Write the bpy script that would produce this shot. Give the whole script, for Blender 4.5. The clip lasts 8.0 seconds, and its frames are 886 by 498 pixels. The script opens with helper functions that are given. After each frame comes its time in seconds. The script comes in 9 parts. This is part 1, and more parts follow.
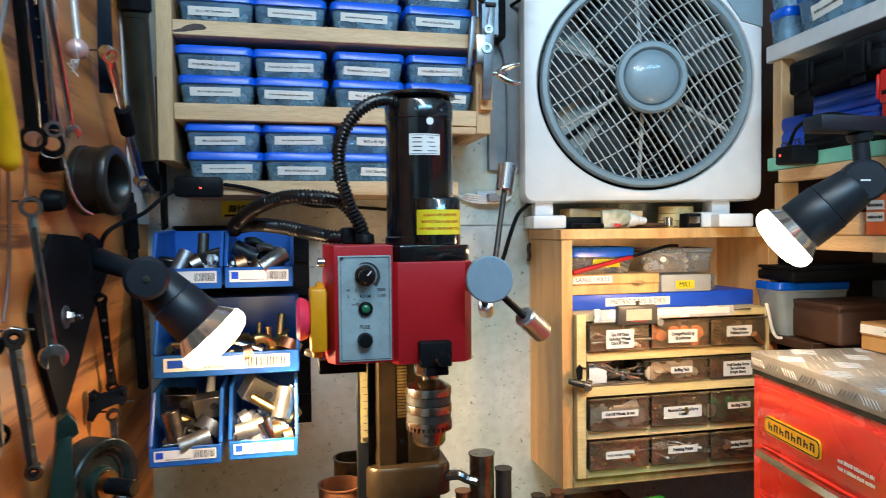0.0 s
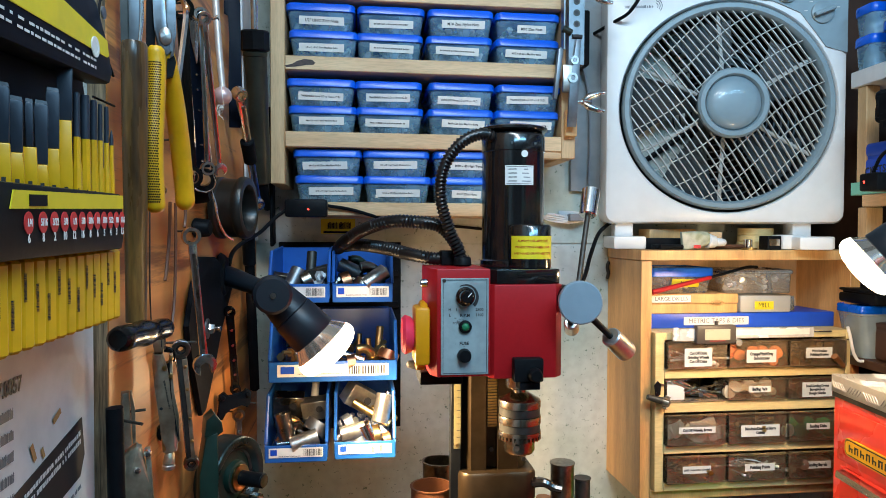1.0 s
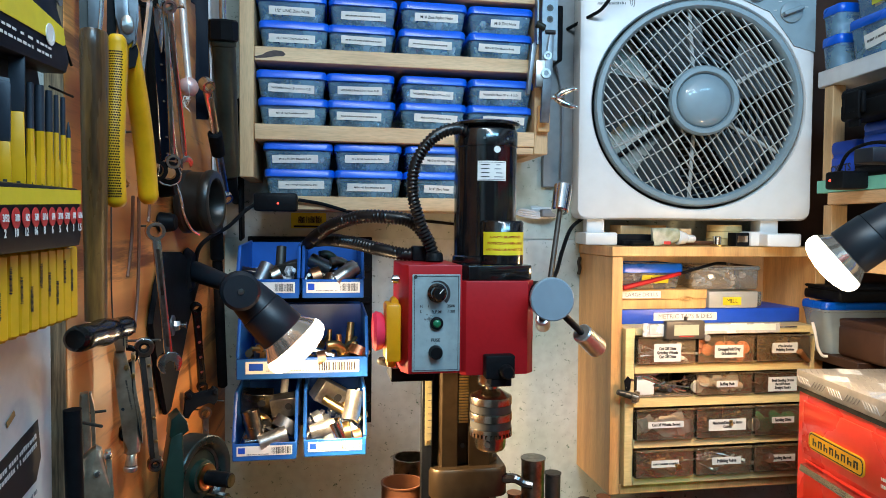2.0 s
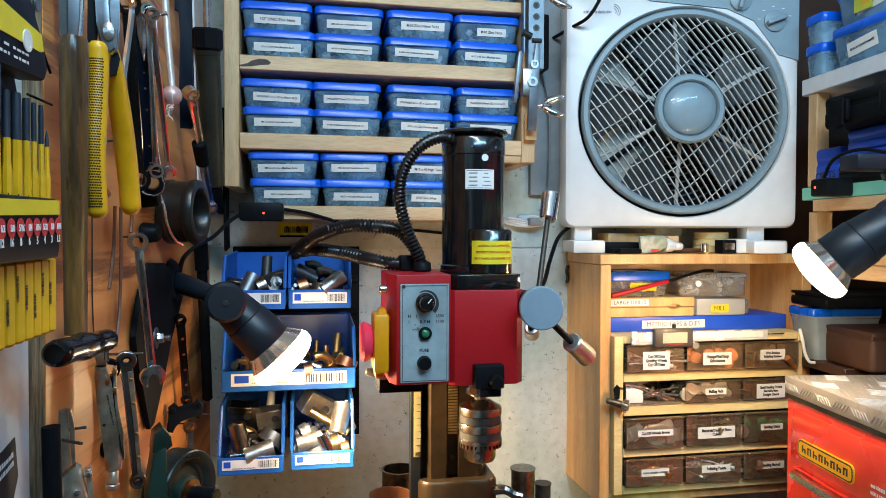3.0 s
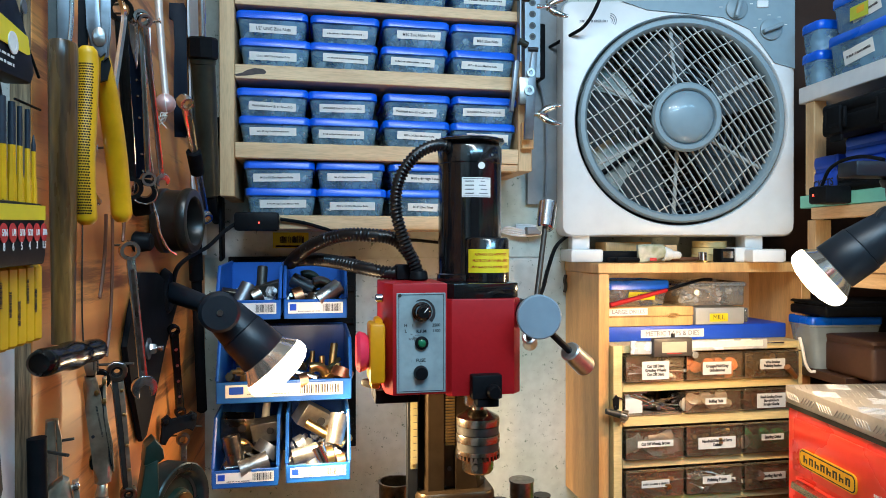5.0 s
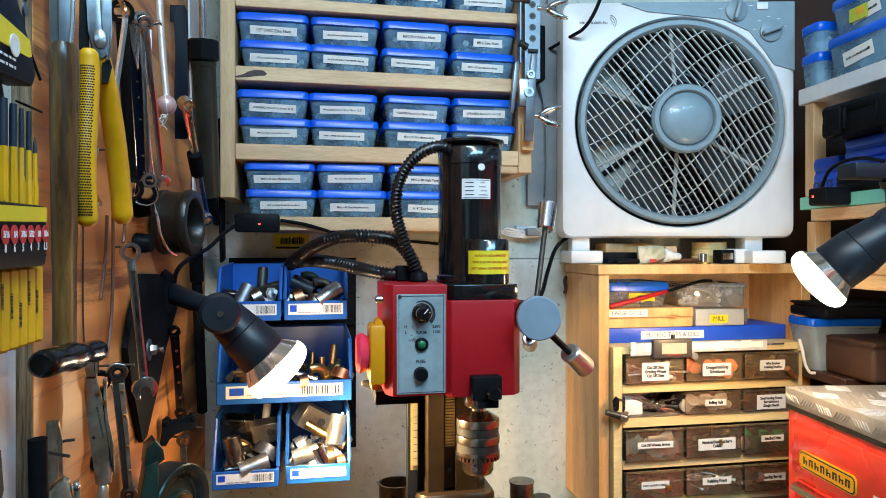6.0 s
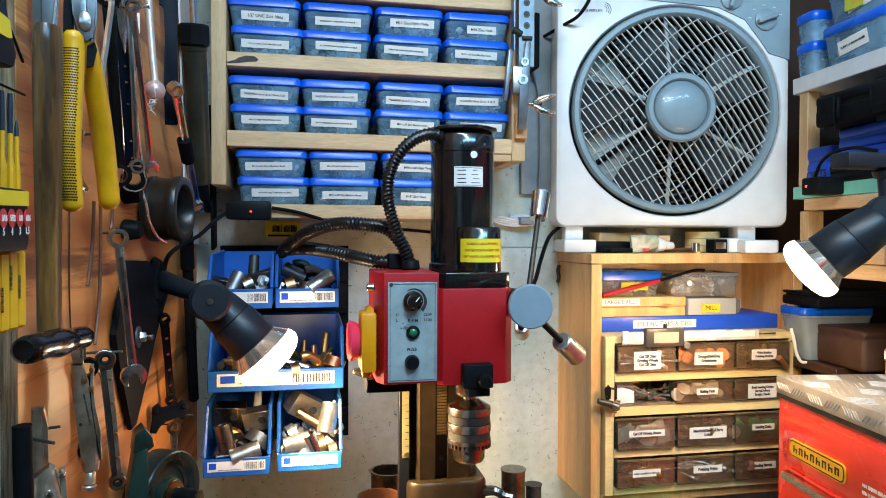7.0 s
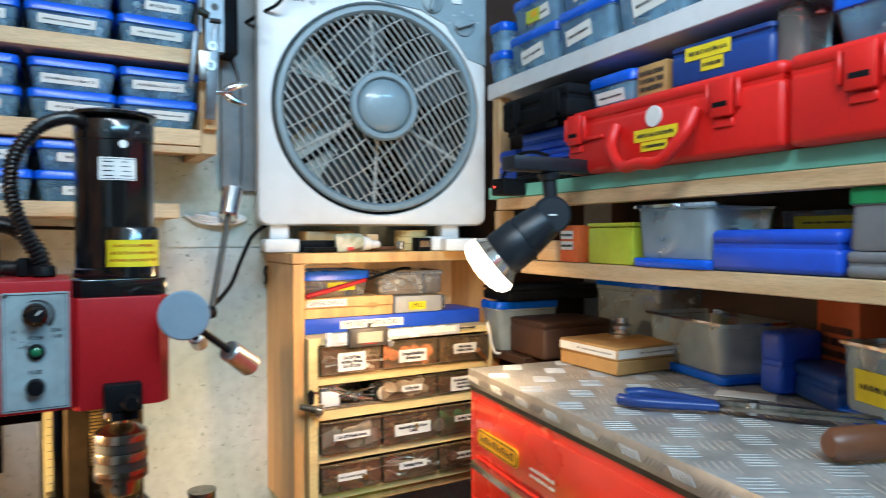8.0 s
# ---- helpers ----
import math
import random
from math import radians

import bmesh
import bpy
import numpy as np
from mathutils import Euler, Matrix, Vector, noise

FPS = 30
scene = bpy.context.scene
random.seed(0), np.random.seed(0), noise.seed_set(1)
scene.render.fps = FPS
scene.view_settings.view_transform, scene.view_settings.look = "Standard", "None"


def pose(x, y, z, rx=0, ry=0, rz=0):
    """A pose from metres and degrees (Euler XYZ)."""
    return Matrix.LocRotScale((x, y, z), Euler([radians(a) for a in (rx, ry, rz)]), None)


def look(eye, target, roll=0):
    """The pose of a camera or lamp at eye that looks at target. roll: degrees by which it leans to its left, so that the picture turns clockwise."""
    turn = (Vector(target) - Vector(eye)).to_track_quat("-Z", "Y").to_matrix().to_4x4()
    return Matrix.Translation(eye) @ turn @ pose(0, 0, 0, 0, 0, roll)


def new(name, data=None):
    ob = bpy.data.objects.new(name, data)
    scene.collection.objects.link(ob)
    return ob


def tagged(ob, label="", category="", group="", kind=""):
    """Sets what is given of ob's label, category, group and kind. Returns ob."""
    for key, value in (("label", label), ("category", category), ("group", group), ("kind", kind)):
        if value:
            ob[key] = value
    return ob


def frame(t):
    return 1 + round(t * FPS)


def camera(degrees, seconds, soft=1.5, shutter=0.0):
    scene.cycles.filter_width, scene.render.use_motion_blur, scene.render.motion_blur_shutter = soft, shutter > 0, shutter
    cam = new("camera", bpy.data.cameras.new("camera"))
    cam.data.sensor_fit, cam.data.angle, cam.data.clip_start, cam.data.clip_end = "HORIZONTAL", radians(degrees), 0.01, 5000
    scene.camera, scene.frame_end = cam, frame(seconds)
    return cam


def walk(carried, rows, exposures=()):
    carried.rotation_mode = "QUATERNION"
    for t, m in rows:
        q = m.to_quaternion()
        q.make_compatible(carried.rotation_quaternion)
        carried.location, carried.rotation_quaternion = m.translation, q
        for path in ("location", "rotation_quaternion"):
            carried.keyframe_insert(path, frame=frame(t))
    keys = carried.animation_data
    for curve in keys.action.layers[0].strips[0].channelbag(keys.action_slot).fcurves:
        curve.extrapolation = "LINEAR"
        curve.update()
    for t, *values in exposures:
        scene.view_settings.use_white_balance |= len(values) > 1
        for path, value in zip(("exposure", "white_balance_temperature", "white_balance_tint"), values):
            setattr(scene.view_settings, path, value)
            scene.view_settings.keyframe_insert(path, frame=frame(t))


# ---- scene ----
cam = camera(66.2, 8.0, soft=0.8, shutter=0.25)
PATH = [
    (0, (-0.034, -0.049, 1.487), (0.4, 1.903, 1.428), -0.6),
    (0.1, (-0.043, -0.060, 1.494), (0.349, 1.900, 1.415), -0.1),
    (0.2, (-0.058, -0.073, 1.498), (0.283, 1.894, 1.368), 0.6),
    (0.3, (-0.063, -0.093, 1.499), (0.282, 1.876, 1.427), -0.6),
    (0.5, (-0.074, -0.107, 1.504), (0.24, 1.868, 1.469), -0.0),
    (1, (-0.091, -0.114, 1.515), (0.164, 1.869, 1.468), 0.2),
    (1.2, (-0.087, -0.112, 1.518), (0.186, 1.869, 1.475), 0.3),
    (1.5, (-0.086, -0.102, 1.516), (0.208, 1.875, 1.437), 0.6),
    (1.7, (-0.088, -0.108, 1.518), (0.230, 1.865, 1.443), 0.8),
    (2.8, (-0.089, -0.098, 1.517), (0.271, 1.869, 1.476), 0.0),
    (3, (-0.089, -0.098, 1.518), (0.284, 1.867, 1.479), 0.2),
    (3.5, (-0.086, -0.094, 1.514), (0.295, 1.869, 1.477), -0.0),
    (4, (-0.084, -0.095, 1.515), (0.309, 1.866, 1.491), 0.2),
    (4.5, (-0.086, -0.092, 1.514), (0.294, 1.872, 1.505), 0.1),
    (4.7, (-0.085, -0.090, 1.514), (0.292, 1.875, 1.507), 0.0),
    (5.8, (-0.086, -0.092, 1.513), (0.297, 1.871, 1.512), 0.0),
    (6, (-0.085, -0.092, 1.514), (0.292, 1.872, 1.513), -0.0),
    (6.5, (-0.085, -0.091, 1.513), (0.305, 1.871, 1.503), 0.0),
    (7, (-0.08, -0.089, 1.512), (0.311, 1.872, 1.48), 0.2),
    (7.1, (-0.072, -0.091, 1.514), (0.349, 1.864, 1.456), 0.2),
    (7.2, (-0.064, -0.091, 1.514), (0.404, 1.852, 1.443), 0.4),
    (7.5, (-0.033, -0.082, 1.512), (0.613, 1.81, 1.453), 1.3),
    (8, (0.061, -0.082, 1.516), (1.068, 1.645, 1.476), -0.1),
]
walk(cam, [(t, look(eye, target, roll)) for t, eye, target, roll in PATH],
     exposures=((0.0, 0.04), (1.0, 0.02), (3.0, 0.05), (4.5, 0.06), (6.0, 0.12), (7.0, 0.19), (7.5, 0.17), (8.0, 0.12)))

# ---------------------------------------------------------------- light
world = bpy.data.worlds.new("room_air")
world.use_nodes = True
world.node_tree.nodes["Background"].inputs["Color"].default_value = (0.55, 0.68, 1.0, 1)
world.node_tree.nodes["Background"].inputs["Strength"].default_value = 0.008
scene.world = world


def area_lamp(name, place, target, size_x, size_y, watts, colour):
    lamp = bpy.data.lights.new(name, "AREA")
    lamp.shape, lamp.size, lamp.size_y, lamp.energy, lamp.color = "RECTANGLE", size_x, size_y, watts, colour
    ob = new(name, lamp)
    ob.matrix_world = look(place, target)
    return ob


def bulb_lamp(name, place, target, size, watts, colour, spread=125):
    lamp = bpy.data.lights.new(name, "AREA")
    lamp.spread = radians(spread)
    lamp.shape, lamp.size, lamp.energy, lamp.color = "DISK", size, watts, colour
    ob = new(name, lamp)
    ob.matrix_world = look(place, target)
    return ob


# cool tubes on the ceiling behind the camera, and the two warm reflector bulbs
area_lamp("ceiling_tube_light", (0.42, -0.55, 2.40), (0.0, 1.0, 1.6), 1.2, 0.12, 15.5, (0.27, 0.65, 1.0))
area_lamp("ceiling_tube_light", (0.10, -0.15, 2.42), (0.95, 0.50, 1.45), 1.0, 0.12, 15.5, (0.78, 0.88, 0.95))
BULB_A = Vector((-0.125, 0.842, 1.347))
AIM_A = BULB_A + Vector((0.68, 0.04, -0.73))
BULB_B = Vector((0.6543, 0.8053, 1.4635))
AIM_B = BULB_B + Vector((-0.610, 0.479, -0.631))
bulb_lamp("reflector_bulb_light", BULB_A + (AIM_A - BULB_A).normalized() * 0.034, AIM_A, 0.07, 3.9, (1.0, 0.72, 0.40))
bulb_lamp("reflector_bulb_light", BULB_B + (AIM_B - BULB_B).normalized() * 0.010, AIM_B, 0.07, 2.5, (1.0, 0.60, 0.27), 140)


def bulb_glow(place, toward, watts):
    """The light that leaves a clear-edged reflector bulb sideways."""
    lamp = bpy.data.lights.new("bulb_glow", "POINT")
    lamp.energy, lamp.color, lamp.shadow_soft_size = watts, (1.0, 0.68, 0.35), 0.02
    new("bulb_glow", lamp).location = place + (toward - place).normalized() * 0.040


bulb_glow(BULB_A, AIM_A, 1.2)
bulb_glow(BULB_B, AIM_B, 1.6)
wide = bpy.data.lights.new("bulb_wide_beam", "SPOT")
wide.energy, wide.color, wide.spot_size, wide.spot_blend, wide.shadow_soft_size = 2.4, (1.0, 0.64, 0.31), radians(146), 0.4, 0.025
beam = BULB_B + (AIM_B - BULB_B).normalized() * 0.040
new("bulb_wide_beam", wide).matrix_world = look(beam, beam + Vector((-0.12, 0.40, -0.85)))


# ---------------------------------------------------------------- materials
def socket(node, name, value):
    node.inputs[name].default_value = value


def material(name, colour, rough=0.5, metal=0.0, vary=0.15, scale=12.0, fine=90.0, bump=0.05, stretch=(1, 1, 1),
             second=None, spots=None, coat=0.0, alpha=1.0, transmission=0.0, emission=0.0, pieces=0.0, gloss_vary=0.12, bands=0.0, band_depth=0.45, spot_stretch=None, spot_soft=0.05):
    m = bpy.data.materials.new(name)
    m.use_nodes = True
    nt = m.node_tree
    n, l = nt.nodes, nt.links
    bsdf = n["Principled BSDF"]
    co = n.new("ShaderNodeTexCoord")
    mp = n.new("ShaderNodeMapping")
    socket(mp, "Scale", stretch)
    l.new(co.outputs["Object"], mp.inputs["Vector"])
    big, small = n.new("ShaderNodeTexNoise"), n.new("ShaderNodeTexNoise")
    for tex, s in ((big, scale), (small, fine)):
        socket(tex, "Scale", s)
        socket(tex, "Detail", 4.0)
        l.new(mp.outputs["Vector"], tex.inputs["Vector"])
    ramp = n.new("ShaderNodeValToRGB")
    c = Vector(colour)
    other = Vector(second) if second else c * (1 - 2.2 * vary)
    ramp.color_ramp.elements[0].position, ramp.color_ramp.elements[1].position = 0.34, 0.66
    ramp.color_ramp.elements[0].color = (*other, 1)
    ramp.color_ramp.elements[1].color = (*c, 1)
    l.new(big.outputs["Fac"], ramp.inputs["Fac"])
    mix = n.new("ShaderNodeMix")
    mix.data_type, mix.blend_type = "RGBA", "MULTIPLY"
    socket(mix, 0, min(1.0, vary * 2.5))
    l.new(ramp.outputs["Color"], mix.inputs[6])
    grain = n.new("ShaderNodeValToRGB")
    grain.color_ramp.elements[0].position, grain.color_ramp.elements[1].position = 0.3, 0.6
    grain.color_ramp.elements[0].color = (0.55, 0.55, 0.55, 1)
    l.new(small.outputs["Fac"], grain.inputs["Fac"])
    l.new(grain.outputs["Color"], mix.inputs[7])
    out = mix.outputs[2]
    if bands:
        wave = n.new("ShaderNodeTexWave")
        wave.bands_direction = "Z"
        socket(wave, "Scale", bands)
        socket(wave, "Distortion", 5.0)
        socket(wave, "Detail", 1.5)
        socket(wave, "Detail Scale", 0.5)
        l.new(mp.outputs["Vector"], wave.inputs["Vector"])
        line = n.new("ShaderNodeValToRGB")
        line.color_ramp.elements[0].position, line.color_ramp.elements[1].position = 0.05, 0.55
        line.color_ramp.elements[0].color = (1 - band_depth, 1 - 1.25 * band_depth, 1 - 1.5 * band_depth, 1)
        l.new(wave.outputs["Color"], line.inputs["Fac"])
        mixw = n.new("ShaderNodeMix")
        mixw.data_type, mixw.blend_type = "RGBA", "MULTIPLY"
        socket(mixw, 0, 1.0)
        l.new(out, mixw.inputs[6])
        l.new(line.outputs["Color"], mixw.inputs[7])
        out = mixw.outputs[2]
    if spots:
        spot_colour, spot_scale, amount = spots
        vor = n.new("ShaderNodeTexNoise")
        socket(vor, "Scale", spot_scale)
        socket(vor, "Detail", 6.0)
        socket(vor, "Roughness", 0.75)
        if spot_stretch:
            drawn = n.new("ShaderNodeMapping")
            socket(drawn, "Scale", spot_stretch)
            l.new(co.outputs["Object"], drawn.inputs["Vector"])
            l.new(drawn.outputs["Vector"], vor.inputs["Vector"])
        else:
            l.new(co.outputs["Object"], vor.inputs["Vector"])
        cut = n.new("ShaderNodeValToRGB")
        cut.color_ramp.elements[0].position, cut.color_ramp.elements[1].position = 1 - amount, min(1.0, 1.0 + spot_soft - amount)
        l.new(vor.outputs["Fac"], cut.inputs["Fac"])
        mix2 = n.new("ShaderNodeMix")
        mix2.data_type = "RGBA"
        l.new(cut.outputs["Color"], mix2.inputs[0])
        l.new(out, mix2.inputs[6])
        mix2.inputs[7].default_value = (*spot_colour, 1)
        out = mix2.outputs[2]
    if pieces:
        info = n.new("ShaderNodeObjectInfo")
        hsv = n.new("ShaderNodeHueSaturation")
        rng = n.new("ShaderNodeMapRange")
        socket(rng, "To Min", 1 - pieces)
        socket(rng, "To Max", 1 + pieces)
        l.new(info.outputs["Random"], rng.inputs["Value"])
        l.new(rng.outputs["Result"], hsv.inputs["Value"])
        l.new(out, hsv.inputs["Color"])
        out = hsv.outputs["Color"]
    l.new(out, bsdf.inputs["Base Color"])
    rr = n.new("ShaderNodeMapRange")
    socket(rr, "To Min", max(0.03, rough - gloss_vary))
    socket(rr, "To Max", min(1.0, rough + gloss_vary))
    l.new(big.outputs["Fac"], rr.inputs["Value"])
    l.new(rr.outputs["Result"], bsdf.inputs["Roughness"])
    socket(bsdf, "Metallic", metal)
    if bump:
        bp = n.new("ShaderNodeBump")
        socket(bp, "Strength", bump)
        socket(bp, "Distance", 0.002)
        l.new(small.outputs["Fac"], bp.inputs["Height"])
        l.new(bp.outputs["Normal"], bsdf.inputs["Normal"])
    if coat:
        socket(bsdf, "Coat Weight", coat)
        socket(bsdf, "Coat Roughness", 0.08)
    if alpha < 1:
        socket(bsdf, "Alpha", alpha)
    if transmission:
        socket(bsdf, "Transmission Weight", transmission)
        socket(bsdf, "IOR", 1.3)
    if emission:
        socket(bsdf, "Emission Strength", emission)
        bsdf.inputs["Emission Color"].default_value = (*colour, 1)
    return m


PINE = material("pine", (0.74, 0.53, 0.31), 0.55, vary=0.16, scale=5, fine=55, stretch=(1, 6, 9), second=(0.58, 0.37, 0.19), bump=0.14, spots=((0.20, 0.10, 0.05), 18, 0.29))
PINE_UP = material("pine_upright", (0.66, 0.46, 0.25), 0.55, vary=0.14, scale=5, fine=55, stretch=(9, 9, 1), second=(0.50, 0.32, 0.16), bump=0.12)
CABINET = material("cabinet_pine", (0.78, 0.46, 0.18), 0.42, vary=0.14, scale=5, fine=50, stretch=(8, 8, 1), second=(0.60, 0.31, 0.11), bump=0.08)
CREAM_WOOD = material("cream_wood", (0.82, 0.65, 0.31), 0.5, vary=0.12, scale=5, fine=60, stretch=(1, 6, 8), second=(0.70, 0.52, 0.23), bump=0.06)
PLY = material("orange_plywood", (0.80, 0.35, 0.095), 0.42, vary=0.12, scale=3.0, fine=26, stretch=(1, 0.22, 1.5), second=(0.66, 0.26, 0.07), bump=0.06, bands=2.6, band_depth=0.40, spots=((0.24, 0.085, 0.022), 4.5, 0.485), spot_stretch=(1.0, 0.28, 5.0), spot_soft=0.09)
PLY_EDGE = material("plywood_edge", (0.33, 0.22, 0.12), 0.8, vary=0.3, scale=30, fine=120, stretch=(14, 1, 0.6), bump=0.3)
WALL = material("white_wall_board", (0.68, 0.70, 0.68), 0.6, vary=0.12, scale=3.2, fine=50, second=(0.44, 0.51, 0.43), spots=((0.10, 0.17, 0.12), 95, 0.395), bump=0.06)
# paler cabinet wood: lamplight on the back panel is put into this colour
LIT_PINE = material("lamplit_peach_ply", (0.76, 0.56, 0.34), 0.40, vary=0.10, scale=5, fine=50, stretch=(8, 8, 1), bump=0.04)
ROOM = material("dim_room_paint", (0.60, 0.60, 0.60), 0.8, vary=0.15, scale=2, fine=30)
CONCRETE = material("concrete", (0.14, 0.135, 0.13), 0.85, vary=0.2, scale=4, fine=60)
WHITE_PAINT = material("white_gloss_paint", (0.74, 0.76, 0.78), 0.4, vary=0.06, scale=5, fine=50, spots=((0.35, 0.36, 0.36), 26, 0.30), bump=0.05)
MINT = material("mint_paint", (0.20, 0.60, 0.47), 0.5, vary=0.08, scale=5, fine=50, bump=0.05)
WHITE_PLASTIC = material("white_plastic", (0.80, 0.80, 0.80), 0.32, vary=0.05, scale=4, fine=30, second=(0.74, 0.74, 0.73), spots=((0.45, 0.40, 0.33), 30, 0.28), bump=0.01)
HUB_BLUE = material("glossy_hub_plastic", (0.23, 0.32, 0.37), 0.40, vary=0.05, scale=8, fine=60, bump=0.0, coat=0.30, gloss_vary=0.04)
FAN_GREY = material("fan_grey_plastic", (0.24, 0.32, 0.36), 0.38, vary=0.06, scale=6, fine=60, bump=0.02)
FAN_GRILLE = material("fan_grille_plastic", (0.56, 0.58, 0.56), 0.4, vary=0.10, scale=20, fine=80, bump=0.02)
FAN_BLADE = material("fan_blade_plastic", (0.085, 0.115, 0.135), 0.4, vary=0.08, scale=6, fine=60)
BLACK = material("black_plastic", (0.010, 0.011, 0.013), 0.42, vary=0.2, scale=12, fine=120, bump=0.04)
BLACK_GLOSS = material("black_gloss_paint", (0.008, 0.008, 0.009), 0.16, vary=0.1, scale=6, fine=60, bump=0.01, coat=0.5, gloss_vary=0.05)
BLACK_MATT = material("black_matt_rubber", (0.009, 0.010, 0.012), 0.62, vary=0.2, scale=12, fine=120, bump=0.05)
NAVY_BLACK = material("navy_black_plastic", (0.006, 0.010, 0.020), 0.45, vary=0.15, scale=12, fine=90)
RED_PAINT = material("red_machine_paint", (0.42, 0.012, 0.016), 0.38, vary=0.07, scale=9, fine=160, bump=0.05)
RED_BOX = material("red_tool_chest_paint", (0.88, 0.045, 0.026), 0.30, vary=0.05, scale=6, fine=60, bump=0.01, coat=0.3)
RED_CASE = material("red_case_plastic", (0.74, 0.014, 0.010), 0.42, vary=0.05, scale=8, fine=90, bump=0.03)
BLUE_LID = material("blue_lid_plastic", (0.001, 0.115, 0.74), 0.28, vary=0.06, scale=9, fine=60, bump=0.02, pieces=0.08)
BLUE_BIN = material("blue_bin_plastic", (0.013, 0.115, 0.46), 0.38, vary=0.08, scale=9, fine=60, bump=0.02)
BLUE_GRIP = material("navy_dipped_plastic", (0.010, 0.052, 0.25), 0.36, vary=0.10, scale=9, fine=60, bump=0.02)
BLUE_CASE = material("blue_case_plastic", (0.012, 0.085, 0.62), 0.42, vary=0.08, scale=9, fine=60, bump=0.03)


def see_through(name, tint, haze, milk, rough=0.10, streak=0.35, ripple=0.06):
    """Thin see-through plastic: tinted, a little milky, with a hard gloss."""
    m = bpy.data.materials.new(name)
    m.use_nodes = True
    n, l = m.node_tree.nodes, m.node_tree.links
    n.remove(n["Principled BSDF"])
    clear, cloud, shine = n.new("ShaderNodeBsdfTransparent"), n.new("ShaderNodeBsdfDiffuse"), n.new("ShaderNodeBsdfGlossy")
    clear.inputs["Color"].default_value = (*tint, 1)
    cloud.inputs["Color"].default_value = (*milk, 1)
    socket(shine, "Roughness", rough)
    co, tex = n.new("ShaderNodeTexCoord"), n.new("ShaderNodeTexNoise")
    socket(tex, "Scale", 14.0)
    socket(tex, "Detail", 3.0)
    l.new(co.outputs["Object"], tex.inputs["Vector"])
    rng = n.new("ShaderNodeMapRange")
    socket(rng, "From Min", 0.3)
    socket(rng, "From Max", 0.75)
    socket(rng, "To Min", haze * (1 - streak))
    socket(rng, "To Max", haze * (1 + 2 * streak))
    l.new(tex.outputs["Fac"], rng.inputs["Value"])
    bump = n.new("ShaderNodeBump")
    socket(bump, "Strength", ripple)
    socket(bump, "Distance", 0.003)
    l.new(tex.outputs["Fac"], bump.inputs["Height"])
    l.new(bump.outputs["Normal"], shine.inputs["Normal"])
    a, b, fres = n.new("ShaderNodeMixShader"), n.new("ShaderNodeMixShader"), n.new("ShaderNodeFresnel")
    socket(fres, "IOR", 1.5)
    l.new(rng.outputs["Result"], a.inputs[0])
    l.new(clear.outputs[0], a.inputs[1])
    l.new(cloud.outputs[0], a.inputs[2])
    l.new(fres.outputs[0], b.inputs[0])
    l.new(a.outputs[0], b.inputs[1])
    l.new(shine.outputs[0], b.inputs[2])
    l.new(b.outputs[0], n["Material Output"].inputs["Surface"])
    return m


for dark in (BLACK, BLACK_MATT, NAVY_BLACK):
    socket(dark.node_tree.nodes["Principled BSDF"], "Specular IOR Level", 0.07)
socket(RED_PAINT.node_tree.nodes["Principled BSDF"], "Specular IOR Level", 0.25)
CLEAR = see_through("cloudy_clear_plastic", (0.95, 0.95, 0.94), 0.12, (0.80, 0.79, 0.76), 0.04, 0.45, 0.25)
CLOUDY = see_through("frosted_tub_plastic", (0.95, 0.98, 1.0), 0.30, (0.70, 0.88, 1.0), 0.10, 0.15)
SMOKY = see_through("smoky_drawer_plastic", (0.985, 0.945, 0.885), 0.055, (1.0, 0.74, 0.47), 0.05, 0.35, 0.2)
DRAWER_BODY = see_through("brown_drawer_plastic", (0.95, 0.90, 0.82), 0.42, (0.62, 0.46, 0.31), 0.12, 0.3)
BOX_CLEAR = see_through("blue_tinted_box_plastic", (0.84, 0.95, 1.0), 0.21, (0.38, 0.72, 1.0), 0.03, 0.60, 0.5)
PAPER = material("white_label_paper", (0.80, 0.80, 0.77), 0.7, vary=0.05, scale=20, fine=120, bump=0.02)
INK = material("black_ink", (0.02, 0.02, 0.022), 0.6, vary=0.05)
PALE_INK = material("faded_grey_ink", (0.16, 0.16, 0.17), 0.6, vary=0.1)
RED_INK = material("red_ink", (0.62, 0.03, 0.03), 0.6, vary=0.05)
YELLOW_LABEL = material("yellow_label", (0.85, 0.68, 0.02), 0.5, vary=0.06, scale=20, fine=90)
STOP_YELLOW = material("amber_switch_plastic", (0.80, 0.34, 0.006), 0.35, vary=0.06, scale=15, fine=90)
BADGE = material("amber_badge_enamel", (0.80, 0.42, 0.012), 0.4, vary=0.08, scale=20, fine=90)
YELLOW_GRIP = material("yellow_grip_plastic", (0.80, 0.42, 0.006), 0.38, vary=0.10, scale=15, fine=90, bump=0.03)
STEEL = material("bright_steel", (0.78, 0.78, 0.78), 0.17, metal=1.0, vary=0.08, scale=14, fine=160, bump=0.02)
CHROME = material("hand_tool_chrome", (0.88, 0.90, 0.92), 0.20, metal=1.0, vary=0.08, scale=14, fine=160, bump=0.02, gloss_vary=0.06)
WORN_STEEL = material("worn_bright_steel", (0.66, 0.64, 0.60), 0.36, metal=0.9, vary=0.25, scale=22, fine=110, bump=0.08)
DULL_STEEL = material("dull_steel", (0.42, 0.39, 0.34), 0.30, metal=1.0, vary=0.3, scale=18, fine=120, bump=0.08)
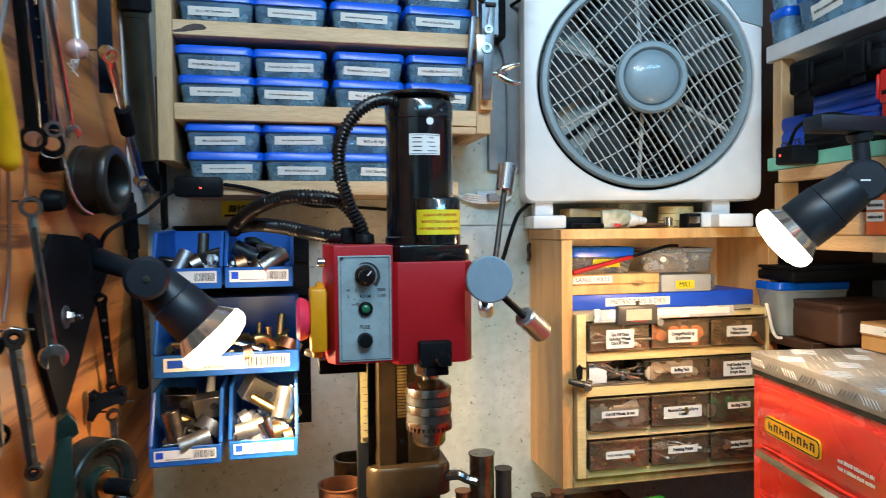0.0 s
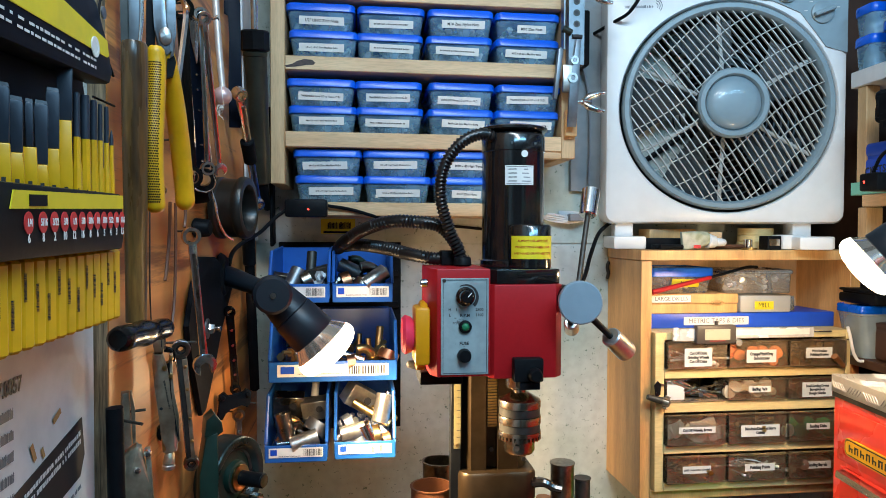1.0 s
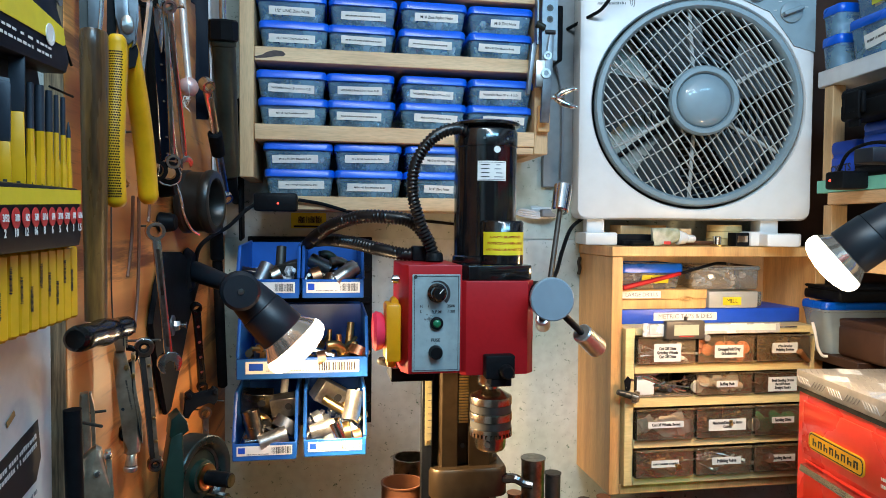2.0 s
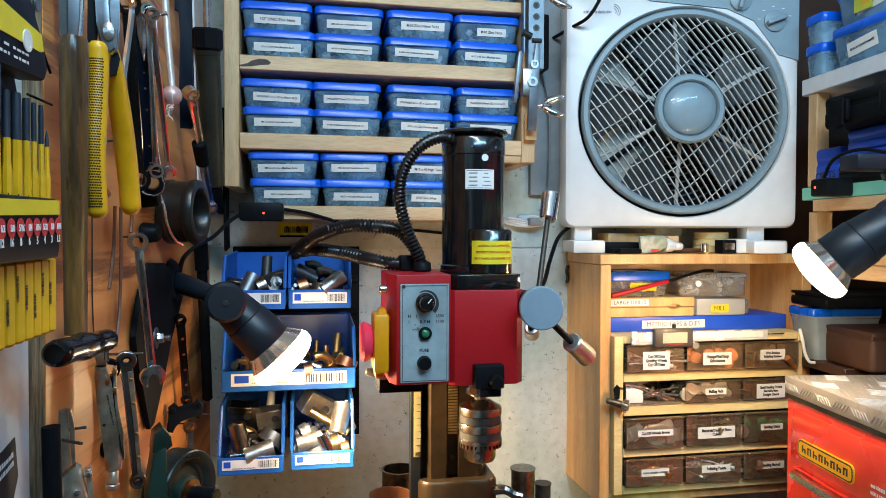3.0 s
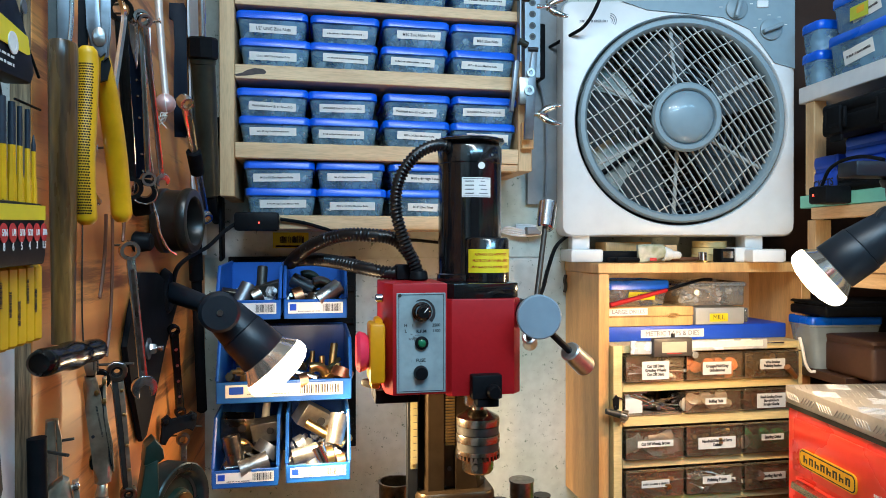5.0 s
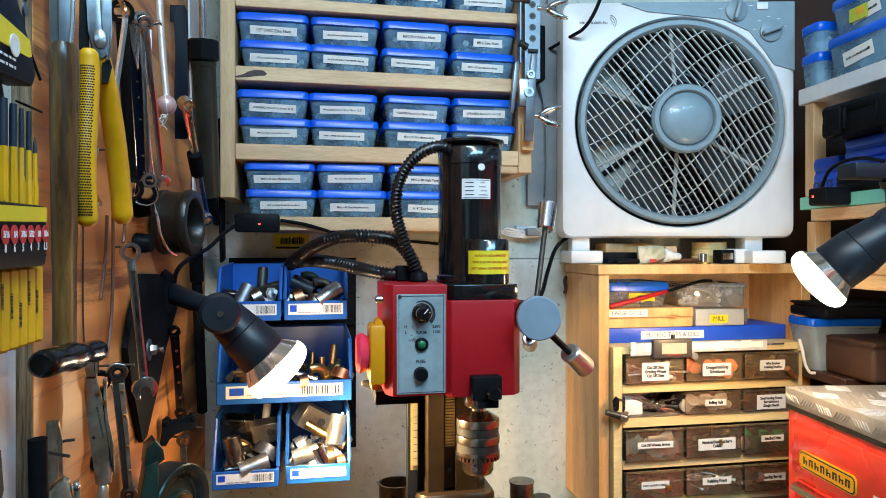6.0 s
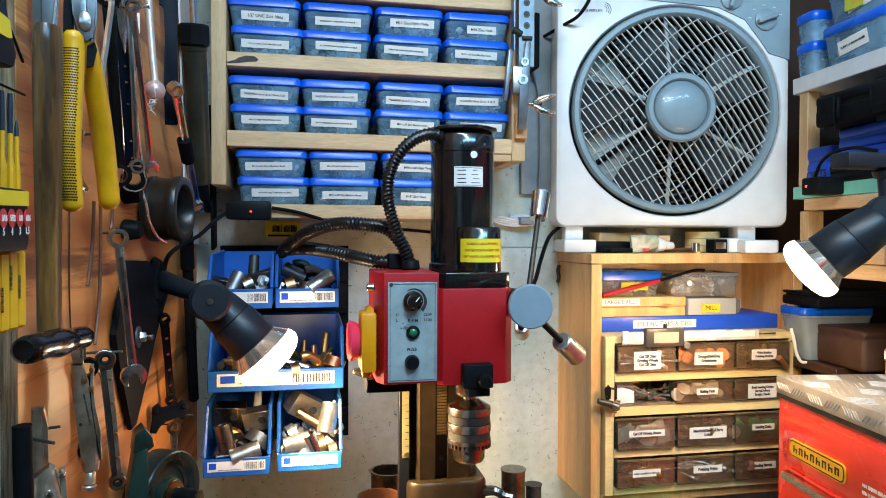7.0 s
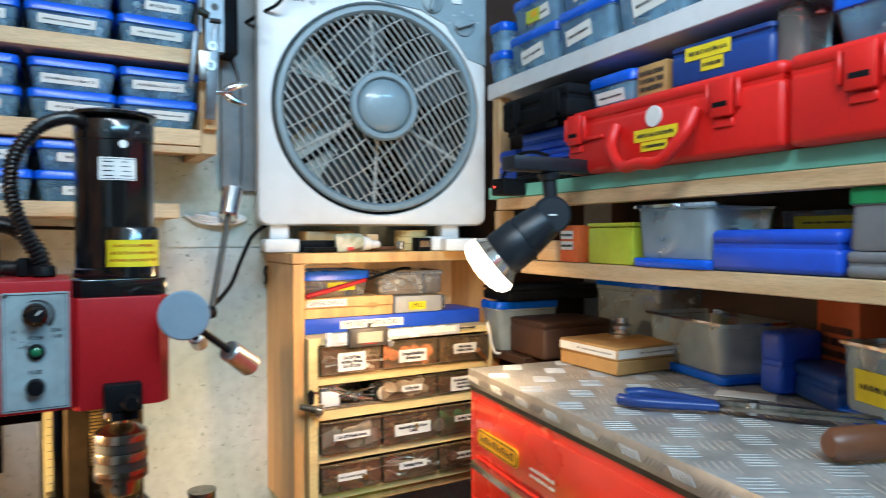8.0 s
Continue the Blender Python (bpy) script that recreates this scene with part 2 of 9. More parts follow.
BLACK_IRON = material("blackened_iron", (0.045, 0.042, 0.038), 0.42, metal=0.5, vary=0.25, scale=18, fine=90, bump=0.12)
LAMP_BLACK = material("blue_black_lamp_enamel", (0.012, 0.017, 0.024), 0.42, vary=0.08, scale=10, fine=120, bump=0.01)
HOSE = material("glossy_black_hose", (0.008, 0.008, 0.009), 0.34, vary=0.1, scale=12, fine=60, bump=0.0, gloss_vary=0.05)
CHUCK_STEEL = material("warm_polished_chuck_steel", (0.52, 0.45, 0.36), 0.24, metal=1.0, vary=0.15, scale=16, fine=120, bump=0.03)
DARK_STEEL = material("dark_oiled_steel", (0.10, 0.095, 0.085), 0.45, metal=0.7, vary=0.2, scale=18, fine=90, bump=0.1)
GREASED_IRON = material("oily_cast_iron", (0.075, 0.049, 0.026), 0.36, metal=0.75, vary=0.18, scale=12, fine=70, bump=0.06)
RULE_CREAM = material("yellowed_rule_enamel", (0.25, 0.21, 0.10), 0.45, vary=0.10, scale=20, fine=120)
PALE_GREY = material("pale_grey_plastic", (0.42, 0.42, 0.40), 0.45, vary=0.06, scale=8, fine=60)
# near-black colour for the shade inside the fan's white shell
SHADED_DUCT = material("shaded_duct_plastic", (0.020, 0.024, 0.028), 0.6, vary=0.1)
SATIN_METAL = material("satin_turned_aluminium", (0.72, 0.69, 0.66), 0.30, metal=0.9, vary=0.10, scale=16, fine=160, bump=0.03, gloss_vary=0.08)
BRASS = material("brass", (0.60, 0.40, 0.16), 0.32, metal=1.0, vary=0.15, scale=18, fine=90)
COPPER = material("copper", (0.55, 0.26, 0.14), 0.38, metal=1.0, vary=0.15, scale=18, fine=90)
GALV = material("galvanised_steel", (0.26, 0.28, 0.30), 0.42, metal=0.85, vary=0.15, scale=20, fine=90, bump=0.04)
GREY_PAINT = material("grey_paint", (0.26, 0.28, 0.29), 0.5, vary=0.1, scale=6, fine=60)
PANEL_GREY = material("pale_blue_grey_panel", (0.33, 0.43, 0.45), 0.45, vary=0.12, scale=16, fine=90, spots=((0.10, 0.11, 0.11), 50, 0.37))
DISC_GREY = material("blue_grey_enamel", (0.24, 0.33, 0.40), 0.35, vary=0.05, scale=10, fine=60)
CHECKER = material("aluminium_checker_plate", (0.57, 0.56, 0.54), 0.40, metal=0.50, vary=0.14, scale=14, fine=80, bump=0.05)
TREAD = material("scuffed_tread_lugs", (0.50, 0.49, 0.47), 0.55, metal=0.25, vary=0.15, scale=30, fine=120)
HANDLE_WOOD = material("worn_handle_wood", (0.27, 0.13, 0.030), 0.30, vary=0.40, scale=9, fine=60, stretch=(6, 6, 0.8), second=(0.055, 0.028, 0.010), bump=0.15, spots=((0.025, 0.02, 0.01), 40, 0.36), spot_soft=0.08)
TOOL_BLUE = material("blue_black_tool_steel", (0.030, 0.042, 0.060), 0.45, metal=0.2, vary=0.15, scale=20, fine=120, bump=0.04)
JAW_STEEL = material("blue_grey_jaw_steel", (0.30, 0.33, 0.36), 0.36, metal=0.55, vary=0.2, scale=30, fine=140, bump=0.08)
# scuffed steel whose golden tone holds the warm lamplight in its colour
LIT_STEEL = material("scuffed_warm_lit_steel", (0.62, 0.52, 0.38), 0.30, metal=0.75, vary=0.25, scale=26, fine=120, second=(0.19, 0.13, 0.075), bump=0.10)
PALE_STEEL = material("pale_tarnished_steel", (0.58, 0.50, 0.45), 0.40, metal=0.35, vary=0.12, scale=20, fine=90, bump=0.04)
PULLEY_IRON = material("dark_pulley_iron", (0.022, 0.021, 0.018), 0.34, metal=0.15, vary=0.25, scale=18, fine=90, bump=0.06)
WHEEL_STEEL = material("green_grey_wheel_steel", (0.040, 0.062, 0.058), 0.30, metal=0.45, vary=0.25, scale=26, fine=120, bump=0.10)
BROWN_CARD = material("brown_card", (0.50, 0.28, 0.10), 0.75, vary=0.1, scale=8, fine=70)
DARK_BROWN = material("dark_brown_board", (0.060, 0.026, 0.015), 0.55, vary=0.15, scale=8, fine=70)
TIN_BROWN = material("brown_painted_tin", (0.20, 0.075, 0.035), 0.4, vary=0.15, scale=12, fine=80)
GREEN_PAINT = material("dark_green_enamel", (0.008, 0.034, 0.024), 0.38, vary=0.2, scale=14, fine=80, bump=0.05)
ORANGE_CARD = material("orange_card", (0.75, 0.14, 0.03), 0.55, vary=0.08, scale=8, fine=70)
PEACH_STONE = material("peach_grindstone", (0.75, 0.26, 0.10), 0.8, vary=0.12, scale=40, fine=160, pieces=0.3)
PEG_WOOD = material("orange_brown_wood", (0.42, 0.17, 0.055), 0.4, vary=0.2, scale=20, fine=90)
LIME = material("lime_plastic", (0.50, 0.55, 0.04), 0.45, vary=0.08, scale=8, fine=60)
GLUE_GREEN = material("dull_olive_tube", (0.20, 0.24, 0.09), 0.4, vary=0.25, scale=30, fine=90, second=(0.55, 0.55, 0.48))
GREEN_LID = material("green_lid_plastic", (0.01, 0.26, 0.08), 0.45, vary=0.08, scale=8, fine=60)
GREEN_CLOTH = material("bright_green_plastic", (0.05, 0.50, 0.05), 0.5, vary=0.08, scale=8, fine=60)
GREY_PLASTIC = material("grey_plastic", (0.20, 0.21, 0.23), 0.5, vary=0.08, scale=8, fine=60)
ESTOP_RED = material("stop_button_red", (0.92, 0.045, 0.10), 0.35, vary=0.04)
KNOT = material("purple_brown_knot", (0.085, 0.050, 0.045), 0.6, vary=0.3, scale=60, fine=160)
CALIPER_CASE = material("grey_brown_caliper_case", (0.085, 0.072, 0.060), 0.4, vary=0.1)
LCD = material("lcd_grey_green", (0.46, 0.47, 0.36), 0.3, vary=0.04)
LED_RED = material("red_indicator", (1.0, 0.05, 0.03), 0.4, emission=4.0)
BULB_GLASS = material("silvered_bulb_glass", (0.92, 0.84, 0.72), 0.14, metal=0.95, vary=0.06, scale=30, bump=0.0, emission=0.06)
BULB_FACE = material("lit_bulb_face", (1.0, 0.90, 0.72), 0.5, emission=4.5, vary=0.0, bump=0.0)
GREEN_LENS = material("green_lens", (0.01, 0.16, 0.07), 0.2, vary=0.03)
TUBE_GREEN = material("worn_olive_metal", (0.030, 0.036, 0.026), 0.42, metal=0.3, vary=0.25, scale=14, fine=80, bump=0.05)
ZINC = material("bright_zinc", (0.92, 0.93, 0.94), 0.26, metal=0.35, vary=0.10, scale=30, fine=120)
FORGED = material("black_forged_steel", (0.006, 0.006, 0.006), 0.16, metal=0.0, vary=0.2, scale=20, fine=90, bump=0.06)
PINK_STEEL = material("pinkish_polished_ball", (0.62, 0.42, 0.40), 0.34, metal=0.4, vary=0.05, bump=0.0)
FELT = material("pale_felt", (0.72, 0.66, 0.54), 0.9, vary=0.10, scale=40, fine=160, bump=0.10)
WHITE_WOOL = material("white_string", (0.7, 0.68, 0.62), 0.9, vary=0.1)
socket(FORGED.node_tree.nodes["Principled BSDF"], "Specular IOR Level", 0.28)


# ---------------------------------------------------------------- building helpers
BASE = {}


def thing(name, label, category, place=(0, 0, 0), group="", turn=0.0):
    """An Empty at the thing's base; with a turn its parts are built in its own frame, without one in the room's frame."""
    ob = new(name)
    ob.empty_display_size = 0.02
    ob.matrix_world = pose(*place, 0, 0, turn)
    BASE[ob] = Vector(place) if turn == 0.0 else Vector((0, 0, 0))
    return tagged(ob, label, category, group)


def local_thing(name, label, category, group=""):
    """A thing built round the origin, to be placed by its matrix."""
    ob = new(name)
    ob.empty_display_size = 0.02
    BASE[ob] = Vector((0, 0, 0))
    return tagged(ob, label, category, group)


def mesh_of(name, bm, mat, smooth=40):
    me = bpy.data.meshes.new(name)
    bm.normal_update()
    for f in bm.faces:
        f.smooth = True
    for e in bm.edges:
        if len(e.link_faces) == 2 and e.calc_face_angle(0) > radians(smooth):
            e.smooth = False
    bm.to_mesh(me)
    bm.free()
    me.materials.append(mat)
    return me


def part(name, bm, mat, parent, label="", smooth=40):
    shift = BASE[parent]
    bmesh.ops.translate(bm, verts=bm.verts, vec=-shift)
    ob = new(name, mesh_of(name, bm, mat, smooth))
    ob.parent = parent
    BASE[ob] = shift
    if label:
        ob["label"] = label
    return ob


def solid(name, bm, mat, label, category="", kind="structure", group="", smooth=40):
    """A thing or a piece of the setting that is one mesh."""
    lo = Vector([min(v.co[i] for v in bm.verts) for i in range(3)])
    hi = Vector([max(v.co[i] for v in bm.verts) for i in range(3)])
    base = Vector(((lo.x + hi.x) / 2, (lo.y + hi.y) / 2, lo.z))
    bmesh.ops.translate(bm, verts=bm.verts, vec=-base)
    ob = new(name, mesh_of(name, bm, mat, smooth))
    ob.location = base
    BASE[ob] = base
    return tagged(ob, label, category, group, kind)


def B():
    return bmesh.new()


def box(bm, x0, x1, y0, y1, z0, z1, bevel=0.0, seg=2, m=None):
    r = bmesh.ops.create_cube(bm, size=1.0)
    vs = r["verts"]
    for v in vs:
        v.co = Vector((x0 + (v.co.x + 0.5) * (x1 - x0), y0 + (v.co.y + 0.5) * (y1 - y0), z0 + (v.co.z + 0.5) * (z1 - z0)))
    if bevel:
        es = list({e for v in vs for e in v.link_edges})
        r = bmesh.ops.bevel(bm, geom=es, offset=bevel, segments=seg, affect="EDGES", profile=0.5)
        vs = list({v for f in r["faces"] for v in f.verts} | {v for v in vs if v.is_valid})
    if m:
        bmesh.ops.transform(bm, matrix=m, verts=vs)
    return bm


def frame_to(axis):
    """A turn that takes z to the axis."""
    return Vector(axis).normalized().to_track_quat("Z", "Y").to_matrix().to_4x4()


def lathe(bm, profile, m=None, seg=24, close=False):
    """profile: (radius, height) pairs turned about z; radius 0 closes an end."""
    rings = []
    for r, z in profile:
        if r <= 1e-6:
            rings.append([bm.verts.new((0, 0, z))])
        else:
            rings.append([bm.verts.new((r * math.cos(2 * math.pi * i / seg), r * math.sin(2 * math.pi * i / seg), z)) for i in range(seg)])
    pairs = list(zip(rings, rings[1:])) + ([(rings[-1], rings[0])] if close else [])
    for a, b in pairs:
        for i in range(seg):
            j = (i + 1) % seg
            if len(a) == 1 and len(b) == 1:
                continue
            if len(a) == 1:
                bm.faces.new((a[0], b[j], b[i]))
            elif len(b) == 1:
                bm.faces.new((a[i], a[j], b[0]))
            else:
                bm.faces.new((a[i], a[j], b[j], b[i]))
    if m:
        bmesh.ops.transform(bm, matrix=m, verts=[v for ring in rings for v in ring])
    return bm


def rod(bm, p, q, r, r2=None, seg=14, bevel=0.0):
    p, q = Vector(p), Vector(q)
    h = (q - p).length
    r2 = r if r2 is None else r2
    c = min(bevel, h * 0.3)
    prof = [(0, 0), (r - c, 0), (r, c), (r2, h - c), (r2 - c, h), (0, h)] if c else [(0, 0), (r, 0), (r2, h), (0, h)]
    return lathe(bm, prof, Matrix.Translation(p) @ frame_to(q - p), seg)


def smooth_path(points, steps=8):
    pts = [Vector(p) for p in points]
    pts = [2 * pts[0] - pts[1]] + pts + [2 * pts[-1] - pts[-2]]
    out = []
    for a, b, c, d in zip(pts, pts[1:], pts[2:], pts[3:]):
        for i in range(steps):
            t = i / steps
            out.append(0.5 * (2 * b + (c - a) * t + (2 * a - 5 * b + 4 * c - d) * t * t + (3 * b - a - 3 * c + d) * t ** 3))
    return out + [pts[-2]]


def sweep(bm, path, radius, seg=8, ribs=0.0, ends=True):
    """A tube along a path; radius a number or a function of the share of the way. ribs: extra radius of every other ring."""
    path = [Vector(p) for p in path]
    up, rings = Vector((0.13, 0.2, 0.97)), []
    for i, p in enumerate(path):
        d = (path[min(i + 1, len(path) - 1)] - path[max(i - 1, 0)]).normalized()
        side = d.cross(up).normalized()
        up = side.cross(d).normalized()
        r = radius(i / (len(path) - 1)) if callable(radius) else radius
        r += ribs if i % 2 else 0
        rings.append([bm.verts.new(p + side * (r * math.cos(2 * math.pi * k / seg)) + up * (r * math.sin(2 * math.pi * k / seg))) for k in range(seg)])
    for a, b in zip(rings, rings[1:]):
        for k in range(seg):
            j = (k + 1) % seg
            bm.faces.new((a[k], a[j], b[j], b[k]))
    if ends:
        bm.faces.new(rings[0][::-1])
        bm.faces.new(rings[-1])
    return bm


def resample(path, step):
    path = [Vector(p) for p in path]
    out, left = [path[0].copy()], step
    for a, b in zip(path, path[1:]):
        d = (b - a).length
        at = 0.0
        while d - at >= left:
            at += left
            out.append(a.lerp(b, at / d))
            left = step
        left -= d - at
    return out


def prism(bm, outline, depth, m=None, bevel=0.0):
    """A 2D outline (x, y) pushed out from z = 0 to depth."""
    lo = [bm.verts.new((x, y, 0)) for x, y in outline]
    hi = [bm.verts.new((x, y, depth)) for x, y in outline]
    n = len(lo)
    fs = [bm.faces.new(lo[::-1]), bm.faces.new(hi)]
    for i in range(n):
        j = (i + 1) % n
        fs.append(bm.faces.new((lo[i], lo[j], hi[j], hi[i])))
    vs = lo + hi
    if bevel:
        es = list({e for f in fs[:2] for e in f.edges})
        r = bmesh.ops.bevel(bm, geom=es, offset=bevel, segments=2, affect="EDGES", profile=0.5)
        vs = list({v for f in r["faces"] for v in f.verts} | {v for v in vs if v.is_valid})
    if m:
        bmesh.ops.transform(bm, matrix=m, verts=vs)
    return bm


def letters(text, size, m, squash=1.0, align="CENTER", bold=0.022):
    """A bmesh of flat lettering in the built-in font, in the plane of m (x along, y up)."""
    cu = bpy.data.curves.new("lettering", "FONT")
    cu.body, cu.size, cu.align_x, cu.align_y, cu.resolution_u, cu.extrude, cu.offset = text, size, align, "CENTER", 2, 0.0001, size * bold
    tmp = bpy.data.objects.new("lettering", cu)
    me = bpy.data.meshes.new_from_object(tmp)
    bm = B()
    bm.from_mesh(me)
    bpy.data.objects.remove(tmp)
    bpy.data.meshes.remove(me)
    bpy.data.curves.remove(cu)
    bmesh.ops.transform(bm, matrix=m @ Matrix.Diagonal((squash, 1, 1, 1)), verts=bm.verts)
    return bm


def front(x, y, z, turn=0.0):
    """The plane of a face that looks to -y: x to the right, y up."""
    return pose(x, y, z, 90, 0, turn)


def bars(bm, m, width, height, rows=2, seed=1, fill=0.55, columns=0):
    """Plain bars in place of writing, in the plane of m."""
    rnd = random.Random(seed)
    if columns:
        x = -width / 2
        while x < width / 2:
            w = rnd.choice((0.004, 0.008, 0.012)) * width * 3
            box(bm, x, min(x + w, width / 2), -height / 2, height / 2, 0, 0.0002, m=m)
            x += w + rnd.choice((0.008, 0.012)) * width * 3
        return bm
    for r in range(rows):
        y = height / 2 - (r + 0.5) * height / rows
        x = -width / 2
        while x < width / 2:
            w, tall = rnd.uniform(0.012, 0.040) * width, fill * rnd.uniform(0.75, 1.0)
            box(bm, x, min(x + w, width / 2), y - height / rows * fill / 2, y + height / rows * (tall - fill / 2), 0, 0.0002, m=m)
            x += w + (0.012 if rnd.random() < 0.8 else 0.035) * width
    return bm


def sheet(bm, m, w, h, t=0.0004):
    return box(bm, -w / 2, w / 2, -h / 2, h / 2, 0, t, m=m)


# ---------------------------------------------------------------- the room
WALL_Y, PLY_X, RIGHT_X = 1.27, -0.28, 1.27
solid("floor", box(B(), -0.5, 1.5, -2.6, 1.5, -0.1, 0.0), CONCRETE, "bare grey concrete workshop floor")
solid("ceiling", box(B(), -0.5, 1.5, -2.6, 1.5, 2.5, 2.6), ROOM, "plain dim workshop ceiling")
solid("wall_north", box(B(), -0.5, 1.5, WALL_Y + 0.004, 1.40, 0.0, 2.5), WALL, "white painted board wall with stains")
solid("wall_east", box(B(), RIGHT_X, 1.40, -2.6, WALL_Y, 0.0, 2.5), ROOM, "plain dim workshop side wall")
solid("wall_south", box(B(), -0.5, 1.5, -2.6, -2.5, 0.0, 2.5), ROOM, "plain dim workshop wall")
solid("wall_west", box(B(), -0.42, -0.2935, -2.5, WALL_Y, 0.0, 2.5), WALL, "white painted side wall")
# cladding sheets of the back wall, with a seam between them
solid("trim_sheet", box(B(), -0.2935, RIGHT_X, WALL_Y, WALL_Y + 0.004, 0.0, 1.4915), WALL, "lower white wall sheet with green stains")
solid("trim_sheet", box(B(), -0.2935, RIGHT_X, WALL_Y, WALL_Y + 0.004, 1.4945, 2.5), WALL, "upper white wall sheet")
solid("wall_panel", box(B(), 0.895, RIGHT_X, WALL_Y - 0.008, WALL_Y - 0.0005, 1.20, 2.5), DARK_BROWN, "dark brown panel on the back wall")
# plywood tool board on the side wall
solid("plywood_board", box(B(), -0.2935, PLY_X, 0.437, 1.225, 0.95, 2.3, 0.0008, 1), PLY, "orange varnished plywood tool board", "board", "object")
solid("plywood_edging", box(B(), -0.2935, PLY_X - 0.0005, 0.4355, 0.437, 0.95, 2.3), PLY_EDGE, "raw layered edge of the plywood board", "edging", "object")


def rounded(w, d, r, n=4):
    """Outline of a rounded rectangle round the origin."""
    out = []
    for cx, cy, a0 in ((w / 2 - r, d / 2 - r, 0), (-w / 2 + r, d / 2 - r, 90), (-w / 2 + r, -d / 2 + r, 180), (w / 2 - r, -d / 2 + r, 270)):
        for i in range(n + 1):
            a = radians(a0 + 90 * i / n)
            out.append((cx + r * math.cos(a), cy + r * math.sin(a)))
    return out


def loft(bm, rings, m=None, cap_lo=True, cap_hi=True):
    """rings: (outline, z) pairs with equal counts."""
    vs = [[bm.verts.new((x, y, z)) for x, y in o] for o, z in rings]
    for a, b in zip(vs, vs[1:]):
        for i in range(len(a)):
            j = (i + 1) % len(a)
            bm.faces.new((a[i], a[j], b[j], b[i]))
    if cap_lo:
        bm.faces.new(vs[0][::-1])
    if cap_hi:
        bm.faces.new(vs[-1])
    if m:
        bmesh.ops.transform(bm, matrix=m, verts=[v for r in vs for v in r])
    return bm


def bolts(bm, w, d, z0, h, count, seed, size=0.005):
    """A loose heap of small bolts, nuts and washers."""
    rnd = random.Random(seed)
    for _ in range(count):
        p = Vector((rnd.uniform(-w / 2, w / 2), rnd.uniform(-d / 2, d / 2), z0 + rnd.uniform(0.1, 1) * h))
        a = Vector((rnd.uniform(-1, 1), rnd.uniform(-1, 1), rnd.uniform(-0.5, 0.5))).normalized()
        if rnd.random() < 0.6:
            q = p + a * size * rnd.uniform(2.5, 4.5)
            q.x = max(-w / 2, min(w / 2, q.x)); q.y = max(-d / 2, min(d / 2, q.y)); q.z = max(z0 + 0.002, q.z)
            rod(bm, p, q, size * 0.4, seg=6)
            rod(bm, p - a * size * 0.5, p + a * size * 0.2, size * 0.85, seg=6)
        else:
            rod(bm, p, p + a * size * 0.7, size, seg=6)
    return bm


def tub(name, label, w, d, h, lid=BLUE_LID, body=BOX_CLEAR, fill=0, seed=0, taper=0.88, lid_h=0.010, note=None, note_mat=PAPER, note_w=0.62, note_h=0.30,
        note_z=0.55, words=None, inverted=False, fill_mat=ZINC, group="", corner=0.012, note_tilt=0.0):
    """A lidded plastic food box; its front looks to -y, its base is at the origin."""
    root = local_thing(name, label, "container", group)
    bh = h - lid_h
    lo, mid, hi = rounded(w * taper, d * taper, corner), rounded(w * (taper + 1) / 2, d * (taper + 1) / 2, corner), rounded(w * 0.97, d * 0.97, corner)
    lift = lid_h if inverted else 0.0
    up_m = Matrix.Translation((0, 0, lift))
    rings = [(lo, 0.0), (rounded(w * (taper + 0.02), d * (taper + 0.02), corner), bh * 0.06), (hi, bh * 0.90), (rounded(w * 0.995, d * 0.995, corner), bh * 0.91), (rounded(w * 0.995, d * 0.995, corner), bh)]
    if inverted:
        rings += [(rounded(w * 1.05, d * 1.06, corner), bh + 0.0005), (rounded(w * 1.05, d * 1.06, corner), bh - 0.004)]
    part("body", loft(B(), rings, up_m, True, not inverted), body, root, "cloudy see-through plastic body")
    if lid and inverted:
        bm = loft(B(), [(rounded(w * 1.02, d * 1.04, corner), 0.0), (rounded(w * 1.05, d * 1.06, corner), 0.003), (rounded(w * 1.05, d * 1.06, corner), lid_h - 0.003), (rounded(w * 1.02, d * 1.04, corner), lid_h - 0.0005)])
        part("lid", bm, lid, root)
    elif lid:
        bm = loft(B(), [(rounded(w, d, corner), bh - 0.004), (rounded(w * 1.015, d * 1.015, corner), bh - 0.003), (rounded(w * 1.015, d * 1.015, corner), h - 0.003),
                        (rounded(w * 0.985, d * 0.985, corner), h), (rounded(w * 0.93, d * 0.93, corner), h), (rounded(w * 0.92, d * 0.92, corner), h - 0.002)])
        part("lid", bm, lid, root)
    if fill:
        part("filling", bolts(B(), w * taper * 0.86, d * taper * 0.86, lift + 0.003, bh * (0.45 + 0.09 * (seed * 7 % 5)), fill, seed, 0.0062 + 0.0009 * (seed % 3)), fill_mat, root, "loose small hardware")["kind"] = "stuff"
    if note is not None:
        lean = math.degrees(math.atan2(d * (1 - taper) / 2, bh))
        depth = d / 2 * (taper + (1 - taper) * note_z) + 0.0012
        m = pose(note * w, -depth, lift + bh * note_z, 90 + lean, 0, 0) @ pose(0, 0, 0, 0, 0, note_tilt)
        lab = part("paper_label", sheet(B(), m, w * note_w, h * note_h), note_mat, root)
        up = m @ Matrix.Translation((0, 0, 0.0006))
        if words:
            size = min(h * note_h * 0.60 / max(1, words.count("\n") + 1), 1.60 * w * note_w / max(len(s) for s in words.split("\n")), 0.0072 if h < 0.048 else 1.0)
            part("lettering", letters(words, size, up), INK, lab)
        else:
            part("lettering", bars(B(), up, w * note_w * 0.80, h * note_h * 0.34, 1, seed), INK, lab)
    return root


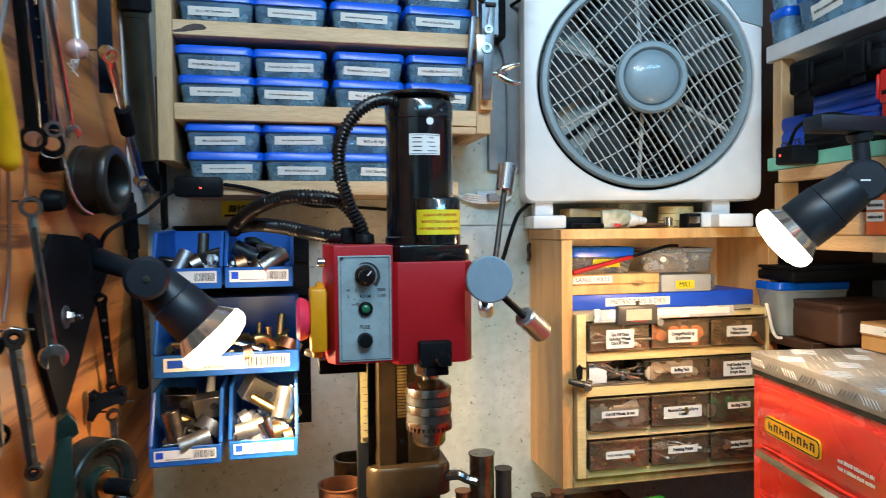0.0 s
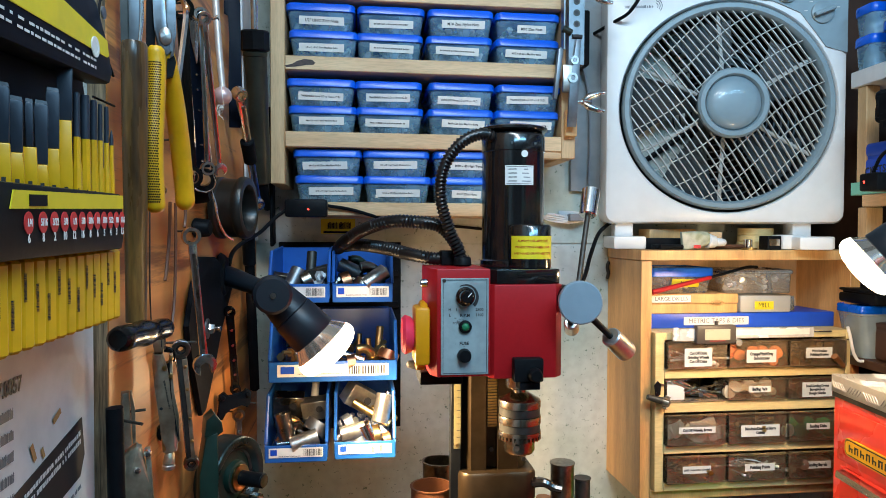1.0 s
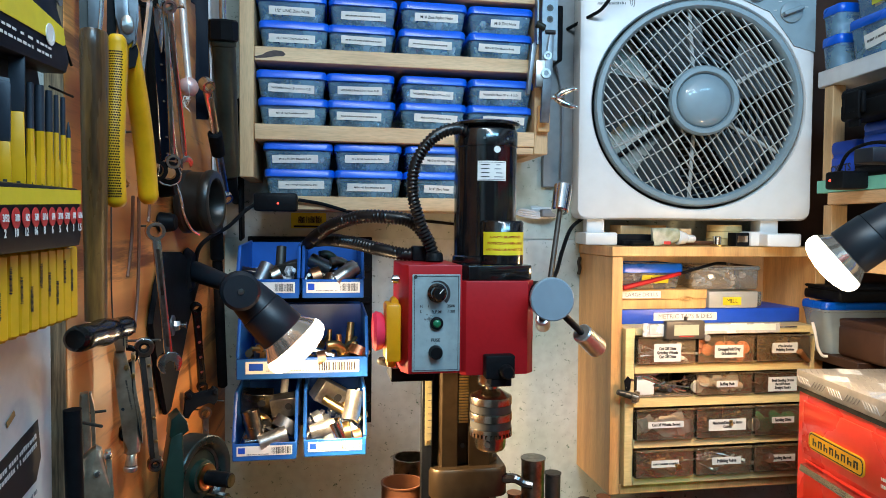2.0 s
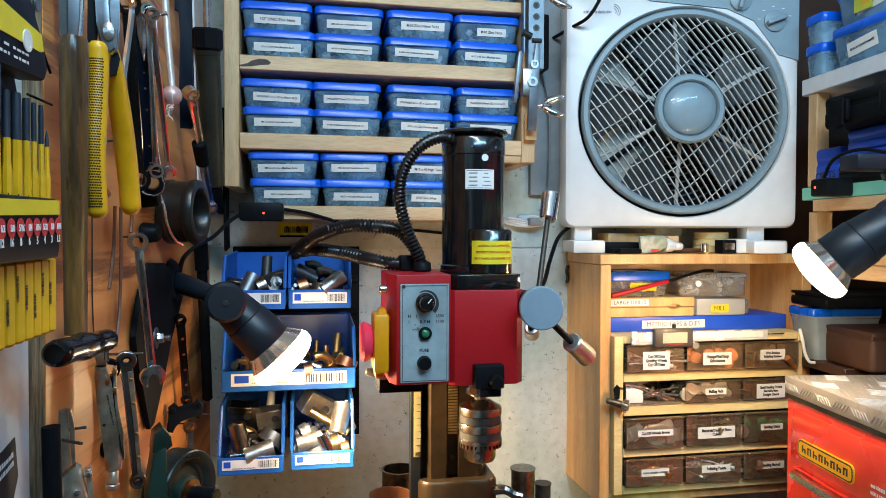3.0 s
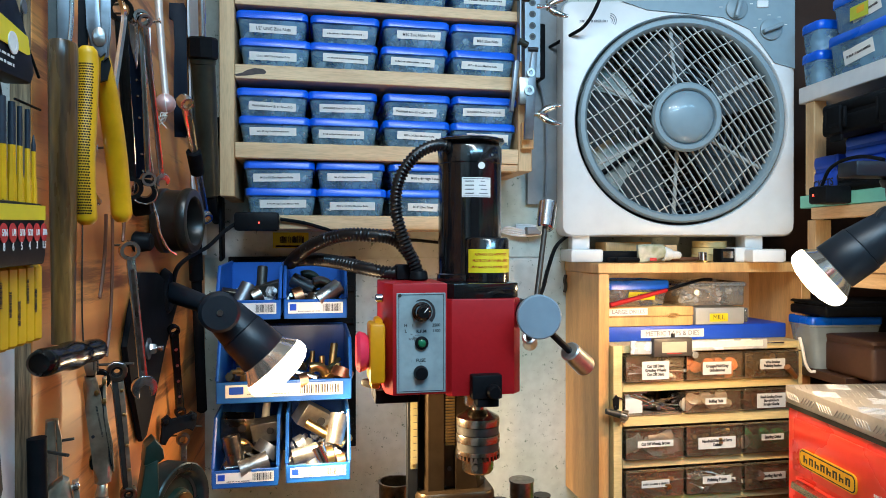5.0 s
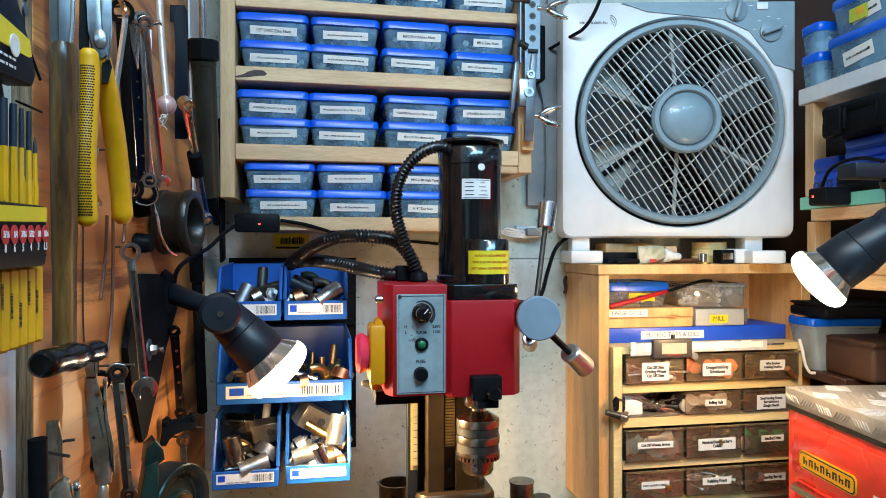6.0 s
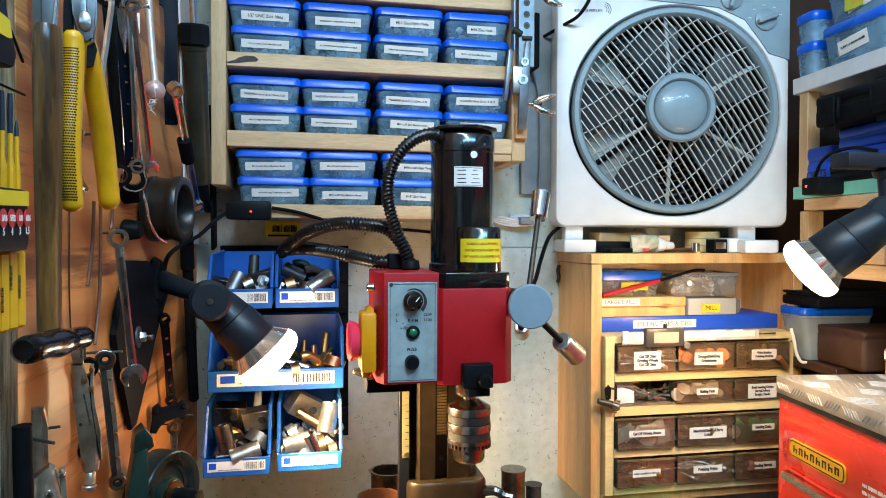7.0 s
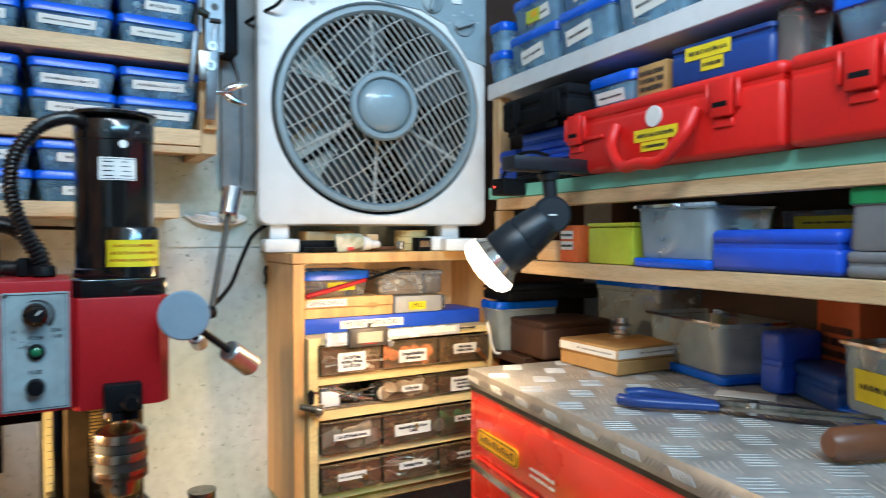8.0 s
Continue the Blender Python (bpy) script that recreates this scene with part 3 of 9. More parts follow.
# ---------------------------------------------------------------- shelves of small boxes on the back wall
SHELF_FRONT = 1.10
shelf_unit = thing("wall_shelf", "pine wall shelf unit with narrow boards, fixed to the wall", "shelf", (0.03, 1.19, 1.545))
for z0, z1, x1 in ((1.545, 1.569, 0.250), (1.665, 1.692, 0.284), (1.799, 1.8235, 0.284), (1.924, 1.943, 0.284), (2.06, 2.08, 0.284)):
    part("shelf_board", box(B(), -0.213, x1, SHELF_FRONT, WALL_Y - 0.001, z0, z1, 0.0012, 1), PINE, shelf_unit)
part("side_board", box(B(), -0.238, -0.2135, SHELF_FRONT, WALL_Y - 0.001, 1.60, 2.2, 0.0012, 1), PINE_UP, shelf_unit)
part("side_board", box(B(), 0.2845, 0.311, SHELF_FRONT + 0.004, WALL_Y - 0.001, 1.653, 2.2, 0.0012, 1), PINE_UP, shelf_unit)
part("apron", box(B(), 0.2, 0.2838, SHELF_FRONT + 0.003, SHELF_FRONT + 0.022, 1.652, 1.6645, 0.001, 1), PINE, shelf_unit)

part("knot", prism(B(), [(-0.034, -0.0075), (-0.020, -0.0035), (-0.012, 0.0015), (0.000, 0.0050), (0.013, 0.0042), (0.019, -0.0005), (0.016, -0.0042), (0.002, -0.0055), (-0.014, -0.0085), (-0.030, -0.0098)], 0.0003, Matrix.Translation((-0.180, SHELF_FRONT - 0.0001, 1.8125)) @ pose(0, 0, 0, 90)), KNOT, shelf_unit, "dark smeared knot in the pine")
BOX_WORDS = {
    (2, 0, 1): "WASHERS 7mm I.D x 19mm O.D", (2, 1, 1): "WASHERS 9mm I.D x 19mm O.D", (2, 2, 1): "WASHERS 8mm I.D x 22mm O.D", (2, 3, 1): "WASHERS 8mm I.D x 16 O.D",
    (2, 0, 0): "M8 x 25 High Tensile Machine Bolts", (2, 2, 0): "M10 x 20 Zinc Machine Bolts", (1, 0, 1): "M10 x 65 Zinc Machine Bolts",
    (1, 1, 1): "M6 x 25 High Tensile Machine Bolts", (1, 2, 1): "M10 x 40 High Tensile", (1, 0, 0): "M10 x 90 High Tensile Machine Bolts",
    (1, 1, 0): "M10 x 40 Zinc Machine Bolts", (1, 2, 0): "3/16\" Zinc Nuts", (3, 0, 0): "1/2 x 1 UNC Zinc Machine Bolts", (3, 0, 1): "1/2\" UNC Zinc Nuts",
    (3, 3, 0): "M10 x 65 Zinc Machine Bolts", (3, 3, 1): "M10 Zinc Nuts", (3, 2, 1): "M10 Zinc Nyloc Nuts"}
rnd = random.Random(5)
for row, (z, xs) in {1: (1.5695, (-0.140, -0.016, 0.106)), 2: (1.6925, (-0.150, -0.029, 0.097, 0.222)), 3: (1.824, (-0.150, -0.029, 0.097, 0.222)),
                     4: (1.9435, (-0.150, -0.029, 0.097, 0.222))}.items():
    for col, x in enumerate(xs):
        for level in (0, 1):
            words = BOX_WORDS.get((row, col, level))
            t = tub("storage_box", "small clear plastic box with blue lid and paper label", 0.119, 0.150, 0.0465, fill=60, seed=row * 100 + col * 10 + level,
                    note=rnd.uniform(-0.04, 0.06), note_z=rnd.uniform(0.42, 0.58), words=words, group="stacked boxes of hardware", note_tilt=rnd.uniform(-1.5, 1.5),
                    note_w=0.66 if not words or len(words) > 16 else 0.45)
            t.matrix_world = pose(x + rnd.uniform(-0.002, 0.002), 1.183 + rnd.uniform(-0.003, 0.003), z + level * 0.0468, 0, 0, rnd.uniform(-1.2, 1.2))

# ---------------------------------------------------------------- louvred panel with blue bins
louvre = thing("bin_panel", "black steel louvre panel fixed to the wall behind blue bins", "panel", (-0.12, 1.21, 1.137))
part("plate", box(B(), -0.236, -0.004, 1.205, 1.212, 1.137, 1.497, 0.001, 1), BLACK_MATT, louvre)
for z in (1.18, 1.25, 1.31, 1.37, 1.43, 1.48):
    part("louvre", box(B(), -0.232, -0.008, 1.196, 1.2046, z, z + 0.012, 0.002, 1), BLACK_MATT, louvre)
part("spacer", box(B(), -0.22, -0.02, 1.2125, WALL_Y - 0.0005, 1.30, 1.33), BLACK_MATT, louvre)


def bin_box(x0, x1, y0, z0, z_lip, z_side, depth, label, seed, sticker=True):
    root = thing("parts_bin", label, "bin", ((x0 + x1) / 2, y0 + depth / 2, z0), "blue parts bins")
    t, y1 = 0.0028, y0 + depth
    bm = box(B(), x0 + 0.004, x1 - 0.004, y0 + 0.004, y1, z0, z0 + t)
    part("floor", bm, BLUE_BIN, root)
    for x, s in ((x0, 1), (x1, -1)):
        prof = [(y0, z0 + 0.001), (y1, z0 + 0.001), (y1, z_side + 0.004), (y0 + 0.034, z_side), (y0 + 0.006, z_lip + 0.004), (y0, z_lip)]
        m = Matrix(((0, 0, s, x), (1, 0, 0, 0), (0, 1, 0, 0), (0, 0, 0, 1)))
        bm = prism(B(), prof, t, m)
        bmesh.ops.recalc_face_normals(bm, faces=bm.faces)
        # rolled top edge
        sweep(bm, [(x + s * t / 2, y0 + 0.004, z_lip + 0.003), (x + s * t / 2, y0 + 0.034, z_side), (x + s * t / 2, y1, z_side + 0.004)], 0.0028, 6)
        part("side", bm, BLUE_BIN, root)
    bm = box(B(), x0 + t, x1 - t, y1 - t, y1, z0 + t, z_side + 0.004)
    box(bm, x0 + t, x1 - t, y1 - 0.001, 1.197, z_side - 0.004, z_side + 0.002)
    part("back", bm, BLUE_BIN, root)
    lip = box(B(), x0 + 0.0005, x1 - 0.0005, y0 - 0.0025, y0 - 0.0002, z0 - 0.004, z_lip + 0.002, 0.001, 1)
    lip = part("front_lip", lip, BLUE_BIN, root)
    if sticker:
        w = (x1 - x0) * 0.86
        zc = (z0 + z_lip) / 2 + 0.001
        m = front((x0 + x1) / 2, y0 - 0.0028, zc)
        lab = part("paper_label", sheet(B(), m, w, (z_lip - z0) * 0.72), PAPER, root)
        up = m @ Matrix.Translation((0, 0, 0.0006))
        part("barcode", bars(B(), up @ Matrix.Translation((w * 0.30, 0, 0)), w * 0.34, (z_lip - z0) * 0.5, seed=seed, columns=1), INK, lab)
        part("blue_mark", sheet(B(), up @ Matrix.Translation((-w * 0.41, 0.001, 0)), w * 0.12, (z_lip - z0) * 0.42), BLUE_CASE, lab)
        heap = bolts(B(), (x1 - x0) * 0.86, depth * 0.55, 0.0, (z_side - z0) * 0.42, 26 if x1 - x0 < 0.15 else 44, seed + 90, 0.0085)
        bmesh.ops.translate(heap, verts=heap.verts, vec=((x0 + x1) / 2, y0 + depth * 0.36, z0 + 0.006))
        part("filling", heap, (ZINC, DULL_STEEL, BRASS, DULL_STEEL, ZINC)[seed - 1], root, "loose metal fittings")["kind"] = "stuff"
        part("small_print", bars(B(), up @ Matrix.Translation((-w * 0.12, -0.005, 0)), w * 0.40, 0.003, 1, seed), GREY_PLASTIC, lab)
    return root


BIN = "blue plastic bin with white barcode label, holding metal parts"
bin_box(-0.224, -0.131, 0.95, 1.411, 1.434, 1.484, 0.19, BIN, 1)
bin_box(-0.127, -0.033, 0.95, 1.411, 1.434, 1.484, 0.19, BIN, 2)
bin_box(-0.224, -0.026, 0.95, 1.288, 1.314, 1.372, 0.19, "wide " + BIN, 3)
bin_box(-0.226, -0.133, 0.92, 1.174, 1.194, 1.262, 0.21, BIN, 4)
bin_box(-0.123, -0.030, 0.92, 1.176, 1.196, 1.264, 0.21, BIN, 5)

# ---------------------------------------------------------------- box fan on the cabinet
FAN = pose(0.625, 1.1445, 1.536, 0, 0, -12)


def box_fan():
    root = tagged(new("box_fan"), "white plastic box fan with grey ring grille, on the cabinet", "fan")
    BASE[root] = Vector((0, 0, 0))
    W, H, D, CX, CZ, R = 0.2275, 0.47, 0.125, 0.007, 0.229, 0.207
    DOME = 0.030
    # front shell with a round opening: rings from the opening to the rounded outline
    n = 288
    bm = B()
    def squarish(i, w, z0, z1, r):
        a = 2 * math.pi * i / n
        dx, dz = math.cos(a), math.sin(a)
        lo_x, hi_x, lo_z, hi_z = -w, w + 0.006, z0, z1
        k = min([(hi_x - CX) / dx if dx > 1e-9 else 9, (lo_x - CX) / dx if dx < -1e-9 else 9, (hi_z - CZ) / dz if dz > 1e-9 else 9, (lo_z - CZ) / dz if dz < -1e-9 else 9])
        x, z = CX + dx * k, CZ + dz * k
        # rounded corners
        for sx, ex in ((-1, lo_x), (1, hi_x)):
            for sz, ez in ((-1, lo_z), (1, hi_z)):
                cx, cz = ex - sx * r, ez - sz * r
                if (x - cx) * sx > 0 and (z - cz) * sz > 0:
                    v = Vector((x - cx, z - cz)).normalized() * r
                    x, z = cx + v.x, cz + v.y
        return x, z
    rings = []
    for y, kind in ((0.03, R), (0.004, R + 0.0005), (0.0, R + 0.003)):
        rings.append([bm.verts.new((CX + kind * math.cos(2 * math.pi * i / n), y, CZ + kind * math.sin(2 * math.pi * i / n))) for i in range(n)])
    for y, inset in ((0.0, 0.012), (0.004, 0.003), (0.012, 0.0), (D - 0.012, 0.0), (D - 0.003, 0.004), (D, 0.014)):
        rings.append([bm.verts.new((p[0], y, p[1])) for p in (squarish(i, W - inset, inset, H - inset, 0.018) for i in range(n))])
    for y, rad in ((D, R - 0.01), (D - 0.03, R - 0.012)):
        rings.append([bm.verts.new((CX + rad * math.cos(2 * math.pi * i / n), y, CZ + rad * math.sin(2 * math.pi * i / n))) for i in range(n)])
    for a, b in zip(rings, rings[1:]):
        for i in range(n):
            j = (i + 1) % n
            bm.faces.new((a[i], a[j], b[j], b[i]))
    bmesh.ops.recalc_face_normals(bm, faces=bm.faces)
    part("shell", bm, WHITE_PLASTIC, root, smooth=35)
    at = Matrix.Translation((CX, 0, CZ)) @ pose(0, 0, 0, 90)   # z of the lathe looks to -y, x right, y up
    part("grille_ring", lathe(B(), [(R - 0.005, -0.004), (R - 0.0045, 0.004), (R - 0.008, 0.009), (R - 0.016, 0.009), (R - 0.021, 0.003), (R - 0.021, -0.012), (R - 0.005, -0.012)], at, 96, True), FAN_GREY, root)
    part("hub_ring", lathe(B(), [(0.066, -0.004), (0.067, 0.008), (0.063, 0.013), (0.055, 0.013), (0.052, 0.008), (0.052, -0.004)], at @ Matrix.Translation((0, 0, DOME)), 48, True), FAN_GREY, root)
    part("hub_cap", lathe(B(), [(0.0515, -0.002), (0.0515, 0.006), (0.048, 0.012), (0.036, 0.0165), (0.018, 0.019), (0, 0.0195)], at @ Matrix.Translation((0, 0, DOME)), 40), HUB_BLUE, root)
    turn = at @ pose(0, 0, 0, 0, 0, 35)
    RI = R - 0.0135
    def dome(x, y):
        """Height of the bulging grille over its rim."""
        return DOME * (1 - min(1.0, (x * x + y * y) / (RI * RI)) ** 0.9)

    def ribbon(p, q, wide, thick):
        """A slat that follows the bulge of the grille, from p to q."""
        bm, rings = B(), []
        steps = max(2, int(math.hypot(q[0] - p[0], q[1] - p[1]) / 0.030))
        across = Vector((-(q[1] - p[1]), q[0] - p[0], 0)).normalized() * wide / 2
        for i in range(steps + 1):
            x, y = p[0] + (q[0] - p[0]) * i / steps, p[1] + (q[1] - p[1]) * i / steps
            c = Vector((x, y, dome(x, y)))
            rings.append([bm.verts.new(turn @ (c + off)) for off in (across, -across, -across - Vector((0, 0, thick)), across - Vector((0, 0, thick)))])
        for r0, r1 in zip(rings, rings[1:]):
            for k in range(4):
                bm.faces.new((r0[k], r0[(k + 1) % 4], r1[(k + 1) % 4], r1[k]))
        bm.faces.new(rings[0][::-1])
        bm.faces.new(rings[-1])
        bmesh.ops.recalc_face_normals(bm, faces=bm.faces)
        return bm
    count = 31
    for i in range(count):
        x = -RI + (i + 0.5) * 2 * RI / count
        h = math.sqrt(RI * RI - x * x)
        hub = math.sqrt(max(0.0, 0.066 ** 2 - x * x))
        for s in ((1, -1) if hub > 0.004 else (0,)):
            ends = ((x, -h), (x, h)) if s == 0 else ((x, s * hub), (x, s * h))
            part("slat", ribbon(ends[0], ends[1], 0.0019, 0.006), FAN_GRILLE, root)
    for k in range(8):
        y0 = -RI + (k + 0.75) * 2 * RI / 8.5
        pts = []
        for i in range(65):
            x = -RI + 2 * RI * i / 64
            y = y0 + 0.011 * math.sin(x * 17.0)
            keep = x * x + y * y < RI * RI and x * x + y * y > 0.065 ** 2
            if keep:
                pts.append((x, y))
            if (not keep or i == 64) and len(pts) > 1:
                bm = B()
                sweep(bm, [turn @ Vector((a, b, 0.001 + dome(a, b))) for a, b in pts], 0.0011, 6)
                part("cross_wire", bm, FAN_GRILLE, root)
                pts = []
            elif not keep:
                pts = []
    # added sleeve: the shade inside the shell as a near-black surface
    part("duct_liner", lathe(B(), [(R - 0.0125, -0.118), (R - 0.0125, -0.016), (R - 0.0150, -0.016), (R - 0.0150, -0.118)], at, 72, True), SHADED_DUCT, root, "dark sleeve for the shade inside the fan")
    # moulded radial ribs behind the slats
    for ang in (95, 154, 208, 267, 330, 30):
        a = radians(ang)
        bm = B()
        path = [at @ Vector((r * math.cos(a), r * math.sin(a), -0.014)) for r in [0.060 + 0.130 * k / 26 for k in range(27)]]
        sweep(bm, path, 0.0032, 8, 0.0014)
        part("radial_rib", bm, FAN_GRILLE, root)
    # blades and motor behind the grille
    for k in range(5):
        a0 = 2 * math.pi * k / 5 + 0.35
        bm = B()
        grid = []
        for i in range(7):
            r = 0.045 + (0.180 - 0.045) * i / 6
            row = []
            for j in range(6):
                a = a0 + (j / 5 - 0.5) * (0.50 + 0.22 * i / 6) + 0.25 * i / 6
                row.append(bm.verts.new(at @ Vector((r * math.cos(a), r * math.sin(a), -0.045 - 0.03 * (j / 5 - 0.5)))))
            grid.append(row)
        for i in range(6):
            for j in range(5):
                bm.faces.new((grid[i][j], grid[i + 1][j], grid[i + 1][j + 1], grid[i][j + 1]))
        bmesh.ops.solidify(bm, geom=bm.faces[:], thickness=0.002)
        part("blade", bm, FAN_BLADE, root)
    part("blade_hub", lathe(B(), [(0, -0.022), (0.044, -0.024), (0.048, -0.03), (0.048, -0.07), (0, -0.07)], at, 32), FAN_BLADE, root)
    part("motor", lathe(B(), [(0, -0.071), (0.05, -0.071), (0.05, -0.12), (0, -0.12)], at, 32), BLACK, root)
    for k in range(4):
        a = radians(35 + 90 * k)
        part("motor_strut", rod(B(), at @ Vector((0.05 * math.cos(a), 0.05 * math.sin(a), -0.1)), at @ Vector((0.196 * math.cos(a), 0.196 * math.sin(a), -0.1)), 0.006, seg=8), BLACK, root)
    # added solid black disc, the unlit depth behind the blades
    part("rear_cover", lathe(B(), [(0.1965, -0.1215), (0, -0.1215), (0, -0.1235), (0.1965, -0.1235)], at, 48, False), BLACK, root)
    for k in range(9):
        rr_ = 0.06 + 0.0145 * k
        part("rear_wire", lathe(B(), [(rr_, -0.113), (rr_ + 0.003, -0.113), (rr_ + 0.003, -0.116), (rr_, -0.116)], at, 40, True), FAN_BLADE, root)
    # control panel in the upper corner
    out = [(W + 0.002, H - 0.004), (-0.11, H - 0.004), (-0.06, H - 0.022), (0.02, H - 0.030), (0.09, H - 0.038), (0.142, H - 0.062), (0.174, H - 0.105), (0.190, H - 0.128), (W + 0.002, H - 0.140)]
    bm = prism(B(), out, 0.0035, pose(0, 0, 0, 90))
    bmesh.ops.translate(bm, verts=bm.verts, vec=(0, 0.0005, 0))
    panel = part("control_panel", bm, FAN_GREY, root)
    for x, z in ((0.115, H - 0.022), (0.182, H - 0.063)):
        knob = part("knob", lathe(B(), [(0, 0.003), (0.021, 0.003), (0.021, 0.007), (0.019, 0.008), (0, 0.008)], pose(x, 0, z, 90), 28), FAN_GREY, panel)
        bm = box(B(), -0.020, 0.020, -0.004, 0.004, 0.008, 0.020, 0.002, 2, pose(x, 0, z, 90) @ pose(0, 0, 0, 0, 0, 20 if x > 0.15 else 75))
        BASE[knob] = Vector((0, 0, 0))
        part("pointer", bm, FAN_GREY, root)
        for k in range(5):
            a = radians(20 + k * 38)
            part("mark", sheet(B(), front(x + 0.031 * math.cos(a), -0.0031, z + 0.029 * math.sin(a)), 0.006, 0.0014), PAPER, root)
    part("rocker_switch", box(B(), 0.155, 0.177, -0.006, -0.003, H - 0.020, H - 0.006, 0.001, 1), WHITE_PLASTIC, root)
    # faded maker's mark as plain shapes
    part("maker_mark", bars(B(), front(-0.165, -0.0006, H - 0.043), 0.055, 0.010, 1, 3), GREY_PLASTIC, root)
    for k in range(3):
        bm = sweep(B(), [(-0.134 + (0.006 + 0.004 * k) * math.cos(radians(a)), -0.0008, H - 0.042 + (0.006 + 0.004 * k) * math.sin(radians(a))) for a in range(-40, 81, 12)], 0.0007, 5)
        part("maker_mark", bm, GREY_PLASTIC, root)
    # two T-shaped feet
    for x in (-0.186, 0.160):
        part("foot_post", box(B(), x - 0.018, x + 0.018, 0.02, 0.07, -0.028, 0.002, 0.003, 2), WHITE_PLASTIC, root)
        part("foot", box(B(), x - 0.031, x + 0.031, -0.045, 0.12, -0.051, -0.026, 0.004, 2), WHITE_PLASTIC, root)
    root.matrix_world = FAN
    return root


box_fan()

# ---------------------------------------------------------------- drawer cabinet under the fan
CAB_X0, CAB_X1, CAB_Y, CAB_TOP = 0.440, 0.890, 1.10, 1.4845
cab = thing("pine_cabinet", "open-fronted varnished pine cabinet holding drawers and boxes", "cabinet", (0.66, 1.18, 1.01))
part("side_panel", box(B(), CAB_X0, CAB_X0 + 0.0215, CAB_Y, WALL_Y - 0.0005, 1.01, 1.4645, 0.0012, 1), CABINET, cab)
part("side_panel", box(B(), CAB_X1 - 0.0215, CAB_X1, CAB_Y, WALL_Y - 0.0005, 1.01, 1.4645, 0.0012, 1), CABINET, cab)
part("top_board", box(B(), CAB_X0 - 0.002, CAB_X1, CAB_Y - 0.002, WALL_Y - 0.0005, 1.465, CAB_TOP, 0.0012, 1), CABINET, cab)
part("bottom_board", box(B(), CAB_X0 + 0.022, CAB_X1 - 0.022, CAB_Y, WALL_Y - 0.0005, 1.01, 1.03, 0.0012, 1), CABINET, cab)
part("back_panel", box(B(), CAB_X0 + 0.022, CAB_X1 - 0.022, WALL_Y - 0.006, WALL_Y - 0.0008, 1.0305, 1.4645), LIT_PINE, cab)

unit = thing("drawer_unit", "cream wooden drawer rack with smoky plastic drawers, inside the cabinet", "drawers", (0.665, 1.17, 1.0305))
UX0, UX1, UY = 0.464, 0.862, 1.088
part("side_panel", box(B(), UX0, UX0 + 0.018, UY, 1.26, 1.0305, 1.330, 0.001, 1), CREAM_WOOD, unit)
part("side_panel", box(B(), UX1 - 0.010, UX1, UY, 1.26, 1.0305, 1.330, 0.001, 1), CREAM_WOOD, unit)
ROWS_Z = ((1.262, 1.316), (1.199, 1.243), (1.1175, 1.1785), (1.046, 1.1005))
for z0, z1 in ((1.3165, 1.3305), (1.2435, 1.2605), (1.179, 1.1985), (1.101, 1.117), (1.031, 1.0455)):
    part("rail", box(B(), UX0 + 0.0185, UX1 - 0.0105, UY, 1.26, z0, z1, 0.001, 1), CREAM_WOOD, unit)
part("back_panel", box(B(), UX0 + 0.0185, UX1 - 0.0105, 1.252, 1.2595, 1.0305, 1.316), CREAM_WOOD, unit)
LABELS = ((("Cut Off Disks\nGrinding Wheels\nCut Off Disks", 0.054, 0.034), ("Orange/Pink/Gray\nGrindstones", 0.060, 0.024), ("Wire Brushes\nPolishing Brushes", 0.054, 0.020)),
          ((None, 0, 0), ("Buffing Pads", 0.044, 0.012), ("Small Sanding Drums\nBarrel/Arbors\nStraight Shanks", 0.062, 0.028)),
          (("Cut Off Wheels, Brown", 0.072, 0.012), ("Mandrels/Diamond Burrs\nCollets", 0.078, 0.022), ("Sanding Disks", 0.048, 0.012)),
          (("| | | | | | | |", 0.056, 0.014), ("Polishing Points", 0.060, 0.014), ("Sanding Barrels", 0.056, 0.014)))
FILLS = (((ZINC, "rod"), (PEACH_STONE, "disc"), (BRASS, "brush")), ((STEEL, "rod"), (FELT, "disc"), (TIN_BROWN, "brush")),
         ((FELT, "packet"), (BRASS, "rod"), (GREEN_LID, "disc")), ((BRASS, "rod"), (ZINC, "rod"), (TIN_BROWN, "brush")))


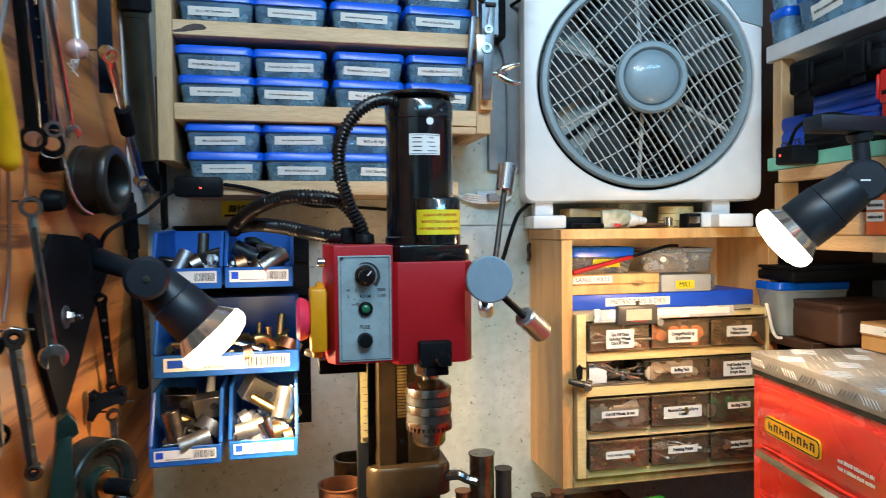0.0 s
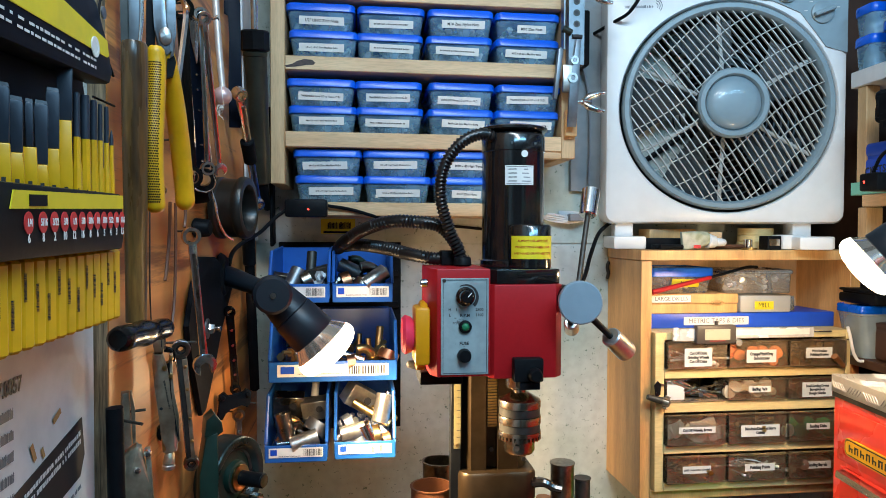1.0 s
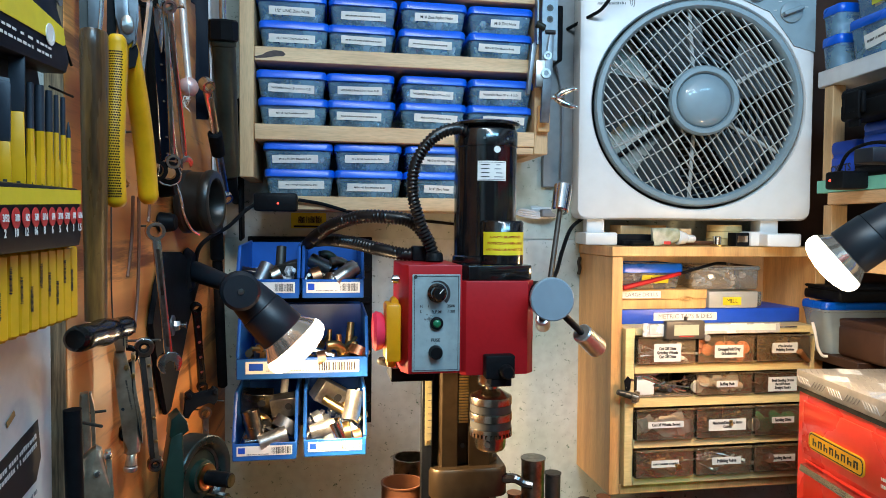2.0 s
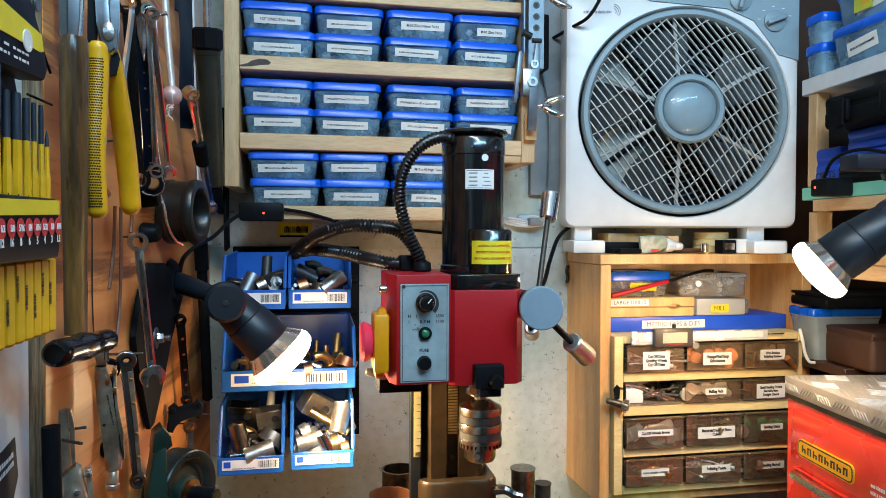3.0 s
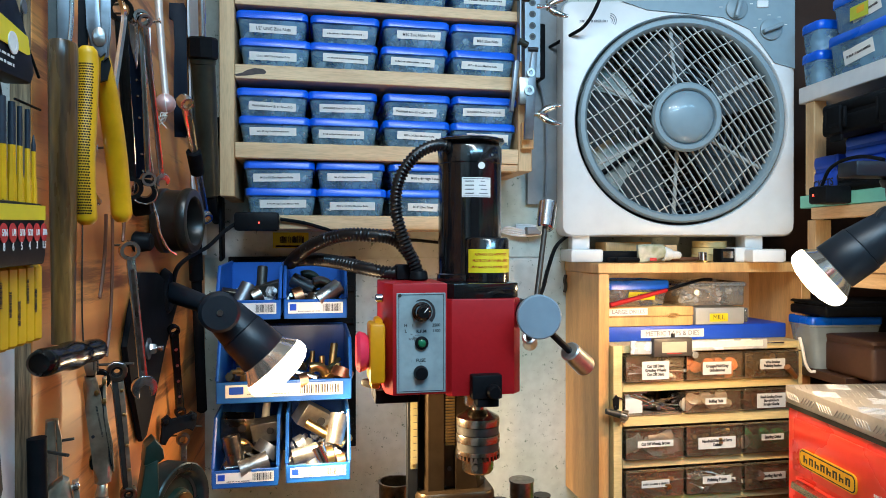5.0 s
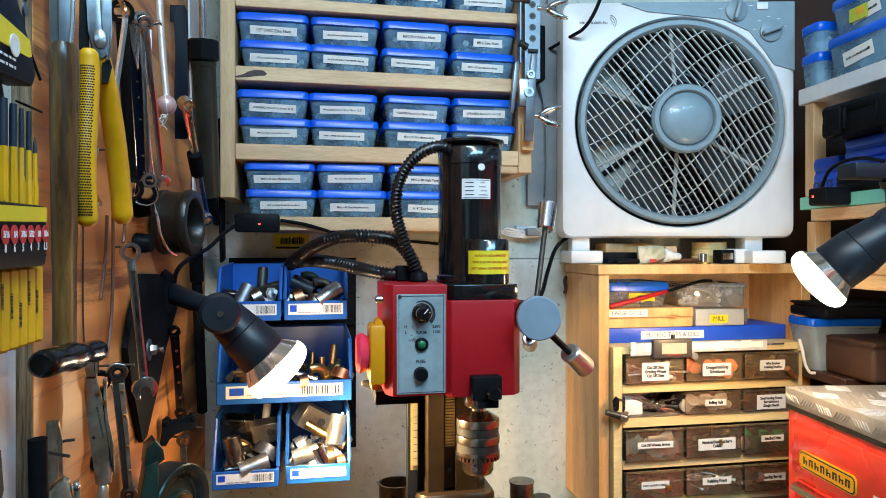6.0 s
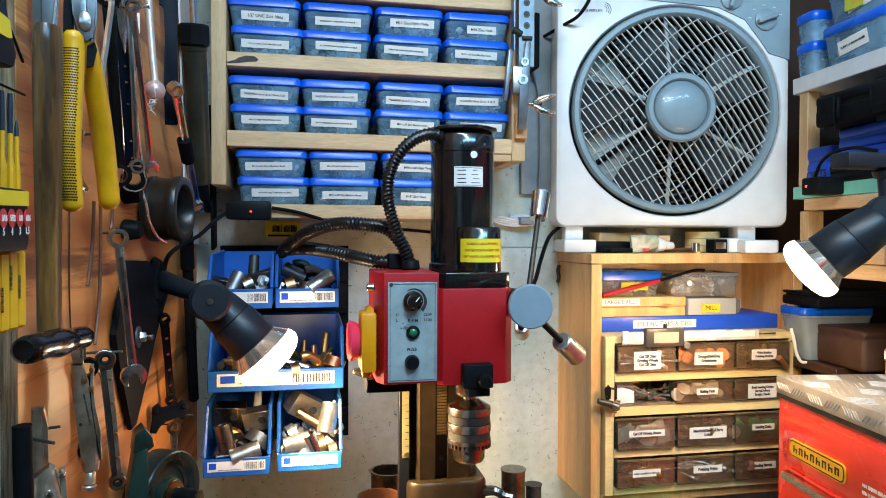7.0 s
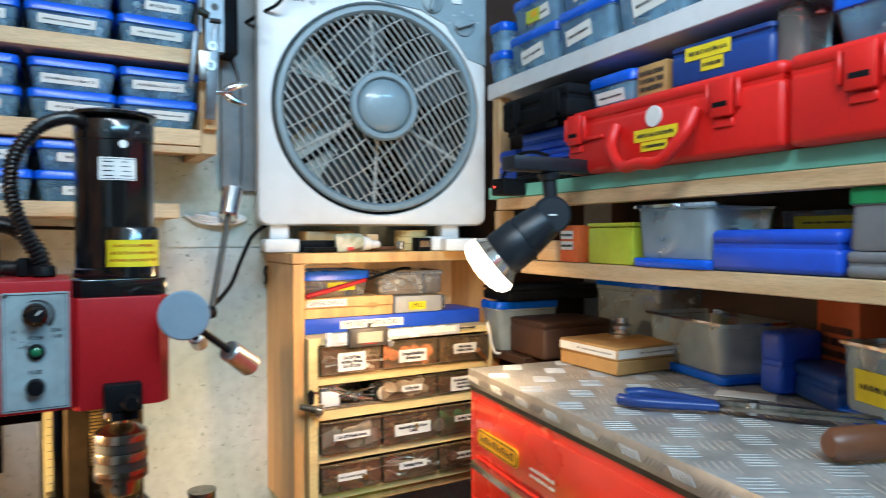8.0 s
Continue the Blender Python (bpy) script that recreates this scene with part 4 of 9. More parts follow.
def loose_bits(kind, w, d, h, seed):
    """A drawer's heap: discs, shanked bits, brushes or bent see-through packets, round the origin."""
    rnd, bm = random.Random(seed), B()
    for _ in range({"disc": 18, "rod": 24, "brush": 18, "packet": 12}[kind]):
        p = Vector((rnd.uniform(-w / 2, w / 2) * 0.82, rnd.uniform(-d / 2, d / 2) * 0.8, h * rnd.uniform(0.15, 0.75)))
        a = Vector((rnd.uniform(-1, 1), rnd.uniform(-1, 1), rnd.uniform(-0.6, 0.6))).normalized()
        if kind == "disc":
            r = rnd.uniform(0.008, 0.014)
            tilt = Vector((rnd.uniform(-0.5, 0.5), -1, rnd.uniform(-0.2, 1.2)))
            lathe(bm, [(0, 0), (r, 0), (r, 0.004), (0, 0.004)], Matrix.Translation(p) @ frame_to(tilt), 16)
        elif kind == "rod":
            q = p + Vector((a.x, a.y * 0.5, a.z * 0.3)) * 0.034
            rod(bm, p, q, 0.0013, seg=7)
            rod(bm, q, q + (q - p).normalized() * 0.007, rnd.uniform(0.002, 0.0045), seg=9)
        elif kind == "brush":
            q = p + Vector((a.x, a.y * 0.5, a.z * 0.3)) * 0.026
            rod(bm, p, q, 0.0012, seg=7)
            lathe(bm, [(0.002, 0), (0.009, 0.001), (0.010, 0.004), (0.002, 0.005)], Matrix.Translation(q) @ frame_to(a), 14)
        else:
            box(bm, -rnd.uniform(0.012, 0.022), rnd.uniform(0.012, 0.022), -0.001, 0.001, -0.012, 0.012, 0.0005, 1, Matrix.Translation(p) @ pose(0, 0, 0, rnd.uniform(-50, 50), rnd.uniform(-40, 40), rnd.uniform(-40, 40)))
    return bm


for r, (z0, z1) in enumerate(ROWS_Z):
    for c in range(3):
        x0 = UX0 + 0.0205 + c * 0.1225
        x1, out = x0 + 0.117, (0.020 if (r, c) == (1, 0) else 0.0)
        y0 = UY - 0.004 - (0.006 if r != 1 else 0.002)
        root = thing("small_drawer", "smoky plastic drawer with white paper label, holding small bits", "drawer", ((x0 + x1) / 2, 1.16, z0 + 0.0005), "drawers of the rack")
        if (r, c) != (1, 0):
            part("front_panel", box(B(), x0, x1, y0, y0 + 0.003, z0 + 0.0005, z1 - 0.004, 0.001, 1), SMOKY, root)
            part("top_lip", box(B(), x0 - 0.0005, x1 + 0.0005, y0 - 0.005, y0 + 0.004, z1 - 0.0038, z1 - 0.001, 0.0008, 1), SMOKY, root)
        part("floor", box(B(), x0, x1, y0 + 0.0035, 1.180, z0 + 0.0005, z0 + 0.0025), DRAWER_BODY, root)
        for x in (x0, x1 - 0.002):
            part("side", box(B(), x, x + 0.002, y0 + 0.0035, 1.180, z0 + 0.003, z1 - 0.005), SMOKY, root)
        part("back_panel", box(B(), x0 + 0.0025, x1 - 0.0025, 1.1775, 1.180, z0 + 0.003, z1 - 0.005), DRAWER_BODY, root)
        words, w, h = LABELS[r][c]
        bm = loose_bits(FILLS[r][c][1], 0.108, 0.044, (z1 - z0) * 0.62, r * 10 + c)
        bmesh.ops.translate(bm, verts=bm.verts, vec=((x0 + x1) / 2, 1.108, z0 + 0.006))
        part("filling", bm, FILLS[r][c][0], root, "loose rotary tool bits")["kind"] = "stuff"
        if words:
            m = front((x0 + x1) / 2 + (0.004 if c == 1 else 0), y0 - 0.0006, z0 + (z1 - z0) * (0.42 if h > 0.02 else 0.5))
            lab = part("paper_label", sheet(B(), m, w, h), PAPER, root)
            lines = words.split("\n")
            size = min(h * 0.92 / len(lines), 2.15 * w / max(len(s) for s in lines))
            up = m @ Matrix.Translation((0, 0, 0.0006))
            if "|" in words:
                part("lettering", bars(B(), up, w * 0.9, h * 0.5, 1, 7), INK, lab)
            else:
                bm = letters(words, size, up, 0.80, bold=0.05)
                part("lettering", bm, INK, lab)


# ---------------------------------------------------------------- bench and drill press
bench = thing("workbench", "plain wooden workbench against the back wall", "bench", (0.25, 1.0, 0.0))
part("top", box(B(), -0.29, 0.64, 0.70, 1.268, 0.89, 0.93, 0.002, 1), HANDLE_WOOD, bench)
for x in (-0.27, 0.55):
    for y in (0.72, 1.18):
        part("leg", box(B(), x, x + 0.07, y, y + 0.07, 0.0, 0.8895, 0.003, 1), HANDLE_WOOD, bench)

press = thing("drill_press", "red and black bench mill drill with a chrome chuck", "drill press", (0.12, 0.90, 0.9305))
part("foot_plate", box(B(), 0.02, 0.24, 0.74, 1.06, 0.9305, 0.965, 0.006, 2), GREASED_IRON, press)
# dovetail column with a recessed middle
col = B()
prism(col, [(0.064, 0.905), (0.080, 0.880), (0.103, 0.880), (0.103, 0.892), (0.121, 0.892), (0.121, 0.880), (0.152, 0.880), (0.170, 0.905), (0.170, 0.96), (0.064, 0.96)], 0.36, Matrix.Translation((0, 0, 0.966)))
part("column", col, GREASED_IRON, press)
part("column_flange", loft(B(), [([(0.120 + x, 0.905 + y) for x, y in rounded(0.118, 0.085, 0.02)], z) for z in (1.118, 1.155)] + [([(0.120 + x, 0.905 + y) for x, y in rounded(0.112, 0.079, 0.018)], 1.160)]), GREASED_IRON, press)
part("column_foot", box(B(), 0.086, 0.154, 0.876, 0.965, 0.966, 1.117, 0.004, 2), GREASED_IRON, press)
lever = sweep(B(), smooth_path([(0.172, 0.87, 1.142), (0.188, 0.862, 1.144), (0.200, 0.858, 1.138), (0.212, 0.852, 1.136)], 5), lambda t: 0.0075 - 0.002 * t, 8)
part("clamp_lever", lever, BLACK_GLOSS, press)
part("rule_backing", box(B(), 0.050, 0.0655, 0.884, 0.900, 1.10, 1.33, 0.001, 1), BLACK, press)
rule = part("rule", box(B(), 0.0545, 0.0645, 0.8825, 0.8838, 1.193, 1.325), RULE_CREAM, press, "yellowed depth rule")
for i in range(12):
    part("rule_mark", box(B(), 0.0585, 0.0643, 0.8818, 0.8823, 1.20 + i * 0.010, 1.2008 + i * 0.010), INK, rule)
part("rule_screw", rod(B(), (0.0595, 0.8820, 1.198), (0.0595, 0.8800, 1.198), 0.003, seg=10), BRASS, rule)
part("rack_bar", box(B(), 0.105, 0.120, 0.8830, 0.8915, 1.224, 1.33), DARK_STEEL, press)
for i in range(24):
    part("rack_tooth", box(B(), 0.1055, 0.1195, 0.8795, 0.8827, 1.2255 + i * 0.0043, 1.2279 + i * 0.0043), BRASS, press)
for x, z in ((0.113, 1.188), (0.116, 1.305), (0.16, 1.175), (0.09, 1.168)):
    part("column_screw", rod(B(), (x, 0.8905 if x < 0.12 else 0.8798, z), (x, 0.888 if x < 0.12 else 0.8775, z), 0.0035, seg=6), DARK_STEEL, press)

# head
hd = prism(B(), [(0.0842, 0.766), (0.090, 0.760), (0.173, 0.760), (0.184, 0.772), (0.184, 0.93), (0.0842, 0.93)], 0.1245, Matrix.Translation((0, 0, 1.323)), 0.0015)
part("head_casing", hd, RED_PAINT, press)
part("top_cover", prism(B(), [(0.0700, 0.790), (0.0935, 0.762), (0.168, 0.762), (0.182, 0.775), (0.182, 0.93), (0.0700, 0.93)], 0.0195, Matrix.Translation((0, 0, 1.4478)), 0.0012), BLACK_GLOSS, press)
part("data_strip", box(B(), 0.1822, 0.1827, 0.79, 0.80, 1.450, 1.465), BRASS, press)
bx = prism(B(), [(0.006, 0.775), (0.014, 0.7575), (0.0835, 0.7575), (0.0835, 0.88), (0.006, 0.88)], 0.141, Matrix.Translation((0, 0, 1.3275)), 0.0015)
ctl = part("control_box", bx, RED_PAINT, press)
part("control_plate", box(B(), 0.0185, 0.0812, 0.7556, 0.7572, 1.3305, 1.4565, 0.0006, 1), PANEL_GREY, ctl, "scratched pale blue-grey switch plate")
for z0, z1 in ((1.3325, 1.3331), (1.4540, 1.4546)):
    part("plate_line", box(B(), 0.021, 0.0788, 0.7551, 0.75555, z0, z1), INK, ctl)
for x0 in (0.021, 0.0782):
    part("plate_line", box(B(), x0, x0 + 0.0006, 0.7551, 0.75555, 1.3333, 1.4538), INK, ctl)
face = lambda x, z: Matrix.Translation((x, 0.7552, z)) @ pose(0, 0, 0, 90)
arc = [radians(118 - 165 * i / 20) for i in range(21)]
part("speed_scale", prism(B(), [(0.0142 * math.cos(a), 0.0142 * math.sin(a)) for a in arc] + [((0.0150 + 0.0040 * i / 20) * math.cos(a), (0.0150 + 0.0040 * i / 20) * math.sin(a)) for i, a in reversed(list(enumerate(arc)))], 0.0004, face(0.050, 1.433)), INK, ctl, "black tapering speed scale")
part("speed_knob", lathe(B(), [(0, 0), (0.0125, 0), (0.0125, 0.004), (0.010, 0.006), (0.009, 0.018), (0.007, 0.020), (0, 0.020)], face(0.050, 1.433), 24), BLACK_GLOSS, ctl, "black speed knob")
part("knob_line", box(B(), -0.0006, 0.0006, 0.001, 0.008, 0.0201, 0.0204, m=face(0.050, 1.433) @ pose(0, 0, 0, 0, 0, -40)), PAPER, ctl)
part("lamp_bezel", lathe(B(), [(0.0055, 0), (0.0085, 0), (0.0085, 0.003), (0.0055, 0.004)], face(0.050, 1.3935), 24, True), BLACK, ctl)
part("green_lamp", lathe(B(), [(0.0055, 0.001), (0.005, 0.005), (0.003, 0.0065), (0, 0.007)], face(0.050, 1.3935), 20), GREEN_LENS, ctl)
part("fuse_holder", lathe(B(), [(0, 0), (0.0092, 0), (0.0092, 0.003), (0.0078, 0.010), (0, 0.0105)], face(0.049, 1.356), 24), BLACK, ctl)
for word, x, z, s in (("FUSE", 0.049, 1.3715, 0.0058), ("R.P.M", 0.050, 1.4080, 0.0056), ("2500", 0.0690, 1.4155, 0.0052), ("1100", 0.0690, 1.4085, 0.0052), ("H", 0.0300, 1.4155, 0.0052), ("L", 0.0300, 1.4085, 0.0052), ("1", 0.039, 1.4155, 0.0052)):
    part("lettering", letters(word, s, Matrix.Translation((x, 0.7553, z)) @ pose(0, 0, 0, 90)), INK, ctl)
part("plate_screw", rod(B(), (0.0225, 0.7553, 1.4535), (0.0225, 0.7545, 1.4535), 0.0024, seg=10), DARK_STEEL, ctl)
part("side_button", rod(B(), (0.0058, 0.80, 1.447), (-0.004, 0.80, 1.447), 0.006, 0.0055, 16, 0.001), STEEL, ctl, "small chrome side button")
part("stop_switch_body", box(B(), -0.0145, 0.0055, 0.762, 0.808, 1.342, 1.418, 0.004, 2), STOP_YELLOW, ctl, "yellow emergency stop enclosure")
part("stop_cap", rod(B(), (-0.0148, 0.786, 1.380), (-0.030, 0.786, 1.380), 0.024, 0.0265, 28, 0.004), ESTOP_RED, ctl, "red mushroom stop button")
part("stop_latch", box(B(), -0.012, 0.0, 0.774, 0.798, 1.3335, 1.3418, 0.003, 2), STOP_YELLOW, ctl)
part("stop_hinge", rod(B(), (-0.002, 0.774, 1.4195), (-0.002, 0.798, 1.4195), 0.005, seg=12), STOP_YELLOW, ctl)
part("side_bracket", box(B(), -0.004, 0.055, 0.80, 0.86, 1.3085, 1.327, 0.001, 1), BLACK_MATT, press)
part("bracket_bolt", rod(B(), (-0.0042, 0.83, 1.330), (-0.020, 0.83, 1.332), 0.007, 0.005, 12, 0.002), DARK_STEEL, press)
depth = part("depth_clamp", box(B(), 0.113, 0.152, 0.742, 0.7598, 1.3215, 1.352, 0.002, 2), BLACK, press)
part("clamp_screw", rod(B(), (0.139, 0.7418, 1.332), (0.139, 0.728, 1.332), 0.0095, 0.0085, 20, 0.0015), BLACK, depth)
part("clamp_step", box(B(), 0.120, 0.148, 0.744, 0.765, 1.311, 1.3213, 0.001, 1), BLACK, depth)

# motor
MX, MY = 0.1345, 0.850
up = Matrix.Translation((MX, MY, 0))
motor = part("motor", lathe(B(), [(0, 1.4676), (0.047, 1.4676), (0.047, 1.476), (0.0445, 1.478), (0.0445, 1.630), (0.0455, 1.631), (0.0455, 1.652), (0.043, 1.656), (0, 1.656)], up, 40), BLACK_GLOSS, press, "glossy black cylindrical motor")
part("end_cap", lathe(B(), [(0, 1.6565), (0.040, 1.6565), (0.049, 1.661), (0.049, 1.6645), (0.042, 1.667), (0, 1.668)], up, 40), BLACK_GLOSS, motor)
part("lower_sleeve", lathe(B(), [(0, 1.4676), (0.0315, 1.4676), (0.0315, 1.524), (0.029, 1.527), (0, 1.527)], Matrix.Translation((0.149, 0.814, 0)), 32), BLACK_GLOSS, motor)
def wrapped(radius, cx, cy, a0, a1, z0, z1, n=10):
    bm = B()
    ring = [(cx + radius * math.sin(radians(a0 + (a1 - a0) * i / n)), cy - radius * math.cos(radians(a0 + (a1 - a0) * i / n))) for i in range(n + 1)]
    lo = [bm.verts.new((x, y, z0)) for x, y in ring]
    hi = [bm.verts.new((x, y, z1)) for x, y in ring]
    for i in range(n):
        bm.faces.new((lo[i], lo[i + 1], hi[i + 1], hi[i]))
    return bm
rating = part("rating_plate", wrapped(0.0449, MX, MY, -27, 26, 1.582, 1.609), PAPER, motor, "silver-white rating plate")
for k in range(4):
    part("rating_line", wrapped(0.0451, MX, MY, -21, -6, 1.5865 + k * 0.0055, 1.5878 + k * 0.0055, 6), INK, rating)
    part("rating_line", wrapped(0.0451, MX, MY, 3 + 3 * (k % 2), 20 - 2 * k, 1.5865 + k * 0.0055, 1.5878 + k * 0.0055, 6), GREY_PLASTIC, rating)
for z0 in (1.5833, 1.6068):
    part("rating_border", wrapped(0.0451, MX, MY, -25, 24, z0, z0 + 0.0006), INK, rating)
part("earth_mark", rod(B(), (MX + 0.006, MY - 0.0443, 1.625), (MX + 0.006, MY - 0.0452, 1.625), 0.0048, seg=16), PAPER, motor)
for dx in (-0.012, 0.022):
    part("motor_screw", rod(B(), (MX + dx, MY - math.sqrt(0.0455 ** 2 - dx * dx), 1.640), (MX + dx, MY - math.sqrt(0.0455 ** 2 - dx * dx) - 0.001, 1.640), 0.002, seg=8), STEEL, motor)
warn = part("warning_label", wrapped(0.0318, 0.149, 0.814, -62, 66, 1.480, 1.5115, 16), YELLOW_LABEL, motor, "yellow safety warning label")
for k, (word, s) in enumerate((("ALWAYS USE APPROVED", 0.0046), ("PROTECTION WHEN USING", 0.0046), ("ANY HAND OR POWER TOOL", 0.0046))):
    bm = letters(word, s, Matrix.Translation((0.149, 0, 1.5045 - k * 0.0085)) @ pose(0, 0, 0, 90), 0.92)
    for v in bm.verts:
        a = (v.co.x - 0.149) / 0.0320
        v.co = Vector((0.149 + 0.0320 * math.sin(a), 0.814 - 0.0320 * math.cos(a), v.co.z))
    part("lettering", bm, RED_INK, warn)

# spindle and chuck
SX, SY = 0.134, 0.800
ax = Matrix.Translation((SX, SY, 0))
part("spindle", lathe(B(), [(0, 1.3225), (0.0195, 1.3225), (0.0195, 1.305), (0.0175, 1.302), (0.0085, 1.302), (0.0085, 1.296), (0.012, 1.295), (0.012, 1.2905), (0, 1.2905)], ax, 28), CHUCK_STEEL, press)
chuck = part("chuck", lathe(B(), [(0, 1.2955), (0.013, 1.2955), (0.0255, 1.2880), (0.0285, 1.2865), (0.0292, 1.284), (0.0292, 1.2765), (0, 1.2765)], ax, 36), CHUCK_STEEL, press, "chrome keyed drill chuck")
part("knurled_band", lathe(B(), [(0.0270, 1.2763), (0.0283, 1.2755), (0.0283, 1.2655), (0.0270, 1.2648), (0, 1.2648)], ax, 36), DARK_STEEL, chuck)
part("chuck_ring", lathe(B(), [(0, 1.2646), (0.0292, 1.2646), (0.0296, 1.2635), (0.0296, 1.2545), (0.0288, 1.2538), (0, 1.2538)], ax, 36), CHUCK_STEEL, chuck)
part("knurled_band", lathe(B(), [(0, 1.2536), (0.0283, 1.2536), (0.0283, 1.2440), (0, 1.2440)], ax, 36), DARK_STEEL, chuck)
bm = lathe(B(), [(0, 1.2438), (0.0296, 1.2438), (0.0298, 1.2420), (0.0298, 1.2385), (0.0275, 1.2380), (0, 1.2380)], ax, 36)
for i in range(30):
    a = 2 * math.pi * i / 30
    box(bm, 0.0240, 0.0296, -0.0015, 0.0015, 1.2325, 1.2382, m=ax @ pose(0, 0, 0, 0, 0, math.degrees(a)))
part("gear_ring", bm, CHUCK_STEEL, chuck)
part("nose", lathe(B(), [(0, 1.2378), (0.0235, 1.2378), (0.0215, 1.231), (0.0212, 1.2165), (0.0185, 1.2125), (0.012, 1.2115), (0, 1.2115)], ax, 32), CHUCK_STEEL, chuck)
part("key_hole", rod(B(), (SX - 0.0085, SY - 0.0195, 1.2235), (SX - 0.0093, SY - 0.0212, 1.2235), 0.0042, seg=14), INK, chuck)
for k in range(3):
    part("jaw", rod(B(), (SX + 0.005 * math.cos(2.1 * k), SY + 0.005 * math.sin(2.1 * k), 1.2113), (SX + 0.003 * math.cos(2.1 * k), SY + 0.003 * math.sin(2.1 * k), 1.2075), 0.004, 0.0025, 8), DARK_STEEL, chuck)

# capstan feed
hub = part("feed_disc", rod(B(), (0.194, 0.728, 1.4270), (0.192, 0.715, 1.4270), 0.0278, 0.0278, 40, 0.0015), DISC_GREY, press, "flat blue-grey round feed hub")
part("hub_boss", rod(B(), (0.193, 0.80, 1.4275), (0.191, 0.7285, 1.4275), 0.017, seg=20), BLACK, press)
part("hub_arm", rod(B(), (0.1812, 0.82, 1.4275), (0.205, 0.80, 1.4275), 0.014, seg=16), BLACK, press)
def feed_handle(p, q, r, k_len, k_r, knob_mat, rod_mat):
    p, q = Vector(p), Vector(q)
    d = (q - p).normalized()
    h = part("feed_handle", rod(B(), p, q, r, seg=12), rod_mat, press)
    part("handle_grip", rod(B(), q - d * 0.002, q + d * k_len, k_r * 0.92, k_r, 24, 0.002), knob_mat, h, "polished metal grip")
    part("grip_end", rod(B(), q + d * (k_len + 0.0002), q + d * (k_len + 0.002), k_r * 0.5, seg=16), DULL_STEEL, h)
feed_handle((0.202, 0.735, 1.416), (0.254, 0.772, 1.3745), 0.0045, 0.046, 0.0148, SATIN_METAL, BLACK)
feed_handle((0.275, 0.985, 1.395), (0.3155, 1.045, 1.548), 0.0048, 0.050, 0.0165, STEEL, DARK_STEEL)
feed_handle((0.200, 0.790, 1.425), (0.236, 0.89, 1.378), 0.005, 0.034, 0.0118, SATIN_METAL, BLACK)
part("lever_bracket", rod(B(), (0.180, 0.925, 1.400), (0.278, 0.988, 1.400), 0.010, seg=12), BLACK, press)

# corrugated hoses
def hose(points, r, mat=HOSE):
    path = resample(smooth_path(points, 14), 0.0027)
    return part("cable_hose", sweep(B(), path, r, 14, 0.0024), mat, press, "black corrugated cable conduit", smooth=80)
hose([(0.101, 0.825, 1.651), (0.080, 0.822, 1.653), (0.052, 0.822, 1.638), (0.030, 0.824, 1.604), (0.027, 0.828, 1.563), (0.039, 0.832, 1.521), (0.054, 0.832, 1.488), (0.058, 0.830, 1.474)], 0.0068)
hose([(0.058, 0.845, 1.474), (0.052, 0.85, 1.498), (0.030, 0.858, 1.524), (-0.004, 0.868, 1.531), (-0.042, 0.885, 1.531), (-0.080, 0.915, 1.519), (-0.107, 0.955, 1.501), (-0.118, 1.00, 1.490), (-0.120, 1.08, 1.489)], 0.0078)
hose([(0.046, 0.862, 1.478), (0.020, 0.868, 1.478), (-0.012, 0.882, 1.484), (-0.048, 0.915, 1.492), (-0.085, 0.96, 1.496), (-0.110, 1.02, 1.493), (-0.118, 1.09, 1.492)], 0.0078)
part("hose_gland", rod(B(), (0.058, 0.830, 1.4687), (0.058, 0.830, 1.482), 0.013, 0.012, 20, 0.002), BLACK, press)
part("hose_gland", box(B(), 0.030, 0.056, 0.846, 0.878, 1.4687, 1.490, 0.003, 2), BLACK, press)


# ---------------------------------------------------------------- spot lamps
def reflector_bulb(root, neck, d, size):
    """Silvered reflector bulb whose neck starts at neck and looks along d."""
    m = Matrix.Translation(neck) @ frame_to(d)
    s = size / 0.040
    b = part("bulb", lathe(B(), [(0, -0.004 * s), (0.018 * s, -0.004 * s), (0.0225 * s, 0.006 * s), (0.0270 * s, 0.018 * s), (0.0340 * s, 0.027 * s), (0.0385 * s, 0.0335 * s)], m, 32), BULB_GLASS, root, "silvered reflector bulb, lit")
    part("lit_face", lathe(B(), [(0.0386 * s, 0.0337 * s), (0.0403 * s, 0.0375 * s), (0.0410 * s, 0.0415 * s), (0.0404 * s, 0.0455 * s), (0.0382 * s, 0.0500 * s), (0.033 * s, 0.0540 * s), (0.023 * s, 0.0575 * s), (0.011 * s, 0.0592 * s), (0, 0.0598 * s)], m, 32), BULB_FACE, b, "glowing frosted bulb face")


lamp_a = thing("spot_lamp", "black swivel spot lamp with lit bulb, on the tool board", "lamp", (-0.262, 0.86, 1.43))
DA = (AIM_A - BULB_A).normalized()
part("wall_plate", rod(B(), (-0.2795, 0.86, 1.455), (-0.268, 0.86, 1.455), 0.032, 0.028, 24, 0.003), BLACK, lamp_a)
part("arm", rod(B(), (-0.268, 0.858, 1.455), (-0.205, 0.80, 1.438), 0.014, 0.011, 16, 0.002), LAMP_BLACK, lamp_a)
ball_at = Vector((-0.199, 0.792, 1.434))
part("swivel_joint", rod(B(), ball_at + Vector((-0.003, 0.014, 0)), ball_at + Vector((0.003, -0.016, 0)), 0.0250, 0.0250, 32, 0.004), LAMP_BLACK, lamp_a)
